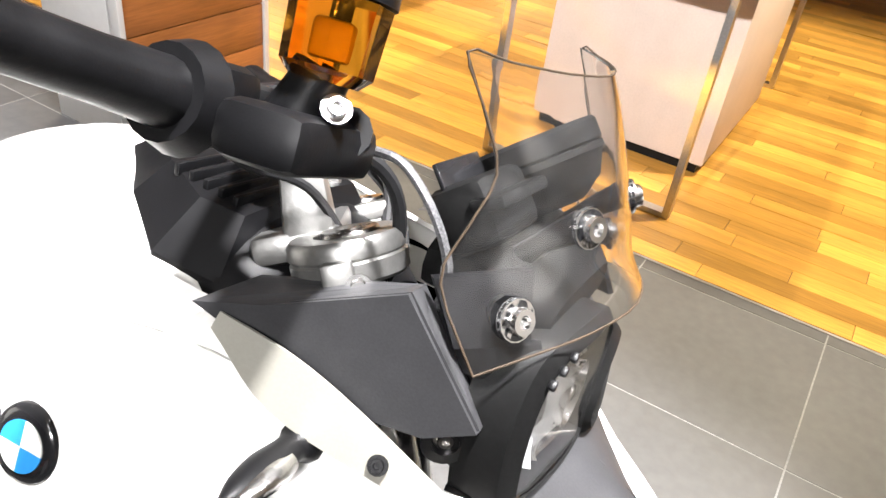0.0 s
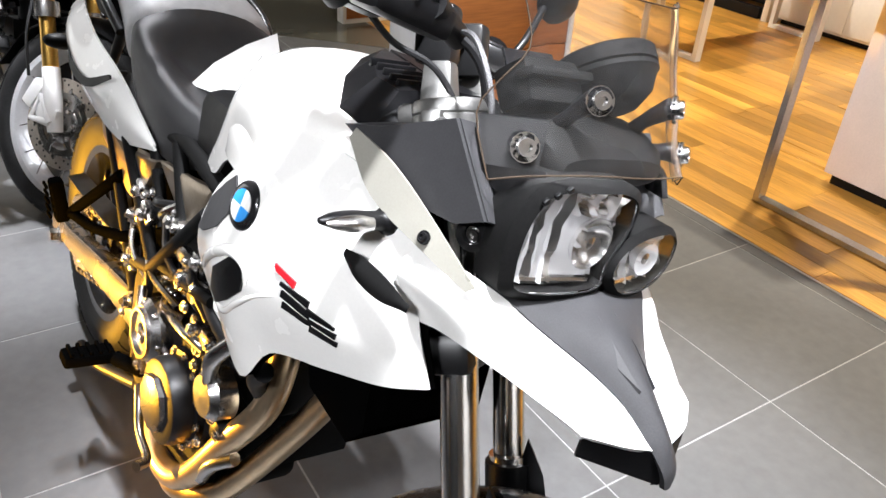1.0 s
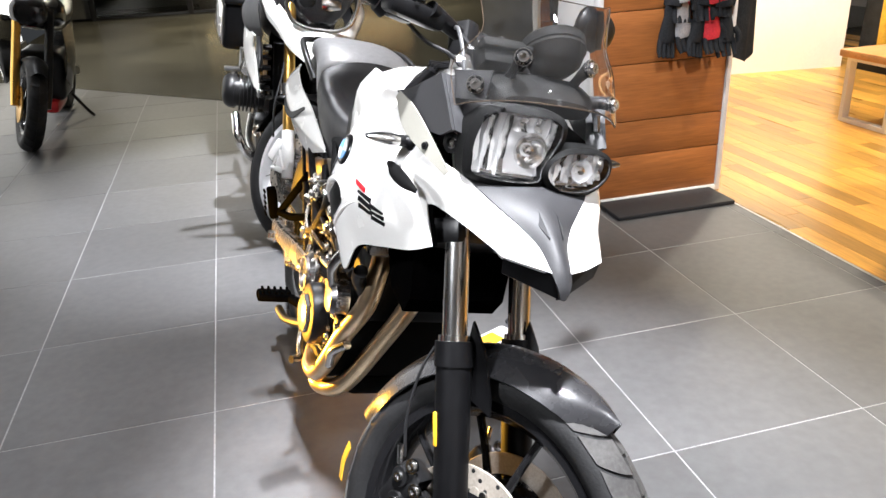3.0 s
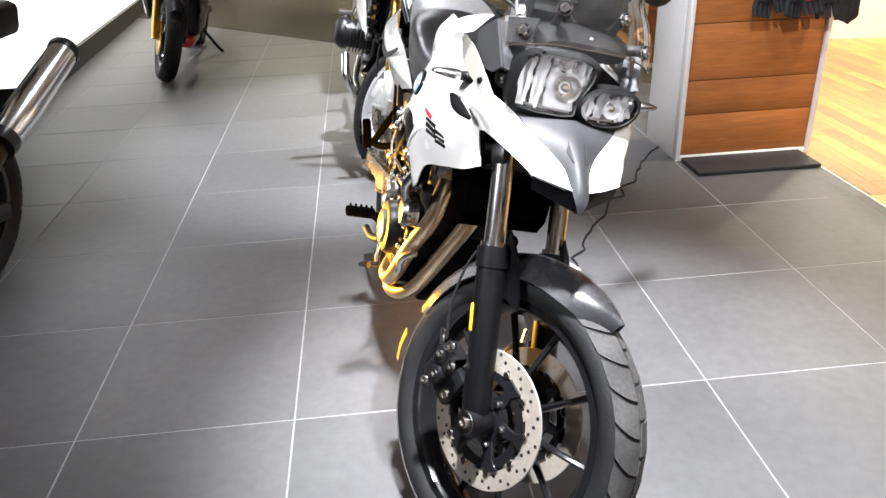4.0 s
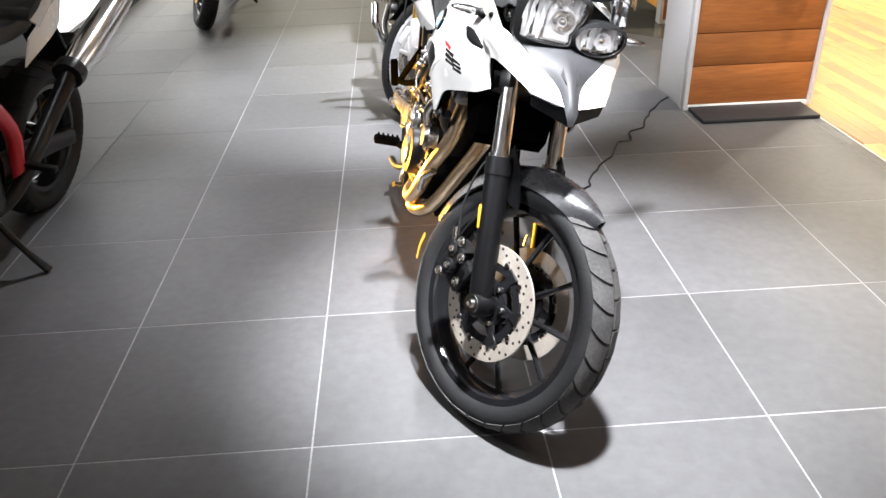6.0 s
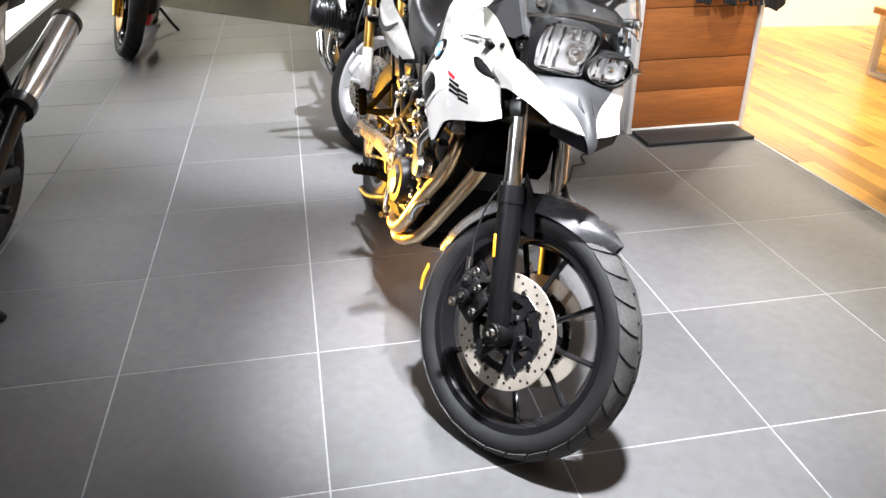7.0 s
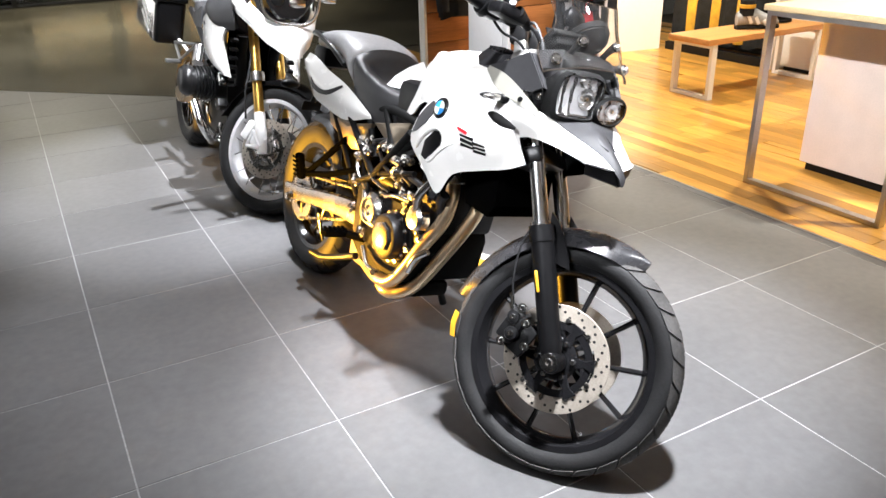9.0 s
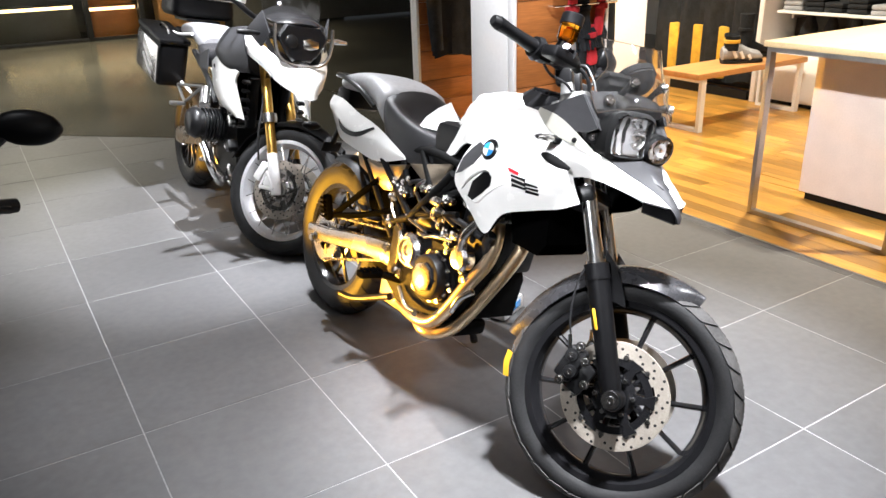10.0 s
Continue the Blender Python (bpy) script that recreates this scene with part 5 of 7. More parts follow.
shell = part("headlamp_housing", loft([[(x, y * k + 0.028, 1.005 + (z - 1.005) * k) for y, z in ((-0.110, 0.952), (-0.124, 1.0), (-0.112, 1.064), (-0.07, 1.080), (0.0, 1.082), (0.045, 1.060), (0.10, 1.030), (0.120, 0.985), (0.09, 0.946), (0.0, 0.944))] for x, k in ((1.352, 0.99), (1.325, 0.94), (1.28, 0.70))], 2), MATT_BLACK, bike, "black headlamp housing")
for pts, g, f in ((BIG, 0.013, 0.0), (SMALL, 0.009, 0.005)):
    outer, inner = outline(pts, g, 0.004 - f), outline(pts, 0.0, -0.004 - f)
    mid = [tuple(a + (b - a) * 0.45 for a, b in zip(p, q)) for p, q in zip(outer, outline(pts, 0.0, -0.006 - f))]
    n = len(outer)
    vs = [Vector(p) + Vector((-0.038, 0, 0)) for p in outer] + [Vector(p) for p in outer] + [Vector(p) for p in mid] + [Vector(p) for p in inner] + [Vector(p) + Vector((-0.03, 0, 0)) for p in inner]
    fs = [(k * n + i, k * n + (i + 1) % n, ((k + 1) % 5) * n + (i + 1) % n, ((k + 1) % 5) * n + i) for k in range(5) for i in range(n)]
    part("bezel", (vs, fs), MATT_BLACK, shell, "matt black lamp surround", 30)
    c = (sum(p[0] for p in pts) / len(pts), sum(p[1] for p in pts) / len(pts))
    refl = part("reflector", slab(outline(pts, 0.002, 0.024 - f), (0.003, 0, 0)), REFLECTOR, shell, "bright mirror reflector")
    lo, hi = min(p[0] for p in pts), max(p[0] for p in pts)
    count = int((hi - lo) / 0.0125)
    for k in range(count):
        y = lo + (hi - lo) * (k + 0.5) / count
        span = [p[2] for p in outline(pts, -0.006, 0.0) if abs(p[1] - y) < 0.016]
        if len(span) < 2:
            continue
        z0, z1 = min(span), max(span)
        x = lamp_x(y, c[1]) + f
        if pts is BIG and abs(y + 0.004) < 0.026:
            z0 = z0 + 0.075
            if z1 - z0 < 0.012:
                continue
        rows = 9
        jag = [0.0036 * math.sin(2.3 * k + 1.9 * q * q) for q in range(rows)]
        part("facet", patch([[(x - 0.013 - 0.009 * math.sin(math.pi * q / (rows - 1)) + d + jag[q] * (1 if w > 0 else -0.6), y + w, z0 + (z1 - z0) * q / (rows - 1)) for q in range(rows)] for w, d in ((-0.0060, -0.005), (0.0005, 0.003), (0.0060, -0.005))], 1, 1, 0.001), REFLECTOR if k % 2 else CHROME, refl, "", 60)
    for dy, dz, r in (((0.022, -0.008, 0.030),) if pts is BIG else ((0.006, 0.0, 0.020),)):
        b = (lamp_x(c[0] + dy, c[1]) - 0.014 + f, c[0] + dy, c[1] + dz)
        part("bulb_bowl", lathe([(r, 0.010), (r * 0.9, 0.002), (r * 0.55, -0.006), (0.010, -0.010)], b, (1, 0, 0), 22), CHROME if pts is BIG else REFLECTOR, refl)
        part("bulb", lathe([(0.0, 0.010), (0.007, 0.008), (0.008, 0.0), (0.008, -0.008)], b, (1, 0, 0), 14), BLACK_METAL if dy < 0 else CHROME, refl)
    part("trim_bar", tube([(lamp_x(lo, c[1]) - 0.012 + f, lo + 0.022, min(p[1] for p in pts) + 0.008), (lamp_x(hi, c[1]) - 0.012 + f, hi - 0.03, min(p[1] for p in pts) + 0.006)], 0.005, 8, 1, True), CHROME, refl)
    ln = part("lens", slab(outline(pts, -0.0005, 0.001 - f), (0.003, 0, 0)), LENS, shell, "clear lamp lens", 60)
    ln.visible_shadow = False
for k in range(3):
    part("brow_stud", box((1.396 + 0.002 * k, -0.088 + 0.012 * k, 1.058 + 0.007 * k), (0.006, 0.008, 0.006), 0.002, (40, 0, 0)), BLACK_PLASTIC, shell)
part("lamp_pivot", join(lathe([(0.010, 0.0), (0.017, 0.0), (0.018, 0.006), (0.010, 0.007)], (1.340, -0.112, 0.998), (0.6, -1, 0), 20, True), tube([(1.33, -0.09, 0.998), (1.340, -0.112, 0.998)], 0.011, 12, 1, True)), BLACK_PLASTIC, shell)
bolt(shell, (1.341, -0.113, 0.998), (0.6, -1, 0), 0.006, CHROME)
# beak centre
BASE[0] = FRONT


def beak_row(x, half, edge, mid):
    return [(x, half * k, edge + (mid - edge) * (1 - abs(k) ** 1.7)) for k in (-1, -0.66, -0.3, 0, 0.3, 0.66, 1)]


bk = part("beak", patch([beak_row(1.345, 0.118, 0.944, 0.952), beak_row(1.390, 0.106, 0.939, 0.952), beak_row(1.425, 0.078, 0.920, 0.940), beak_row(1.465, 0.044, 0.899, 0.922), beak_row(1.505, 0.022, 0.879, 0.896), beak_row(1.545, 0.014, 0.853, 0.864), beak_row(1.562, 0.010, 0.836, 0.840), beak_row(1.566, 0.005, 0.820, 0.819)], 4, 4, 0.006), GREY_PLASTIC, bike, "dark grey plastic beak")
for s in (-1, 1):
    part("beak_crease", slab([(1.432, s * 0.014, 0.9385), (1.470, s * 0.016, 0.9190), (1.510, s * 0.012, 0.8955), (1.482, s * 0.022, 0.9060)], (0.001, 0, 0.0040)), GREY_PLASTIC, bk, "raised crease of the beak")
BASE[0] = pose(0.045, 0, 0.012)
# seat
part("passenger_seat", loft([oval(x, 0, z, w, h, 20, 3) for x, z, w, h in ((-0.15, 0.955, 0.14, 0.03), (-0.11, 0.962, 0.20, 0.065), (0.00, 0.974, 0.24, 0.085), (0.12, 0.974, 0.26, 0.098), (0.22, 0.948, 0.284, 0.126), (0.29, 0.912, 0.296, 0.158), (0.325, 0.885, 0.24, 0.17))], 4), SEAT_GREY, bike, "grey ribbed vinyl passenger seat")


def seat_row(x, w, low, rim, dish):
    """Across the rider's seat: skirt, rolled edge, hollow."""
    half = [(-0.86, low), (-0.97, low + (rim - low) * 0.5), (-0.98, rim - 0.016), (-0.86, rim + 0.002), (-0.5, rim - dish * 0.75)]
    return [(x, w * k, z) for k, z in half] + [(x, 0, rim - dish)] + [(x, -w * k, z) for k, z in reversed(half)]


part("rider_seat", patch([seat_row(*a) for a in ((0.305, 0.142, 0.830, 0.948, -0.034), (0.335, 0.150, 0.805, 0.938, -0.012), (0.365, 0.151, 0.785, 0.922, 0.022), (0.410, 0.150, 0.766, 0.902, 0.034), (0.490, 0.145, 0.748, 0.878, 0.022), (0.570, 0.132, 0.758, 0.862, 0.010), (0.650, 0.118, 0.785, 0.862, 0.002), (0.730, 0.104, 0.810, 0.885, 0.0), (0.780, 0.085, 0.840, 0.900, 0.0))], 3, 4, 0.006), VINYL, bike, "black vinyl rider seat with a hollow")
part("tail_unit", box((-0.12, 0, 0.90), (0.12, 0.18, 0.09), 0.03), BLACK_PLASTIC, bike)
part("tail_lamp", box((-0.185, 0, 0.905), (0.02, 0.12, 0.05), 0.008), RED, bike, "red tail lamp")
part("plate_holder", join(tube([(-0.17, 0, 0.87), (-0.24, 0, 0.78), (-0.30, 0, 0.68)], [0.020, 0.014, 0.012], 10, 3), box((-0.31, 0, 0.66), (0.010, 0.09, 0.05), 0.004, (0, 25, 0))), BLACK_PLASTIC, bike)
for s in (-1, 1):
    part("rear_signal", ball((-0.27, s * 0.13, 0.75), 0.022, (1.2, 2.0, 0.9)), BLACK_PLASTIC, bike)
part("luggage_rack", join(box((-0.15, 0, 0.985), (0.12, 0.16, 0.014), 0.005), box((-0.06, 0, 0.99), (0.05, 0.12, 0.02), 0.006)), BLACK_PLASTIC, bike)
BASE[0] = Matrix()


def skin(points, sign, mt, name, parent, lift=0.0022, label=""):
    """A thin shaped piece lying on a side fairing, its rim points given along and down it."""
    out = Vector((0.12, -1, 0.05)) * lift
    c = (sum(q[0] for q in points) / len(points), sum(q[1] for q in points) / len(points))
    n, vs, fs = len(points), [], []
    for k in (0.0, 0.5, 1.0):
        vs += [fairing_at(c[0] + (u - c[0]) * k, c[1] + (v - c[1]) * k) + out for u, v in points]
    for r in (0, 1):
        fs += [(r * n + i, r * n + (i + 1) % n, (r + 1) * n + (i + 1) % n, (r + 1) * n + i) for i in range(n)]
    vs += [v + Vector((0, 0.004, 0)) for v in vs[2 * n:]]
    fs += [(2 * n + i, 2 * n + (i + 1) % n, 3 * n + (i + 1) % n, 3 * n + i) for i in range(n)]
    part(name, (vs, fs) if sign > 0 else mirror((vs, fs)), mt, parent, label)


def rim(c, w, h, n=20, turn=0.0, sharp=1.0):
    out = []
    for i in range(n):
        a = 2 * math.pi * i / n
        x, y = w * math.cos(a), h * math.copysign(abs(math.sin(a)) ** sharp, math.sin(a))
        out.append((c[0] + x * math.cos(turn) - y * math.sin(turn), c[1] + x * math.sin(turn) + y * math.cos(turn)))
    return out


for sign, side in zip((1, -1), SIDES):
    skin([(0.04, 1.05), (0.30, 0.72), (0.62, 0.62), (0.80, 0.80), (0.84, 1.20), (0.70, 1.50), (0.30, 1.72), (0.04, 1.70)], sign, GREY_PLASTIC, "knee_pad", side, 0.003, "dark grey knee pad")
    slot = patch([[(1.236, -0.183, 0.930), (1.258, -0.180, 0.934), (1.290, -0.169, 0.926), (1.322, -0.153, 0.906)], [(1.236, -0.185, 0.927), (1.262, -0.184, 0.921), (1.292, -0.173, 0.913), (1.322, -0.155, 0.904)], [(1.237, -0.184, 0.925), (1.266, -0.182, 0.910), (1.296, -0.171, 0.901), (1.321, -0.154, 0.902)]], 4, 3, 0.004)
    part("vent_slot", slot if sign > 0 else moved(mirror(slot), Matrix.Translation((0, 0.034, 0))), MATT_BLACK, side, "black almond-shaped vent")
    skin([(0.52, 2.40), (0.86, 2.04), (1.24, 1.80), (1.42, 1.80), (1.54, 1.96), (1.50, 2.16), (1.16, 2.28), (0.70, 2.44)], sign, BLACK_PLASTIC, "scoop_opening", side, 0.003, "black air scoop opening")
    lip = [fairing_at(u, v) + Vector((0, -0.002, 0)) for u, v in ((0.30, 2.26), (0.66, 2.02), (1.00, 1.80), (1.32, 1.70), (1.54, 1.82), (1.62, 2.04))]
    shape = tube(lip, [0.002, 0.006, 0.008, 0.008, 0.006, 0.002], 10, 5)
    part("scoop_lip", shape if sign > 0 else mirror(shape), WHITE_PAINT, side)
    low = [fairing_at(u, v) + Vector((0, 0.001, 0)) for u, v in ((0.52, 2.46), (0.90, 2.44), (1.35, 2.30), (1.75, 2.14), (2.10, 2.0))]
    shape = tube(low, [0.002, 0.005, 0.005, 0.003, 0.001], 10, 5)
    part("scoop_fold", shape if sign > 0 else mirror(shape), WHITE_PAINT, side)
# plain slanted bars in place of the lettering
def bar_mark(u0, v0, u1, v1, w, mt):
    skin([(u0, v0 - w), (u1, v1 - w), (u1, v1 + w), (u0, v0 + w)], 1, mt, "decal_bar", SIDES[0])


bar_mark(1.98, 1.58, 2.34, 1.70, 0.035, RED)
for u, v in ((2.16, 1.86), (2.62, 2.02)):
    for k in range(3):
        bar_mark(u + 0.05 * k, v - 0.02 + 0.135 * k - 0.06, u + 0.42 + 0.05 * k, v + 0.06 + 0.135 * k - 0.06, 0.042, BLACK_PLASTIC)
BASE[0] = Matrix()
# folded white sheet lying over the seat's front
sheet = thing("paper_sheet", BIKE, "white folded paper sheet lying on the motorcycle seat", "paper")
part("sheet", facets([(0.490, -0.078, 0.885), (0.560, -0.030, 0.884), (0.480, 0.110, 0.915), (0.375, 0.135, 0.976), (0.400, 0.060, 0.950), (0.445, -0.020, 0.918)], [(0, 1, 5), (1, 2, 4, 5), (2, 3, 4)], (0, 0.001, -0.002)), PAPER, sheet, "", 8)
BASE[0] = Matrix()

# ---- other motorcycles ----
def stand_bike(label, m):
    return thing("motorcycle", m, label, "motorcycle", "motorcycles on show")


# big white tourer with spoked wheels and aluminium cases, behind the first
T2 = pose(0.321, 3.38, 0, 0, 0, -89) @ pose(0, 0, 0, -11, 0, 0)
b2 = stand_bike("white touring motorcycle with spoked wheels and an aluminium side case", T2)
S2 = Matrix.Translation((1.44, 0, 0.318)) @ Matrix.Rotation(radians(35), 4, RAKE) @ Matrix.Translation((-1.44, 0, -0.33))
w = wheel(b2, "front_wheel", (1.50, 0, 0.335), 0.335, 0.125, 0.255, 32, RIM_SILVER, S2, None, 26, True)
tagged(w, "wire-spoked front wheel with bright rim")
for s in (-1, 1):
    brake_disc(w, (1.50, s * 0.07, 0.335), s, 0.152, 0.112, S2, ALLOY)
w = wheel(b2, "rear_wheel", (0.0, 0, 0.335), 0.335, 0.16, 0.232, 32, BLACK_GLOSS, Matrix(), None, 26, True)
for s in (-1, 1):
    up = lambda z: (1.50 - 0.463 * (z - 0.335), s * 0.105, z)
    leg = part("fork_leg", moved(join(tube([(1.51, s * 0.105, 0.31), up(0.40), up(0.50)], [0.024, 0.029, 0.028], 16, 3), box((1.47, s * 0.11, 0.36), (0.09, 0.03, 0.05), 0.01)), S2), SATINWHITE if s < 0 else BLACK_METAL, b2, "pale lower fork leg" if s < 0 else "")
    part("fork_clamp", moved(lathe([(0.0, -0.025), (0.040, -0.025), (0.042, 0.0), (0.040, 0.025), (0.0, 0.025)], up(0.665), RAKE, 18), S2), ALLOY, b2)
    part("fork_tube", moved(tube([up(0.49), up(1.06)], 0.025, 16, 1, True), S2), GOLD, b2, "gold anodised fork tube")
    part("brake_caliper", moved(join(box((1.39, s * 0.10, 0.40), (0.05, 0.045, 0.10), 0.012, (0, 20, 0)), tube([(1.50, s * 0.125, 0.335), (1.415, s * 0.125, 0.325)], [0.013, 0.009], 10, 2), tube([(1.50, s * 0.125, 0.335), (1.43, s * 0.120, 0.41)], [0.013, 0.011], 10, 2), tube([(1.415, s * 0.125, 0.325), (1.43, s * 0.120, 0.41)], 0.007, 10, 1, True)), S2), SATINWHITE, b2, "pale brake caliper")
    part("brake_hose", moved(tube([(1.37, s * 0.13, 0.45), (1.34, s * 0.15, 0.58), (1.30, s * 0.13, 0.74), (1.22, s * 0.10, 0.90)], 0.005, 6, 4), S2), CABLE, b2)
part("front_mudguard", moved(patch([[Vector((1.50 + r * math.cos(radians(a)), h * f, 0.335 + (r - 0.04 * abs(f) ** 2) * math.sin(radians(a)))) for f in (-1, -0.5, 0, 0.5, 1)] for a, h, r in ((165, 0.06, 0.355), (130, 0.075, 0.362), (95, 0.075, 0.366), (70, 0.06, 0.372), (48, 0.02, 0.385))], 3, 4, 0.004), S2), BLACK_PLASTIC, b2)
part("engine_case", loft([[(x, y, z) for x, z in ((0.62, 0.30), (0.60, 0.55), (0.80, 0.64), (1.08, 0.60), (1.10, 0.34), (0.90, 0.25))] for y in (-0.11, 0, 0.11)], 1), BLACK_METAL, b2)
rng = random.Random(17)
for k in range(26):
    x, z, y = rng.uniform(0.45, 1.15), rng.uniform(0.28, 0.62), -0.125 - rng.uniform(0, 0.03)
    a = rng.uniform(-1.2, 1.2)
    d = Vector((math.cos(a), 0, math.sin(a))) * rng.uniform(0.03, 0.08)
    if k % 3:
        part("engine_pipe", tube([Vector((x, y + 0.02, z)) - d, Vector((x, y, z)), Vector((x, y + 0.02, z)) + d], rng.uniform(0.006, 0.012), 8, 3), rng.choice((ALLOY, CHROME, BLACK_METAL)), b2)
    else:
        part("engine_housing", box((x, y, z), (0.06, 0.05, 0.05), 0.010, (0, rng.uniform(-40, 40), 0)), rng.choice((ALLOY, BLACK_METAL)), b2)
part("radiator", loft([[(x, y * 0.13, z) for x, z in ((1.10, 0.62), (1.12, 0.90), (1.20, 0.92), (1.22, 0.64))] for y in (-1, 0, 1)], 1), BLACK_WITH_SHADE, b2, "black radiator block")
for s in (-1, 1):
    cy = part("cylinder", tube([(0.90, s * 0.12, 0.55), (0.90, s * 0.27, 0.56)], 0.070, 18, 1, True), BLACK_METAL, b2, "finned boxer cylinder")
    for k in range(6):
        part("fin", lathe([(0.05, -0.003), (0.090, -0.003), (0.090, 0.003), (0.05, 0.003)], (0.90, s * (0.15 + 0.018 * k), 0.555), (0, 1, 0), 20, True), BLACK_METAL, cy)
    part("rocker_cover", loft([[(0.88 + 0.5 * w0 * math.cos(a), s * y, 0.56 + 0.5 * w0 * 0.95 * math.sin(a)) for a in [2 * math.pi * q / 14 for q in range(14)]] for y, w0 in ((0.255, 0.17), (0.285, 0.18), (0.315, 0.14), (0.325, 0.06))], 2), BLACK_METAL, cy, "dark cast rocker cover")
    part("cover_rim", lathe([(0.075, 0.0), (0.092, 0.0), (0.092, 0.012), (0.075, 0.014)], (0.86, s * 0.262, 0.56), (-0.3, s, 0), 24, True), ALLOY, cy, "bright rim of the cover")
    part("throttle_body", tube([(0.78, s * 0.20, 0.64), (0.70, s * 0.17, 0.72)], 0.032, 14, 1, True), ALLOY, b2)
    part("knee_panel", patch([[(0.965, s * 0.215, 0.905), (1.13, s * 0.232, 0.948), (1.27, s * 0.222, 0.928), (1.35, s * 0.205, 0.890)], [(1.02, s * 0.222, 0.790), (1.13, s * 0.236, 0.830), (1.24, s * 0.222, 0.830), (1.31, s * 0.205, 0.838)], [(1.12, s * 0.212, 0.712), (1.20, s * 0.222, 0.735), (1.28, s * 0.205, 0.750), (1.335, s * 0.192, 0.760)], [(1.30, s * 0.190, 0.668), (1.335, s * 0.192, 0.668), (1.36, s * 0.188, 0.666), (1.385, s * 0.180, 0.664)]], 4, 4, 0.010), WHITE_PAINT, b2, "white pointed side panel")
    for k, (x, z) in enumerate(((1.06, 0.885), (1.09, 0.860), (1.14, 0.850), (1.17, 0.830))):
        part("panel_decal", box((x, s * 0.238, z), (0.040, 0.004, 0.016), 0.003, (0, 25, 0)), GOLD if k % 2 else CLOTH, b2, "small decal bar on the side panel")
    part("shock_tube", tube([(1.20, s * 0.08, 0.60), (1.24, s * 0.09, 0.86)], 0.03, 12, 1, True), BLACK_PLASTIC, b2)
    part("tank_shroud", patch([[(0.96, s * 0.17, 1.030), (1.12, s * 0.19, 1.085), (1.30, s * 0.175, 1.105)], [(1.03, s * 0.225, 0.975), (1.18, s * 0.25, 1.000), (1.40, s * 0.20, 1.025)], [(1.09, s * 0.225, 0.925), (1.25, s * 0.245, 0.925), (1.43, s * 0.19, 0.945)], [(1.20, s * 0.20, 0.900), (1.30, s * 0.21, 0.890), (1.40, s * 0.175, 0.900)]], 4, 4, 0.006), GREY_PLASTIC, b2, "dark grey tank shroud")
    for k in range(5):
        part("cooling_slat", box((1.30, s * 0.15, 0.66 + 0.045 * k), (0.03, 0.04, 0.014), 0.003, (0, 20, 0)), BLACK_PLASTIC, b2)
    part("exhaust_header", tube([(0.98, s * 0.26, 0.46), (1.08, s * 0.24, 0.36), (1.00, s * 0.16, 0.25), (0.75, s * 0.08, 0.23), (0.5, 0.08, 0.24)], 0.022, 14, 5), CHROME, b2)
    part("frame_tube", tube([(0.80, s * 0.14, 0.66), (0.62, s * 0.14, 0.78), (0.30, s * 0.13, 0.90)], 0.016, 10, 3), BLACK_METAL, b2)
    part("case_rail", tube([(0.32, s * 0.15, 1.00), (0.10, s * 0.17, 0.98), (-0.28, s * 0.19, 0.98), (-0.30, s * 0.16, 0.76), (0.1, s * 0.16, 0.70), (0.36, s * 0.16, 0.66)], 0.010, 10, 4), SATINWHITE, b2, "pale case carrier rail")
    part("rest_bracket", join(tube([(0.26, s * 0.21, 0.690), (0.70, s * 0.19, 0.735)], 0.009, 8, 1, True), tube([(0.70, s * 0.19, 0.735), (0.45, s * 0.22, 0.610)], 0.009, 8, 1, True), tube([(0.26, s * 0.21, 0.690), (0.45, s * 0.22, 0.610)], 0.009, 8, 1, True), box((0.45, s * 0.26, 0.60), (0.04, 0.09, 0.024), 0.006)), CAST, b2, "pale three-cornered footrest bracket")
    part("lower_pipe", tube([(0.78, s * 0.17, 0.42), (0.95, s * 0.19, 0.34), (1.12, s * 0.17, 0.30)], 0.018, 10, 4), CHROME if s < 0 else BLACK_METAL, b2)
part("swingarm", loft([oval(x, -0.10, z, 0.07, h, 12, 3.5) for x, z, h in ((0.55, 0.42, 0.12), (0.3, 0.38, 0.10), (0.0, 0.335, 0.12), (-0.06, 0.33, 0.06))], 3), DARKALLOY, b2)
part("silencer", tube([(0.45, 0.12, 0.28), (0.2, 0.20, 0.42), (-0.30, 0.22, 0.58)], [0.03, 0.065, 0.065, 0.06], 18, 4), CHROME, b2)
part("tank", loft([oval(x, 0, z, w0, h, 18, 2.8) for x, z, w0, h in ((0.62, 0.90, 0.16, 0.10), (0.74, 0.94, 0.26, 0.20), (0.90, 0.97, 0.33, 0.26), (1.10, 0.97, 0.35, 0.26), (1.25, 0.97, 0.26, 0.20))], 3), GREY_PLASTIC, b2, "dark grey tank")
part("passenger_seat", loft([oval(x, 0, z, w0, h, 18, 3) for x, z, w0, h in ((-0.16, 1.000, 0.18, 0.05), (0.0, 1.012, 0.26, 0.09), (0.20, 1.020, 0.28, 0.10), (0.34, 0.985, 0.28, 0.12), (0.42, 0.94, 0.22, 0.11))], 3), VINYL_LIGHT, b2, "grey vinyl passenger seat")
part("rider_seat", loft([oval(x, 0, z, w0, h, 18, 3) for x, z, w0, h in ((0.34, 0.93, 0.24, 0.12), (0.46, 0.895, 0.29, 0.13), (0.62, 0.890, 0.28, 0.13), (0.76, 0.92, 0.20, 0.12), (0.86, 0.95, 0.12, 0.08))], 3), VINYL, b2, "black vinyl rider seat")
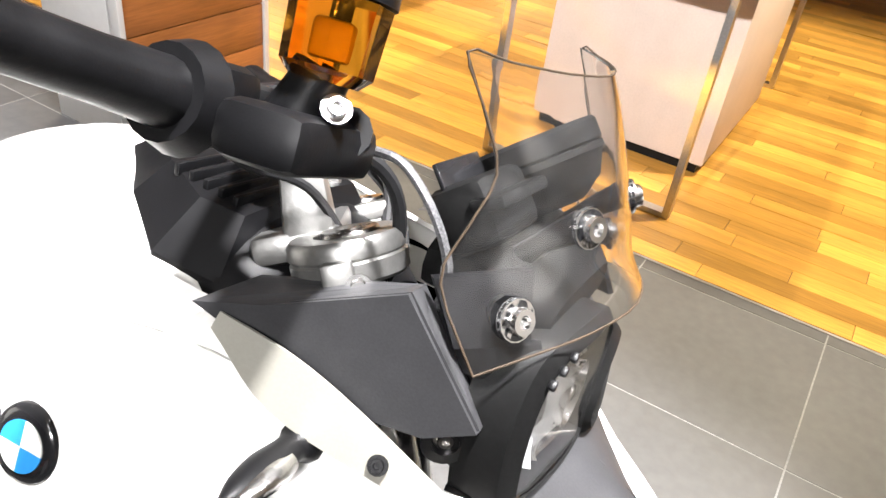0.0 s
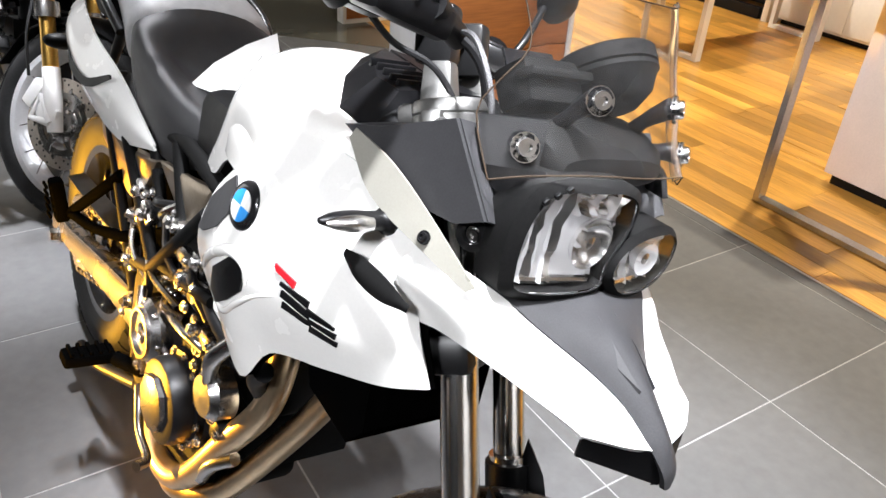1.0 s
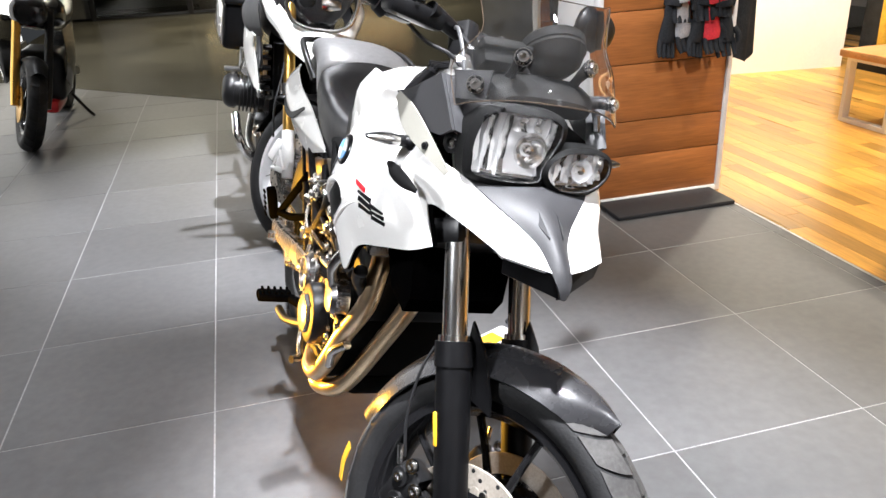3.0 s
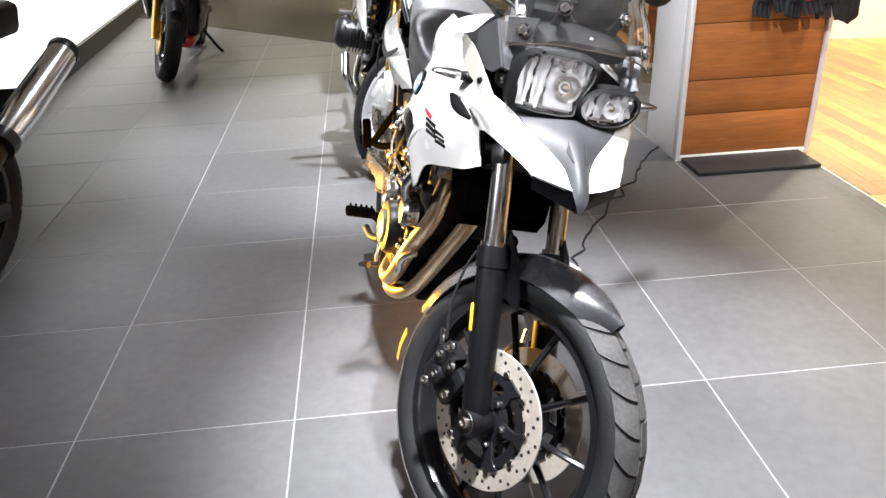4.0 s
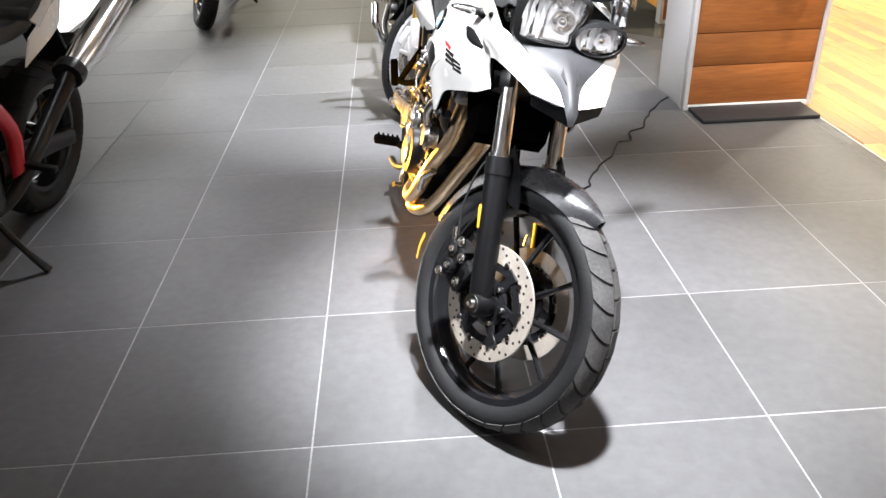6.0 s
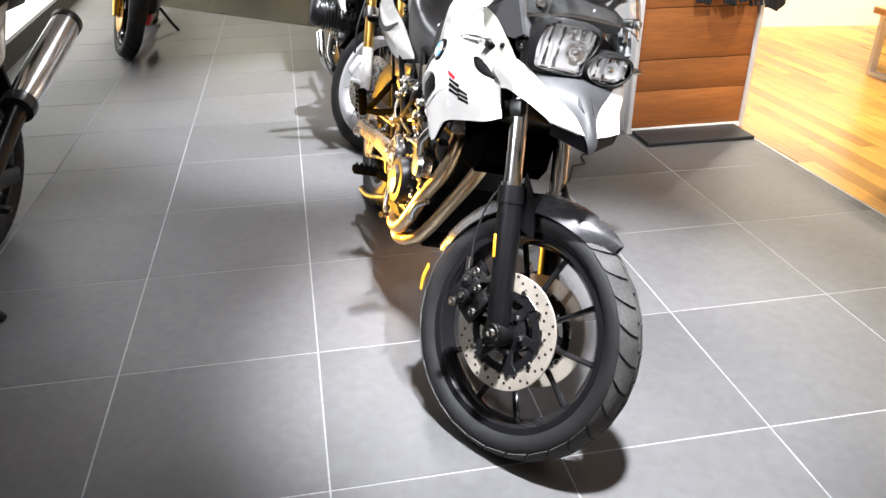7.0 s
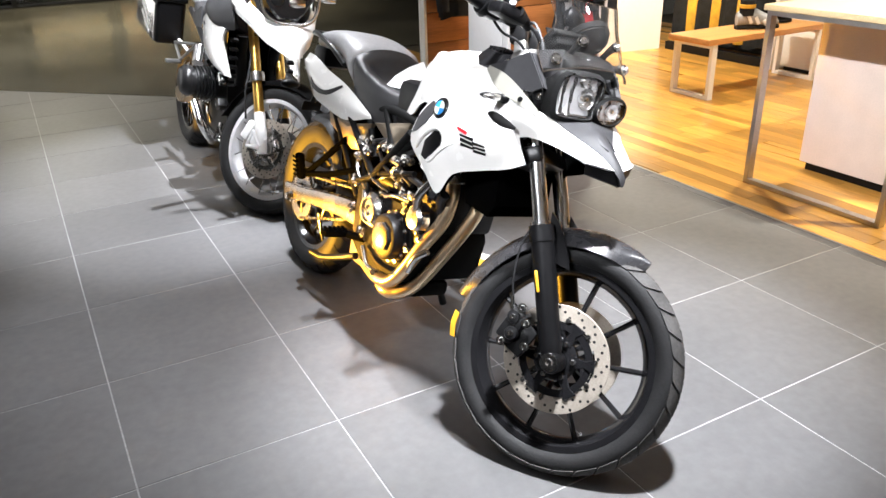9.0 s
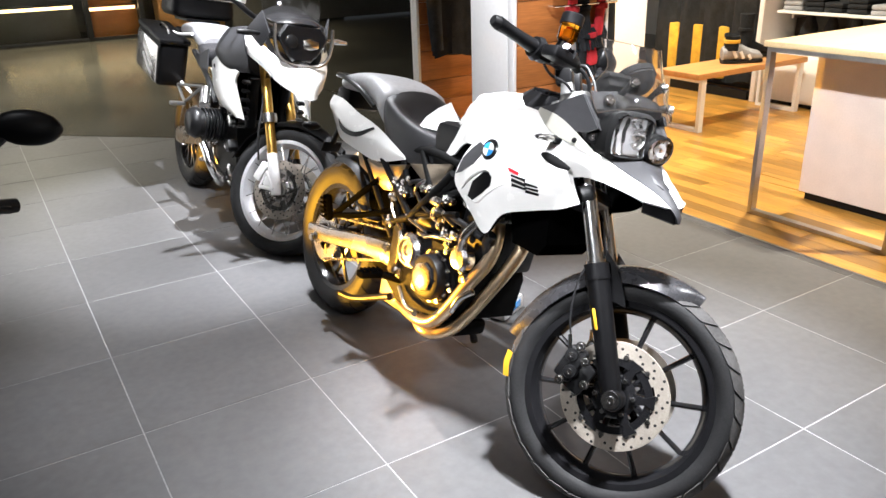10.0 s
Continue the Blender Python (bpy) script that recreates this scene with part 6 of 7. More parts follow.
part("side_trim", patch([[(0.34, -0.125, 0.915), (0.50, -0.150, 0.900), (0.68, -0.155, 0.945)], [(0.40, -0.135, 0.850), (0.54, -0.158, 0.835), (0.70, -0.162, 0.830)]], 3, 3, 0.008), GREY_PLASTIC, b2, "grey side trim under the seat")
# nose: lamp, white beak, screen
BASE[0] = Matrix.Translation((0, 0.040, 0))
for s in (-1, 1):
    part("cowl_side", patch([[(1.20, s * 0.215, 1.085), (1.30, s * 0.200, 1.082), (1.40, s * 0.165, 1.045), (1.48, s * 0.125, 0.998), (1.55, s * 0.062, 0.952)], [(1.24, s * 0.232, 1.040), (1.34, s * 0.220, 1.030), (1.44, s * 0.180, 0.985), (1.53, s * 0.135, 0.935), (1.60, s * 0.062, 0.905)], [(1.30, s * 0.205, 0.998), (1.38, s * 0.200, 0.975), (1.47, s * 0.160, 0.930), (1.56, s * 0.112, 0.870), (1.64, s * 0.040, 0.822)]], 4, 4, 0.006), WHITE_PAINT, b2, "white flank of the beak")
    part("nose_wing", slab([(1.30, s * 0.20, 1.10), (1.42, s * 0.17, 1.20), (1.47, s * 0.145, 1.10), (1.42, s * 0.165, 1.03)], (0, s * 0.010, 0), 0.006), GREY_PLASTIC, b2, "grey plate beside the lamp")
    part("turn_signal", tube([(1.40, s * 0.17, 1.09), (1.41, s * 0.22, 1.09), (1.41, s * 0.29, 1.088)], [0.008, 0.012, 0.016, 0.010], 10, 3), CHROME if s > 0 else BLACK_PLASTIC, b2)
part("beak", patch([[(1.50, -0.064, 0.958), (1.53, -0.03, 0.962), (1.54, 0, 0.964), (1.53, 0.03, 0.962), (1.50, 0.064, 0.958)], [(1.55, -0.064, 0.950), (1.575, -0.03, 0.945), (1.58, 0, 0.945), (1.575, 0.03, 0.945), (1.55, 0.064, 0.950)], [(1.60, -0.064, 0.904), (1.625, -0.03, 0.898), (1.63, 0, 0.896), (1.625, 0.03, 0.898), (1.60, 0.064, 0.904)], [(1.64, -0.042, 0.820), (1.66, -0.02, 0.815), (1.665, 0, 0.812), (1.66, 0.02, 0.815), (1.64, 0.042, 0.820)]], 3, 4, 0.006), WHITE_PAINT, b2, "broad white beak")
hl = part("headlamp", loft([[(x, y0 * k, z0 * k + 1.075) for y0, z0 in ((-0.085, -0.060), (-0.135, 0.020), (-0.095, 0.080), (0.095, 0.080), (0.135, 0.020), (0.085, -0.060), (0.05, -0.095), (-0.05, -0.095))] for x, k in ((1.36, 0.9), (1.520, 1.0), (1.532, 0.9))], 1), BLACK_GLOSS, b2, "black angular headlamp")
part("lens", slab([(1.532, 0.000, 1.045), (1.532, 0.000, 1.085), (1.532, 0.030, 1.093), (1.532, 0.080, 1.080), (1.532, 0.080, 1.050), (1.532, 0.040, 1.040)], (0.006, 0, 0.001), 0.005), CHROME, hl, "bright lamp insert")
part("lens", lathe([(0.0, 0.010), (0.020, 0.009), (0.030, 0.005), (0.034, 0.0)], (1.532, -0.060, 1.075), (1, 0, 0.1), 18), BLACK_METAL, hl, "dark round lamp")
part("lamp_frame", tube([(1.530, 0.150, 1.15), (1.540, 0.148, 1.07), (1.550, 0.125, 1.000), (1.560, 0.072, 0.968), (1.565, 0.0, 0.962), (1.560, -0.072, 0.968), (1.550, -0.125, 1.000), (1.540, -0.148, 1.07), (1.530, -0.150, 1.15)], 0.009, 8, 4), ALLOY, hl, "bright lamp frame")
part("nose_cover", patch([[(1.28, -0.15, 1.17), (1.31, -0.08, 1.22), (1.32, 0, 1.23), (1.31, 0.08, 1.22), (1.28, 0.15, 1.17)], [(1.42, -0.14, 1.16), (1.47, -0.07, 1.18), (1.48, 0, 1.185), (1.47, 0.07, 1.18), (1.42, 0.14, 1.16)], [(1.49, -0.12, 1.145), (1.525, -0.06, 1.155), (1.535, 0, 1.158), (1.525, 0.06, 1.155), (1.49, 0.12, 1.145)]], 3, 3, 0.005), BLACK_GLOSS, b2)
sc2 = part("windscreen", patch([[(1.46 - abs(y) * 0.5, y, 1.165) for y in (-0.14, -0.07, 0, 0.07, 0.14)], [(1.42 - abs(y) * 0.6, y, 1.27) for y in (-0.16, -0.08, 0, 0.08, 0.16)], [(1.32 - abs(y) * 0.6, y, 1.42) for y in (-0.13, -0.07, 0, 0.07, 0.13)]], 4, 5, 0.004), WINDOW, b2, "tall tinted windscreen")
sc2.visible_shadow = False
BASE[0] = Matrix()
part("handlebar", moved(tube([(0.95, -0.42, 1.19), (1.03, -0.25, 1.19), (1.08, -0.1, 1.15), (1.08, 0.1, 1.15), (1.03, 0.25, 1.19), (0.95, 0.42, 1.19)], 0.014, 10, 4), S2), BLACK_METAL, b2)
for s in (-1, 1):
    part("hand_guard", moved(patch([[(1.10, s * 0.22, 1.25), (1.13, s * 0.32, 1.26), (1.02, s * 0.43, 1.24)], [(1.11, s * 0.22, 1.18), (1.14, s * 0.32, 1.17), (1.03, s * 0.43, 1.18)]], 4, 3, 0.005), S2), SATINWHITE if s < 0 else BLACK_PLASTIC, b2, "pale hand guard" if s < 0 else "")
part("tail_unit", box((-0.22, 0, 0.98), (0.16, 0.2, 0.06), 0.02), BLACK_PLASTIC, b2)
part("case_rack", box((-0.26, 0.04, 1.065), (0.30, 0.22, 0.02), 0.006), BLACK_PLASTIC, b2)
part("side_stand", tube([(0.62, 0.16, 0.25), (0.60, 0.23, 0.12), (0.585, 0.262, 0.062)], 0.014, 10, 3), BLACK_METAL, b2)


def side_case(name_label, s):
    c = thing("side_case", T2 @ pose(-0.04, s * 0.235, 0.835, 0, 12, s * -4), name_label, "luggage case", "aluminium side cases")
    part("body", box((0, 0, 0), (0.44, 0.18, 0.27), 0.025, None, 1.0, 3), BLACK_PLASTIC, c)
    part("side_plate", box((0, s * 0.092, -0.005), (0.40, 0.014, 0.235), 0.012), ALLOY, c, "ribbed aluminium face")
    for k in range(3):
        part("rib", box((0.03, s * 0.100, -0.05 + 0.055 * k), (0.20, 0.008, 0.020), 0.003, (0, 24, 0)), SATINWHITE, c)
    part("lid", box((0, 0, 0.145), (0.45, 0.195, 0.035), 0.014), BLACK_PLASTIC, c)
    part("handle", tube([(-0.09, 0, 0.160), (-0.06, 0, 0.186), (0.06, 0, 0.186), (0.09, 0, 0.160)], 0.008, 8, 3), ALLOY, c)


side_case("black luggage case with a ribbed aluminium face on the tourer", -1)
side_case("black luggage case with a ribbed aluminium face on the tourer", 1)
top = thing("top_case", T2 @ Matrix.Translation((-0.26, 0.04, 1.20)), "black top case on the tourer's rack", "luggage case")
part("body", box((0, 0, 0), (0.34, 0.42, 0.24), 0.05, None, 0.9, 3), BLACK_PLASTIC, top)
part("lid_seam", box((0, 0, 0.01), (0.346, 0.426, 0.012), 0.004), ALLOY, top)

# dark roadster farther back, front wheel turned to the camera
T3 = pose(-1.30, 5.70, 0, 0, 0, -88) @ pose(0, 0, 0, -10, 0, 0)
b3 = stand_bike("black roadster motorcycle with gold front brake parts, standing far back", T3)
S3 = Matrix.Translation((1.40, 0, 0.3)) @ Matrix.Rotation(radians(18), 4, RAKE) @ Matrix.Translation((-1.40, 0, -0.3))
w = wheel(b3, "front_wheel", (1.45, 0, 0.31), 0.31, 0.125, 0.215, 10, BLACK_GLOSS, S3, None, 26)
part("wheel_hub", moved(lathe([(0.03, 0.0), (0.115, 0.0), (0.125, 0.006), (0.125, 0.012), (0.03, 0.014)], (1.45, -0.062, 0.31), (0, -1, 0), 36, True), S3), GOLD, w, "gold brake disc carrier")
w = wheel(b3, "rear_wheel", (0, 0, 0.32), 0.32, 0.18, 0.215, 10, BLACK_GLOSS, Matrix(), None, 26)
for s in (-1, 1):
    part("fork_leg", moved(tube([(1.46, s * 0.10, 0.30), (1.40, s * 0.10, 0.45), (1.20, s * 0.10, 0.92)], [0.024, 0.03, 0.028], 14, 3), S3), GOLD if s < 0 else BLACK_METAL, b3)
    part("fairing_side", patch([[(0.70, s * 0.18, 0.80), (0.95, s * 0.23, 0.84), (1.22, s * 0.20, 0.80)], [(0.74, s * 0.20, 0.60), (0.98, s * 0.25, 0.60), (1.20, s * 0.22, 0.62)], [(0.80, s * 0.18, 0.40), (0.98, s * 0.22, 0.36), (1.12, s * 0.20, 0.44)]], 4, 4, 0.006), BLACK_GLOSS, b3)
part("front_mudguard", moved(patch([[Vector((1.45 + r * math.cos(radians(a)), h * f, 0.31 + (r - 0.04 * abs(f) ** 2) * math.sin(radians(a)))) for f in (-1, -0.5, 0, 0.5, 1)] for a, h, r in ((160, 0.065, 0.325), (120, 0.075, 0.33), (80, 0.07, 0.335), (50, 0.05, 0.34))], 3, 4, 0.004), S3), BLACK_PLASTIC, b3)
part("engine_case", box((0.72, 0, 0.42), (0.46, 0.34, 0.36), 0.06, None, 0.9, 3), BLACK_METAL, b3)
part("tank", loft([oval(x, 0, z, w0, h, 16, 2.8) for x, z, w0, h in ((0.52, 0.80, 0.16, 0.12), (0.70, 0.85, 0.32, 0.24), (0.92, 0.87, 0.34, 0.24), (1.10, 0.86, 0.22, 0.16))], 3), BLACK_GLOSS, b3)
part("seat", loft([oval(x, 0, z, w0, h, 16, 3) for x, z, w0, h in ((-0.25, 0.95, 0.14, 0.06), (0.0, 0.90, 0.24, 0.10), (0.25, 0.80, 0.28, 0.10), (0.52, 0.80, 0.20, 0.09))], 3), VINYL, b3)
part("headlamp", loft([oval(x, 0, 0.90, w0, h, 16, 2.6) for x, w0, h in ((1.14, 0.22, 0.18), (1.24, 0.24, 0.20), (1.29, 0.20, 0.16), (1.30, 0.10, 0.08))], 2), BLACK_GLOSS, b3)
part("handlebar", moved(tube([(0.92, -0.38, 1.04), (1.05, -0.15, 1.03), (1.05, 0.15, 1.03), (0.92, 0.38, 1.04)], 0.014, 10, 4), S3), BLACK_METAL, b3)
part("swingarm", loft([oval(x, 0.12, z, 0.05, h, 12, 3.5) for x, z, h in ((0.52, 0.40, 0.10), (0.2, 0.36, 0.08), (-0.05, 0.32, 0.07))], 3), BLACK_METAL, b3)
part("side_stand", tube([(0.62, 0.16, 0.25), (0.56, 0.26, 0.12), (0.53, 0.31, 0.066)], 0.013, 10, 3), BLACK_METAL, b3)
part("lower_panel", box((0.80, 0, 0.21), (0.42, 0.26, 0.10), 0.04), RED, b3)

# roadster with red frame and steel silencer beside the walk, nose toward the camera
T4 = pose(-1.30, 1.00, 0, 0, 0, -95) @ pose(0, 0, 0, -11, 0, 0)
b4 = stand_bike("white and black sports motorcycle with red frame and steel silencer", T4)
w = wheel(b4, "rear_wheel", (0, 0, 0.318), 0.318, 0.18, 0.215, 10, BLACK_GLOSS, Matrix(), None, 26)
w = wheel(b4, "front_wheel", (1.40, 0, 0.30), 0.30, 0.12, 0.215, 10, BLACK_GLOSS, Matrix(), None, 26)
part("silencer", tube([(0.09, 0.222, 0.662), (-0.10, 0.224, 0.732), (-0.40, 0.225, 0.845)], [0.050, 0.057, 0.057, 0.055], 22, 4), CHROME, b4, "polished steel silencer")
part("silencer_tip", lathe([(0.030, 0.0), (0.058, 0.0), (0.060, 0.03), (0.050, 0.045), (0.030, 0.045)], (-0.395, 0.225, 0.843), (-0.935, 0, 0.352), 22, True), BLACK_METAL, b4)
part("silencer_collar", lathe([(0.030, -0.03), (0.056, -0.028), (0.060, 0.0), (0.058, 0.02), (0.030, 0.022)], (0.10, 0.221, 0.658), (-0.935, 0, 0.352), 22, True), BLACK_METAL, b4)
part("link_pipe", tube([(0.62, 0.10, 0.24), (0.48, 0.16, 0.30), (0.30, 0.19, 0.46), (0.10, 0.221, 0.655)], [0.026, 0.026, 0.030, 0.034], 14, 4), BLACK_METAL, b4)
part("tail_box", box((-0.16, 0.02, 0.98), (0.34, 0.20, 0.12), 0.03), BLACK_PLASTIC, b4, "black tail bag")
part("tail_cowl", patch([[(-0.28, y, 0.98 - 0.6 * y * y) for y in (-0.07, 0, 0.07)], [(-0.05, y, 0.98 - 1.6 * y * y) for y in (-0.14, 0, 0.14)], [(0.20, y, 0.90 - 2.0 * y * y) for y in (-0.17, 0, 0.17)]], 4, 5, 0.006), WHITE_PAINT, b4, "white tail cowl")
for s in (-1, 1):
    part("tail_side", patch([[(-0.22, s * 0.07, 0.95), (0.0, s * 0.15, 0.92), (0.28, s * 0.17, 0.82)], [(-0.10, s * 0.10, 0.84), (0.05, s * 0.16, 0.80), (0.30, s * 0.16, 0.72)]], 4, 4, 0.005), WHITE_PAINT, b4)
    part("frame_beam", tube([(0.42, s * 0.15, 0.36), (0.46, s * 0.165, 0.55), (0.70, s * 0.17, 0.76), (1.05, s * 0.10, 0.88)], [0.03, 0.028, 0.03, 0.03], 12, 4), RED, b4, "red painted frame beam")
    part("fork_leg", tube([(1.40, s * 0.10, 0.30), (1.12, s * 0.10, 0.95)], 0.028, 14, 1, True), GOLD, b4)
    part("fairing_side", patch([[(0.80, s * 0.19, 0.84), (1.0, s * 0.22, 0.84), (1.24, s * 0.16, 0.86)], [(0.82, s * 0.21, 0.62), (1.02, s * 0.24, 0.60), (1.22, s * 0.18, 0.66)], [(0.86, s * 0.18, 0.40), (1.0, s * 0.21, 0.38), (1.10, s * 0.19, 0.46)]], 4, 4, 0.006), WHITE_PAINT, b4)
part("seat", loft([oval(x, 0, z, w0, h, 16, 3) for x, z, w0, h in ((-0.24, 0.99, 0.14, 0.05), (0.0, 0.96, 0.24, 0.09), (0.22, 0.85, 0.28, 0.10), (0.50, 0.84, 0.20, 0.10))], 3), VINYL, b4)
part("tank", loft([oval(x, 0, z, w0, h, 16, 2.8) for x, z, w0, h in ((0.50, 0.84, 0.18, 0.12), (0.68, 0.89, 0.32, 0.22), (0.90, 0.92, 0.34, 0.22), (1.08, 0.90, 0.22, 0.14))], 3), BLACK_GLOSS, b4)
part("engine_case", box((0.72, 0, 0.42), (0.42, 0.36, 0.34), 0.06, None, 0.9, 3), BLACK_METAL, b4)
part("swingarm", loft([oval(x, 0.125, z, 0.05, h, 12, 3.5) for x, z, h in ((0.50, 0.40, 0.11), (0.2, 0.37, 0.09), (-0.06, 0.318, 0.07))], 3), BLACK_METAL, b4)
part("mud_flap", box((-0.18, 0, 0.66), (0.02, 0.16, 0.30), 0.008, (0, 35, 0)), BLACK_PLASTIC, b4)
BASE[0] = pose(-0.2, 0, 0.0)
part("handlebar", tube([(0.86, -0.36, 1.02), (1.0, -0.18, 1.03), (1.02, 0, 1.03), (1.0, 0.18, 1.03), (0.86, 0.36, 1.02)], 0.014, 10, 4), BLACK_METAL, b4)
for s in (-1, 1):
    part("mirror", ball((0.98, s * 0.40, 1.235), 0.055, (0.45, 1.3, 0.75), 18), BLACK_PLASTIC, b4, "black rear-view mirror")
    part("mirror_stalk", tube([(0.96, s * 0.22, 1.04), (0.99, s * 0.30, 1.15), (0.98, s * 0.37, 1.225)], 0.008, 8, 4), BLACK_METAL, b4)
    part("lever", tube([(1.02, s * 0.20, 1.05), (1.00, s * 0.28, 1.045), (0.95, s * 0.36, 1.035)], [0.010, 0.007, 0.010], 8, 4), BLACK_METAL, b4)
    part("grip", tube([(0.94, s * 0.26, 1.028), (0.86, s * 0.37, 1.02)], 0.018, 12, 1, True), RUBBER, b4)
BASE[0] = Matrix()
part("headlamp", loft([oval(x, 0, 0.92, w0, h, 16, 2.6) for x, w0, h in ((1.10, 0.20, 0.18), (1.22, 0.24, 0.20), (1.28, 0.18, 0.14), (1.29, 0.08, 0.06))], 2), BLACK_GLOSS, b4)
part("side_stand", tube([(0.60, 0.15, 0.26), (0.585, 0.24, 0.14), (0.575, 0.31, 0.066)], [0.013, 0.012, 0.016], 10, 3), BLACK_METAL, b4)
part("footrest", box((0.42, 0.24, 0.40), (0.03, 0.11, 0.022), 0.006), BLACK_PLASTIC, b4)

# ---- shop furniture ----
table = thing("counter_table", pose(2.78, 0.03, 0), "light-topped counter table on a brushed steel loop frame", "table")
part("tabletop", box((0.90, 0.40, 0.935), (1.86, 0.84, 0.030), 0.004), MAPLE, table, "pale wooden tabletop")
for x in (0.0, 1.78):
    part("leg_frame", ring_frame([(x - 0.02, 0.0, 0.002), (x - 0.02, 0.80, 0.002), (x - 0.02, 0.80, 0.918), (x - 0.02, 0.0, 0.918)], [(x - 0.02, 0.025, 0.022), (x - 0.02, 0.775, 0.022), (x - 0.02, 0.775, 0.896), (x - 0.02, 0.025, 0.896)], (0.045, 0, 0)), STEEL, table, "brushed steel loop leg", 30)
cab = thing("cabinet", pose(3.19, 0.04, 0), "beige laminate cabinet standing under the counter table", "cabinet")
part("body", box((0.5, 0.385, 0.47), (1.0, 0.77, 0.84), 0.004), BEIGE, cab)
part("plinth", box((0.5, 0.385, 0.025), (0.94, 0.72, 0.05), 0.002), BLACK_PLASTIC, cab)
folder = thing("folder", pose(3.55, 0.42, 0.951, 0, 0, 12), "dark red flat folder lying on the counter table", "folder")
part("cover", box((0, 0, 0.006), (0.30, 0.22, 0.012), 0.002), CLOTH_RED, folder)

bench = thing("bench", pose(3.98, 2.24, 0), "low wooden bench on white steel loop legs", "bench", "benches")
part("seat", box((0.62, 0.20, 0.445), (1.36, 0.42, 0.045), 0.005), BENCHWOOD, bench, "oiled wooden bench seat")
for x in (0.0, 1.22):
    part("leg_frame", ring_frame([(x, 0.0, 0.002), (x, 0.40, 0.002), (x, 0.40, 0.42), (x, 0.0, 0.42)], [(x, 0.032, 0.03), (x, 0.368, 0.03), (x, 0.368, 0.392), (x, 0.032, 0.392)], (0.05, 0, 0)), SATINWHITE, bench, "white steel loop leg", 30)


def boot(x, y, turn, mats, tall):
    b = thing("boot", pose(x, y, 0.468, 0, 0, turn) @ Matrix.Scale(1.16, 4), "black, yellow and white motorcycle boot on the bench" if tall < 0.2 else "tall black motorcycle boot on the bench", "boot", "boots on the bench")
    part("sole", loft([oval(d, 0, 0.012, w0, 0.024, 12, 3) for d, w0 in ((-0.12, 0.05), (-0.08, 0.075), (0.02, 0.07), (0.10, 0.095), (0.16, 0.07), (0.18, 0.03))], 2), RUBBER, b)
    part("upper", loft([oval(d, 0, z, w0, h, 12, 2.4) for d, z, w0, h in ((-0.12, 0.06, 0.05, 0.07), (-0.07, 0.075, 0.075, 0.10), (0.0, 0.075, 0.075, 0.10), (0.08, 0.055, 0.085, 0.065), (0.15, 0.045, 0.065, 0.045), (0.175, 0.04, 0.03, 0.025))], 3), mats[0], b)
    part("shaft", moved(lathe([(0.050, 0.0), (0.046, tall * 0.4), (0.052, tall), (0.046, tall + 0.004), (0.040, tall - 0.02)], (0, 0, 0), (0, 0, 1), 18), pose(-0.055, 0, 0.09)), mats[1], b)
    part("strap", lathe([(0.051, 0.0), (0.0545, 0.004), (0.0545, 0.022), (0.050, 0.026)], (-0.055, 0, 0.10 + tall * 0.4), (0, 0, 1), 18, True), mats[2], b)
    if tall < 0.2:
        for side in (-1, 1):
            for k in range(3):
                part("side_stripe", box((-0.045 + 0.055 * k, side * (0.036 + 0.003 * k), 0.072 - 0.014 * k), (0.022, 0.012, 0.072 - 0.016 * k), 0.003, (0, -28, 0)), SATINWHITE, b, "white side stripe")
    return b


boot(4.59, 2.41, -26, (CLOTH_GREY, CLOTH, CLOTH_YELLOW), 0.10)
boot(4.69, 2.50, -24, (CLOTH_GREY, CLOTH, CLOTH_YELLOW), 0.10)
boot(4.93, 2.55, -22, (CLOTH, CLOTH, CLOTH), 0.22)


# clothes
def hanging(name, label, category, m, w, h, mat_, folds=7, depth=0.12, sleeves=False, flare=1.1, seed=1, group=""):
    """A hanging garment: a pleated closed shell, wider below."""
    root = thing(name, m, label, category, group)
    r = random.Random(seed)
    ph, rows = r.random() * 6, []
    for k in range(9):
        f = k / 8
        ww, dd = w * (0.55 + 0.45 * min(f * 3, 1)) * (1 + (flare - 1) * f), depth * (0.5 + 0.5 * min(f * 2.5, 1))
        ring = []
        for q in range(28):
            a = 2 * math.pi * q / 28
            k2 = 1 + 0.16 * f * math.sin(folds * a + ph + f)
            ring.append((ww / 2 * math.cos(a) * k2, dd / 2 * math.sin(a) * k2, -h * f + 0.02 * math.sin(3 * a + ph) * f))
        rows.append(ring)
    part("body", loft(rows, 2), mat_, root)
    if sleeves:
        for s in (-1, 1):
            part("sleeve", tube([(s * w * 0.30, 0, -0.05), (s * w * 0.52, -0.01, -0.22), (s * w * 0.58, -0.03, -h * 0.62), (s * w * 0.56, -0.05, -h * 0.95)], [0.055, 0.07, 0.06, 0.05], 12, 4), mat_, root)
    part("hook", tube([(0, 0, -0.01), (0, 0, 0.05), (0.02, 0, 0.075), (0, 0, 0.09)], 0.003, 6, 4), CHROME, root)
    return root


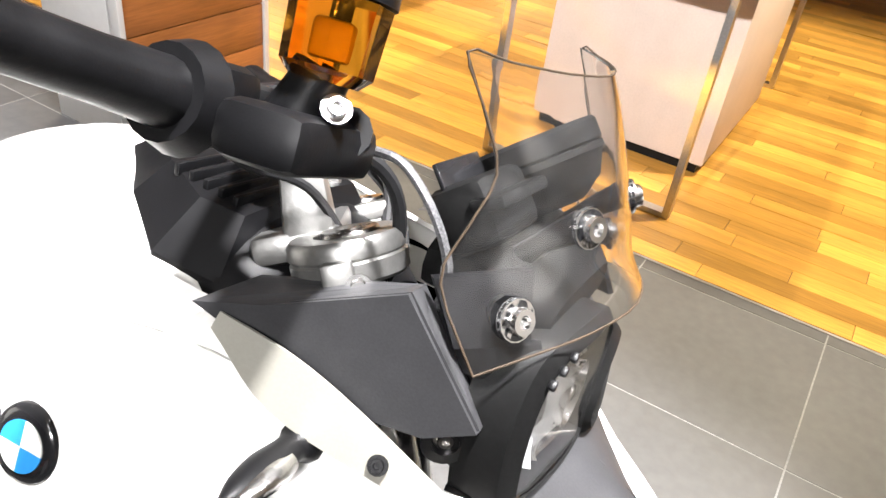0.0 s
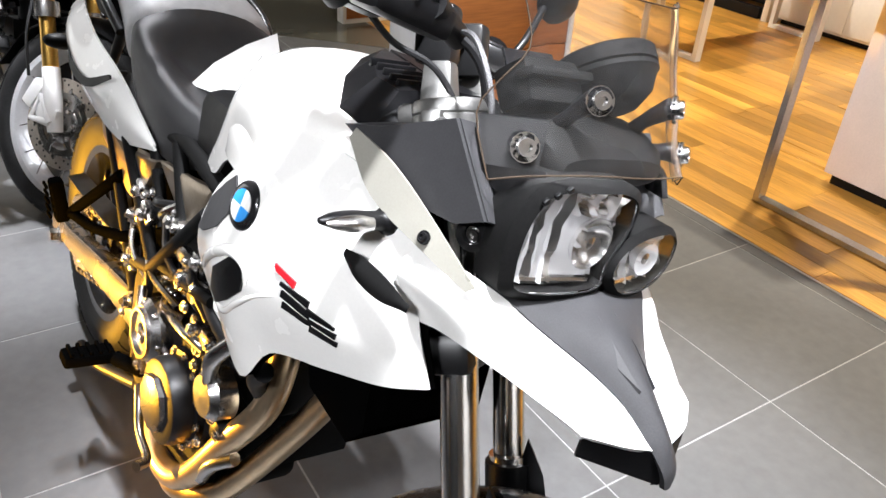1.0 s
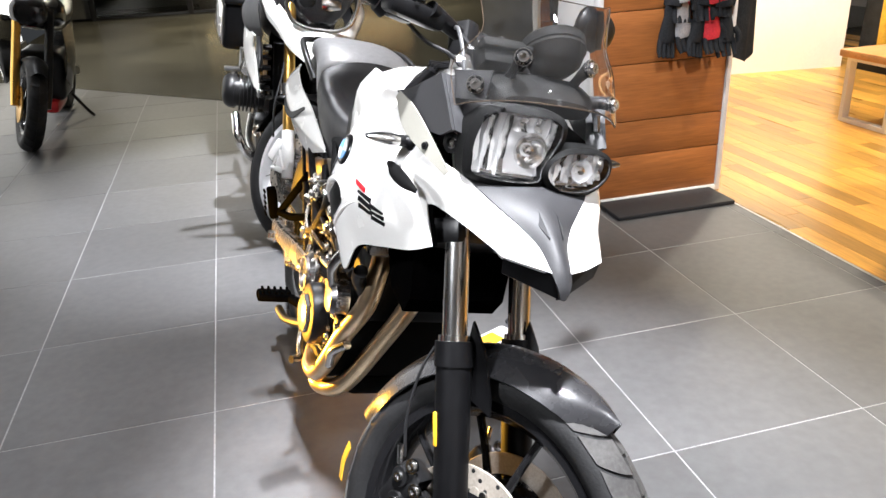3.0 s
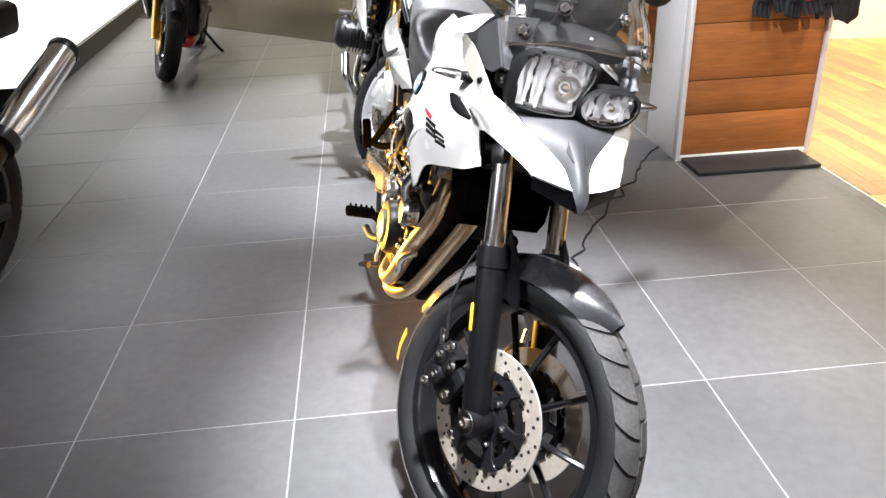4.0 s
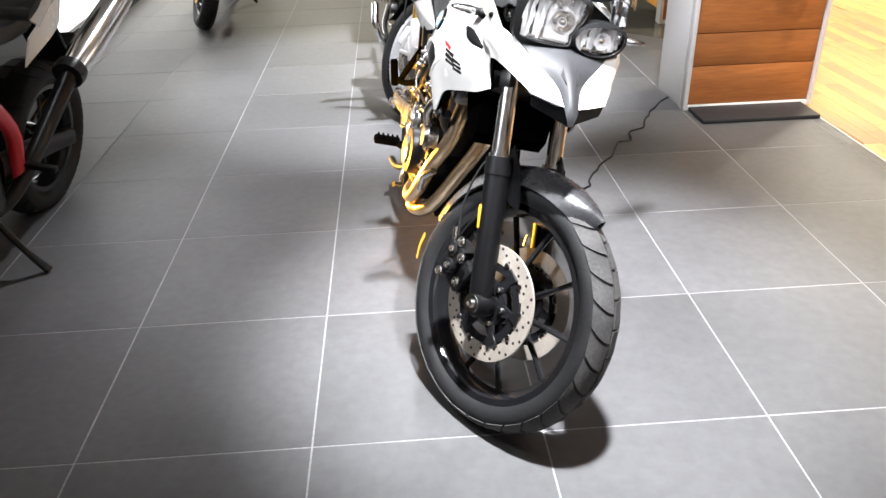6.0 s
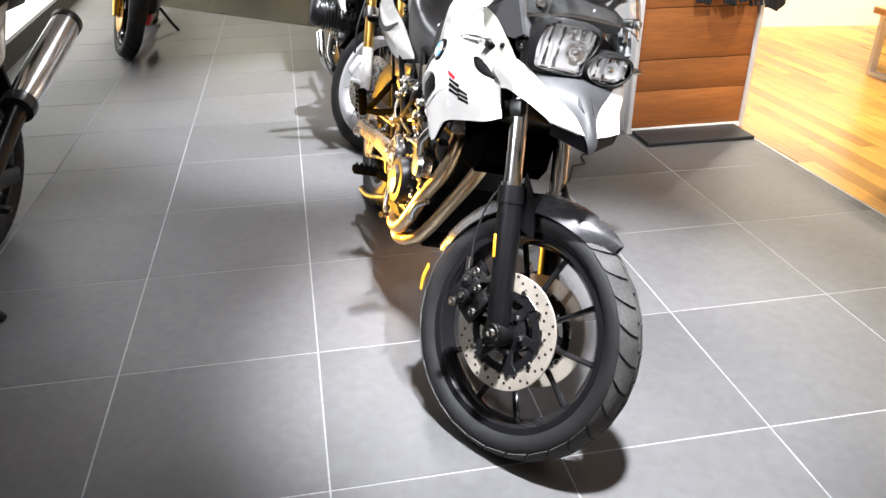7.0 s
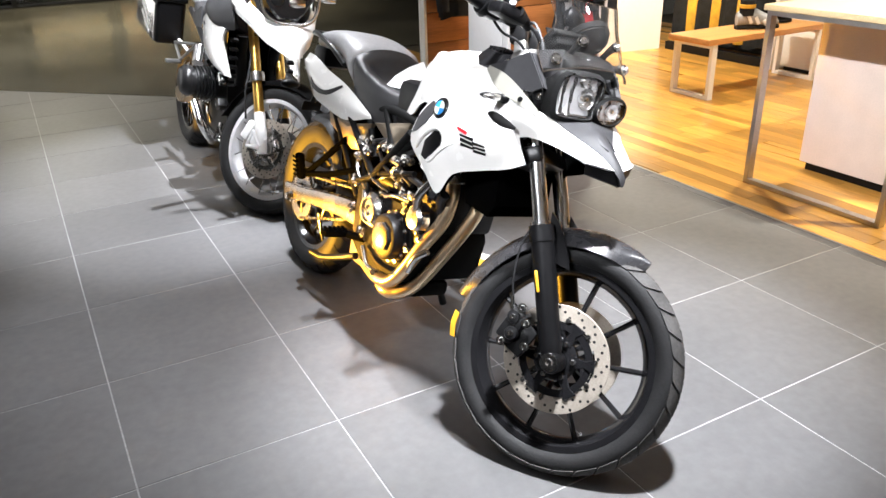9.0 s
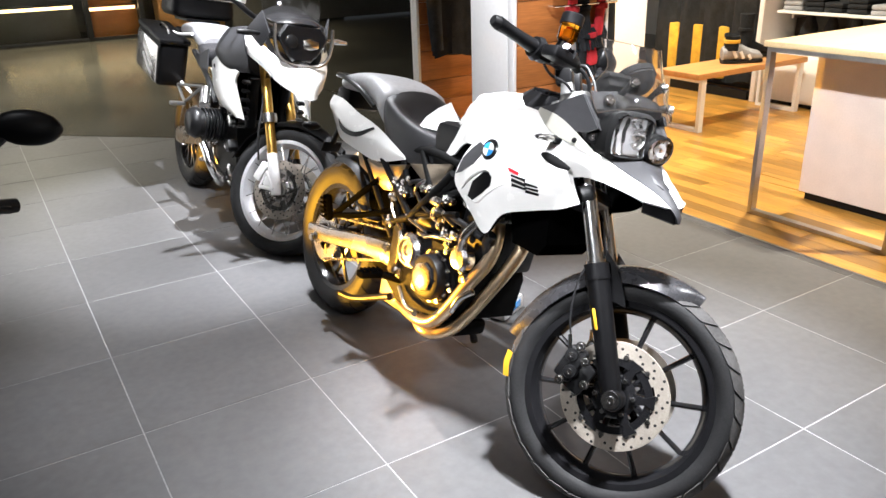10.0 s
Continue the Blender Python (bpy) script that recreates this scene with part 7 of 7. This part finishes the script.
def glove(x, z, mat_, seed):
    r = random.Random(seed)
    g = thing("glove", pose(x, 1.735, z, 0, r.uniform(-14, 14), r.uniform(-20, 20)), "leather motorcycle glove hanging on the wooden partition", "glove", "gloves on the partition")
    part("palm", loft([oval(0, 0, 0, 0.1, 0.03, 12)] and [[(0.5 * w0 * math.cos(a), 0.5 * d * math.sin(a), zz) for a in [2 * math.pi * q / 12 for q in range(12)]] for zz, w0, d in ((0.20, 0.075, 0.035), (0.13, 0.085, 0.04), (0.08, 0.075, 0.04), (0.0, 0.095, 0.045), (-0.03, 0.085, 0.04))], 2), mat_, g)
    for k in range(4):
        part("finger", tube([(-0.034 + 0.023 * k, 0, -0.02), (-0.038 + 0.026 * k, -0.008, -0.06), (-0.036 + 0.025 * k, -0.022, -0.095)], [0.0125, 0.012, 0.009], 8, 3), CLOTH, g)
    part("thumb", tube([(0.045, 0, 0.03), (0.062, -0.012, -0.005), (0.058, -0.02, -0.04)], [0.014, 0.013, 0.009], 8, 3), CLOTH, g)
    part("cuff_band", lathe([(0.037, 0), (0.043, 0.004), (0.043, 0.028), (0.037, 0.032)], (0, 0, 0.13), (0, 0, 1), 12, True), mat_, g)


for k, (x, z, mt) in enumerate(((2.13, 0.80, CLOTH), (2.21, 0.82, CLOTH_GREY), (2.28, 0.79, CLOTH), (2.36, 0.80, CLOTH_RED), (2.43, 0.78, CLOTH), (2.19, 0.95, CLOTH_RED), (2.40, 0.96, CLOTH_RED), (2.30, 0.95, CLOTH))):
    glove(x, z, mt, k)
rail = thing("glove_rail", pose(2.29, 1.74, 1.12), "thin chrome rail fixed to the wooden partition", "rail")
part("bar", tube([(-0.24, 0.03, 0), (-0.24, -0.02, 0), (0.24, -0.02, 0), (0.24, 0.03, 0)], 0.006, 8, 1, True), CHROME, rail)

hanging("trousers", "dark hanging motorcycle trousers beside the partition", "trousers", pose(2.62, 1.95, 1.35), 0.20, 0.72, CLOTH, 5, 0.14, seed=3)
hanging("jacket", "dark grey motorcycle jacket hanging on the brown partition", "jacket", pose(2.60, 3.60, 1.62), 0.38, 1.00, CLOTH, 7, 0.18, True, seed=4)
hanging("jacket", "black motorcycle jacket hanging on the wooden partition", "jacket", pose(2.30, 1.66, 1.75), 0.40, 0.55, CLOTH, 7, 0.16, True, seed=5)
tag = thing("price_tag", pose(2.75, 3.475, 0.74, 0, 20, 0), "cream paper tag hanging from the jacket", "tag")
part("card", box((0, 0, 0), (0.07, 0.003, 0.12), 0.001), PAPER, tag)

# clothing corner behind the bench: bright wall, dark bay with suits, shelves on low cabinets
structure("wall_display", slab([(3.15, 4.42, 0.0), (5.28, 4.12, 0.0), (5.28, 4.12, 2.6), (3.15, 4.42, 2.6)], (0.02, 0.12, 0)), SATINWHITE, "bright white shop wall", category="wall")
structure("wall_bay", box((5.83, 2.6, 1.3), (0.08, 3.4, 2.6), 0), DARKWALL, "dark back wall of the clothing bays", category="wall")
structure("baseboard_bay", box((5.34, 3.45, 0.04), (0.05, 1.25, 0.08), 0.003), BLACK_PLASTIC, "black plinth under the clothing bay", category="baseboard")
for k in range(7):
    y = 3.98 - 0.155 * k
    suit = hanging("riding_suit", "black riding suit with yellow legs hanging in the dark bay" if k % 2 else "black riding suit hanging in the dark bay", "riding suit", pose(5.50 + 0.03 * (k % 2), y, 1.62, 0, 0, 96 + 5 * (k % 3)), 0.30, 1.50, CLOTH, 5, 0.14, seed=10 + k, group="suits in the bay")
    if k % 2:
        for s in (-1, 1):
            part("leg_panel", moved(box((s * 0.07, 0.0, -1.24), (0.115, 0.165, 0.50), 0.02), Matrix()), CLOTH_YELLOW, suit, "yellow leg panel")
rail = thing("clothes_rail", pose(5.52, 3.45, 1.70), "steel clothes rail across the dark bay", "rail")
part("bar", tube([(0, 0.66, 0), (0, -0.64, 0)], 0.012, 10, 1, True), STEEL, rail)
divider = thing("divider_panel", pose(5.30, 2.76, 0), "white upright divider panel between the clothing bays", "panel")
part("board", box((0.25, 0, 1.2), (0.50, 0.05, 2.4), 0.003), SATINWHITE, divider)
low = thing("low_cabinet", pose(5.36, 1.05, 0), "white low cabinet under the clothes shelf", "cabinet")
part("body", box((0.20, 0.83, 0.25), (0.40, 1.62, 0.42), 0.004), SATINWHITE, low)
part("plinth", box((0.22, 0.83, 0.02), (0.36, 1.60, 0.04), 0.002), BLACK_PLASTIC, low)
for k in range(3):
    part("drawer_front", box((-0.006, 0.29 + 0.54 * k, 0.25), (0.012, 0.52, 0.38), 0.003), SATINWHITE, low)
shelf = thing("wall_shelf", pose(5.42, 1.05, 0.80), "pale wall shelf on steel brackets above the low cabinet", "shelf")
part("board", box((0.18, 0.83, 0.0), (0.36, 1.62, 0.022), 0.003), SATINWHITE, shelf)
for y in (0.1, 1.5):
    part("bracket", box((0.20, y, -0.03), (0.34, 0.02, 0.04), 0.003), STEEL, shelf)
rng = random.Random(21)
for k in range(8):
    mt = rng.choice((CLOTH, CLOTH, CLOTH_GREY))
    stack = thing("folded_jacket", pose(5.60, 1.18 + 0.2 * k, 0.811, 0, 0, rng.uniform(-8, 8)), "dark folded motorcycle jacket on the shelf", "jacket", "folded clothes on the shelf")
    for q in range(rng.choice((2, 3))):
        part("layer", box((0, 0, 0.022 + 0.042 * q), (0.28, 0.18, 0.040), 0.016), mt, stack)
for k in range(7):
    hanging("trousers", "dark riding trousers hanging under the shelf", "trousers", pose(5.58, 1.2 + 0.21 * k, 0.765, 0, 0, rng.uniform(-15, 15)), 0.17, 0.28, CLOTH, 5, 0.12, seed=40 + k, group="clothes under the shelf")

# charger under the motorcycle and its lead across the floor
charger = thing("battery_charger", pose(0.90, 0.62, 0, 0, 0, 25), "small white charger with a blue face on the floor tiles", "charger")
part("case", box((0, 0, 0.035), (0.17, 0.10, 0.066), 0.012), SATINWHITE, charger)
part("face", box((0, -0.051, 0.04), (0.10, 0.004, 0.03), 0.001), BLUE, charger)
part("label", box((-0.02, 0, 0.0695), (0.08, 0.06, 0.003), 0.001), YELLOW, charger)
lead = thing("power_lead", pose(0, 0, 0), "black kinked power lead lying on the floor tiles", "cable")
rng = random.Random(9)
pts = []
for k in range(30):
    f = k / 29
    a, b, c, d = Vector((0.96, 0.66, 0.005)), Vector((1.06, 0.95, 0.005)), Vector((1.42, 1.42, 0.005)), Vector((1.80, 2.02, 0.005))
    p = a * (1 - f) ** 3 + 3 * b * f * (1 - f) ** 2 + 3 * c * f * f * (1 - f) + d * f ** 3
    pts.append(p + Vector((rng.uniform(-0.022, 0.022), rng.uniform(-0.022, 0.022), 0)))
part("lead", tube(pts, 0.004, 6, 2), CABLE, lead)

# lit displays behind the glass doors
for x, w, h, mt in ((0.35, 1.3, 0.62, DARKWALL), (1.60, 0.84, 0.56, PANELWOOD), (3.0, 1.2, 0.70, BENCHWOOD)):
    sh = thing("shop_display", pose(x, 13.62, 0), "warm lit shop display counter behind the glass doors", "display", "displays behind the doors")
    part("body", box((0, 0, h / 2), (w, 0.4, h), 0.01), mt, sh)
    part("lit_strip", box((0, -0.205, h - 0.04), (w * 0.94, 0.012, 0.05), 0.002), LAMPGLOW, sh, "warm glowing strip")
    part("back_panel", box((0, 0.16, h + 0.25), (w, 0.04, 0.5), 0.004), mt, sh)

# ---- tiles and planks ----
def tile_mesh():
    return mesh_of("tile", slab([(-0.2975, -0.2975, -0.0015), (0.2975, -0.2975, -0.0015), (0.2975, 0.2975, -0.0015), (-0.2975, 0.2975, -0.0015)], (0, 0, 0.0015), 0.0008), TILE, 30)


TM = tile_mesh()
for i in range(-5, 4):
    for j in range(-6, 13):
        x, y = 0.6 * i + 0.3, 0.6 * j + 0.3
        if y < 5.6 - 0.93 * x:
            ob = new("tile", TM)
            ob.parent, ob.location = floor, (x, y, 0)
SL = mesh_of("tile", slab([(-0.026, -0.2975, -0.0015), (0.026, -0.2975, -0.0015), (0.026, 0.2975, -0.0015), (-0.026, 0.2975, -0.0015)], (0, 0, 0.0015), 0.0008), TILE, 30)
for j in range(-6, 7):
    ob = new("tile", SL)
    ob.parent, ob.location = floor, (2.428, 0.6 * j + 0.3, 0)
rng = random.Random(4)
near, far = [], []
PW = 0.094
for i in range(0, 62):
    x = EDGE + 0.012 + PW * (i + 0.5)
    y = -5.4 + rng.random()
    while y < 4.75:
        n = rng.choice((0.5, 0.6, 0.7, 0.85, 1.0, 1.2))
        (near if x < 4.4 and -1.2 < y < 4.6 else far).append((x, y, n))
        y += n
def plank(x, y, n, z=-0.008):
    return slab([(x - PW / 2 + 0.0007, y, z), (x + PW / 2 - 0.0007, y, z), (x + PW / 2 - 0.0007, y + n - 0.002, z), (x - PW / 2 + 0.0007, y + n - 0.002, z)], (0, 0, 0.008))


PM = {n: mesh_of("plank", plank(0, 0, n), PLANK, 30) for n in (0.5, 0.6, 0.7, 0.85, 1.0, 1.2)}
for x, y, n in near[:290]:
    ob = new("plank", PM[n])
    ob.parent, ob.location = wood, (x, y, 0)
rest = part("planks", join(*[plank(*q) for q in far + near[290:]]), PLANK_REST, wood, "", 0)
tagged(rest, kind="stuff")
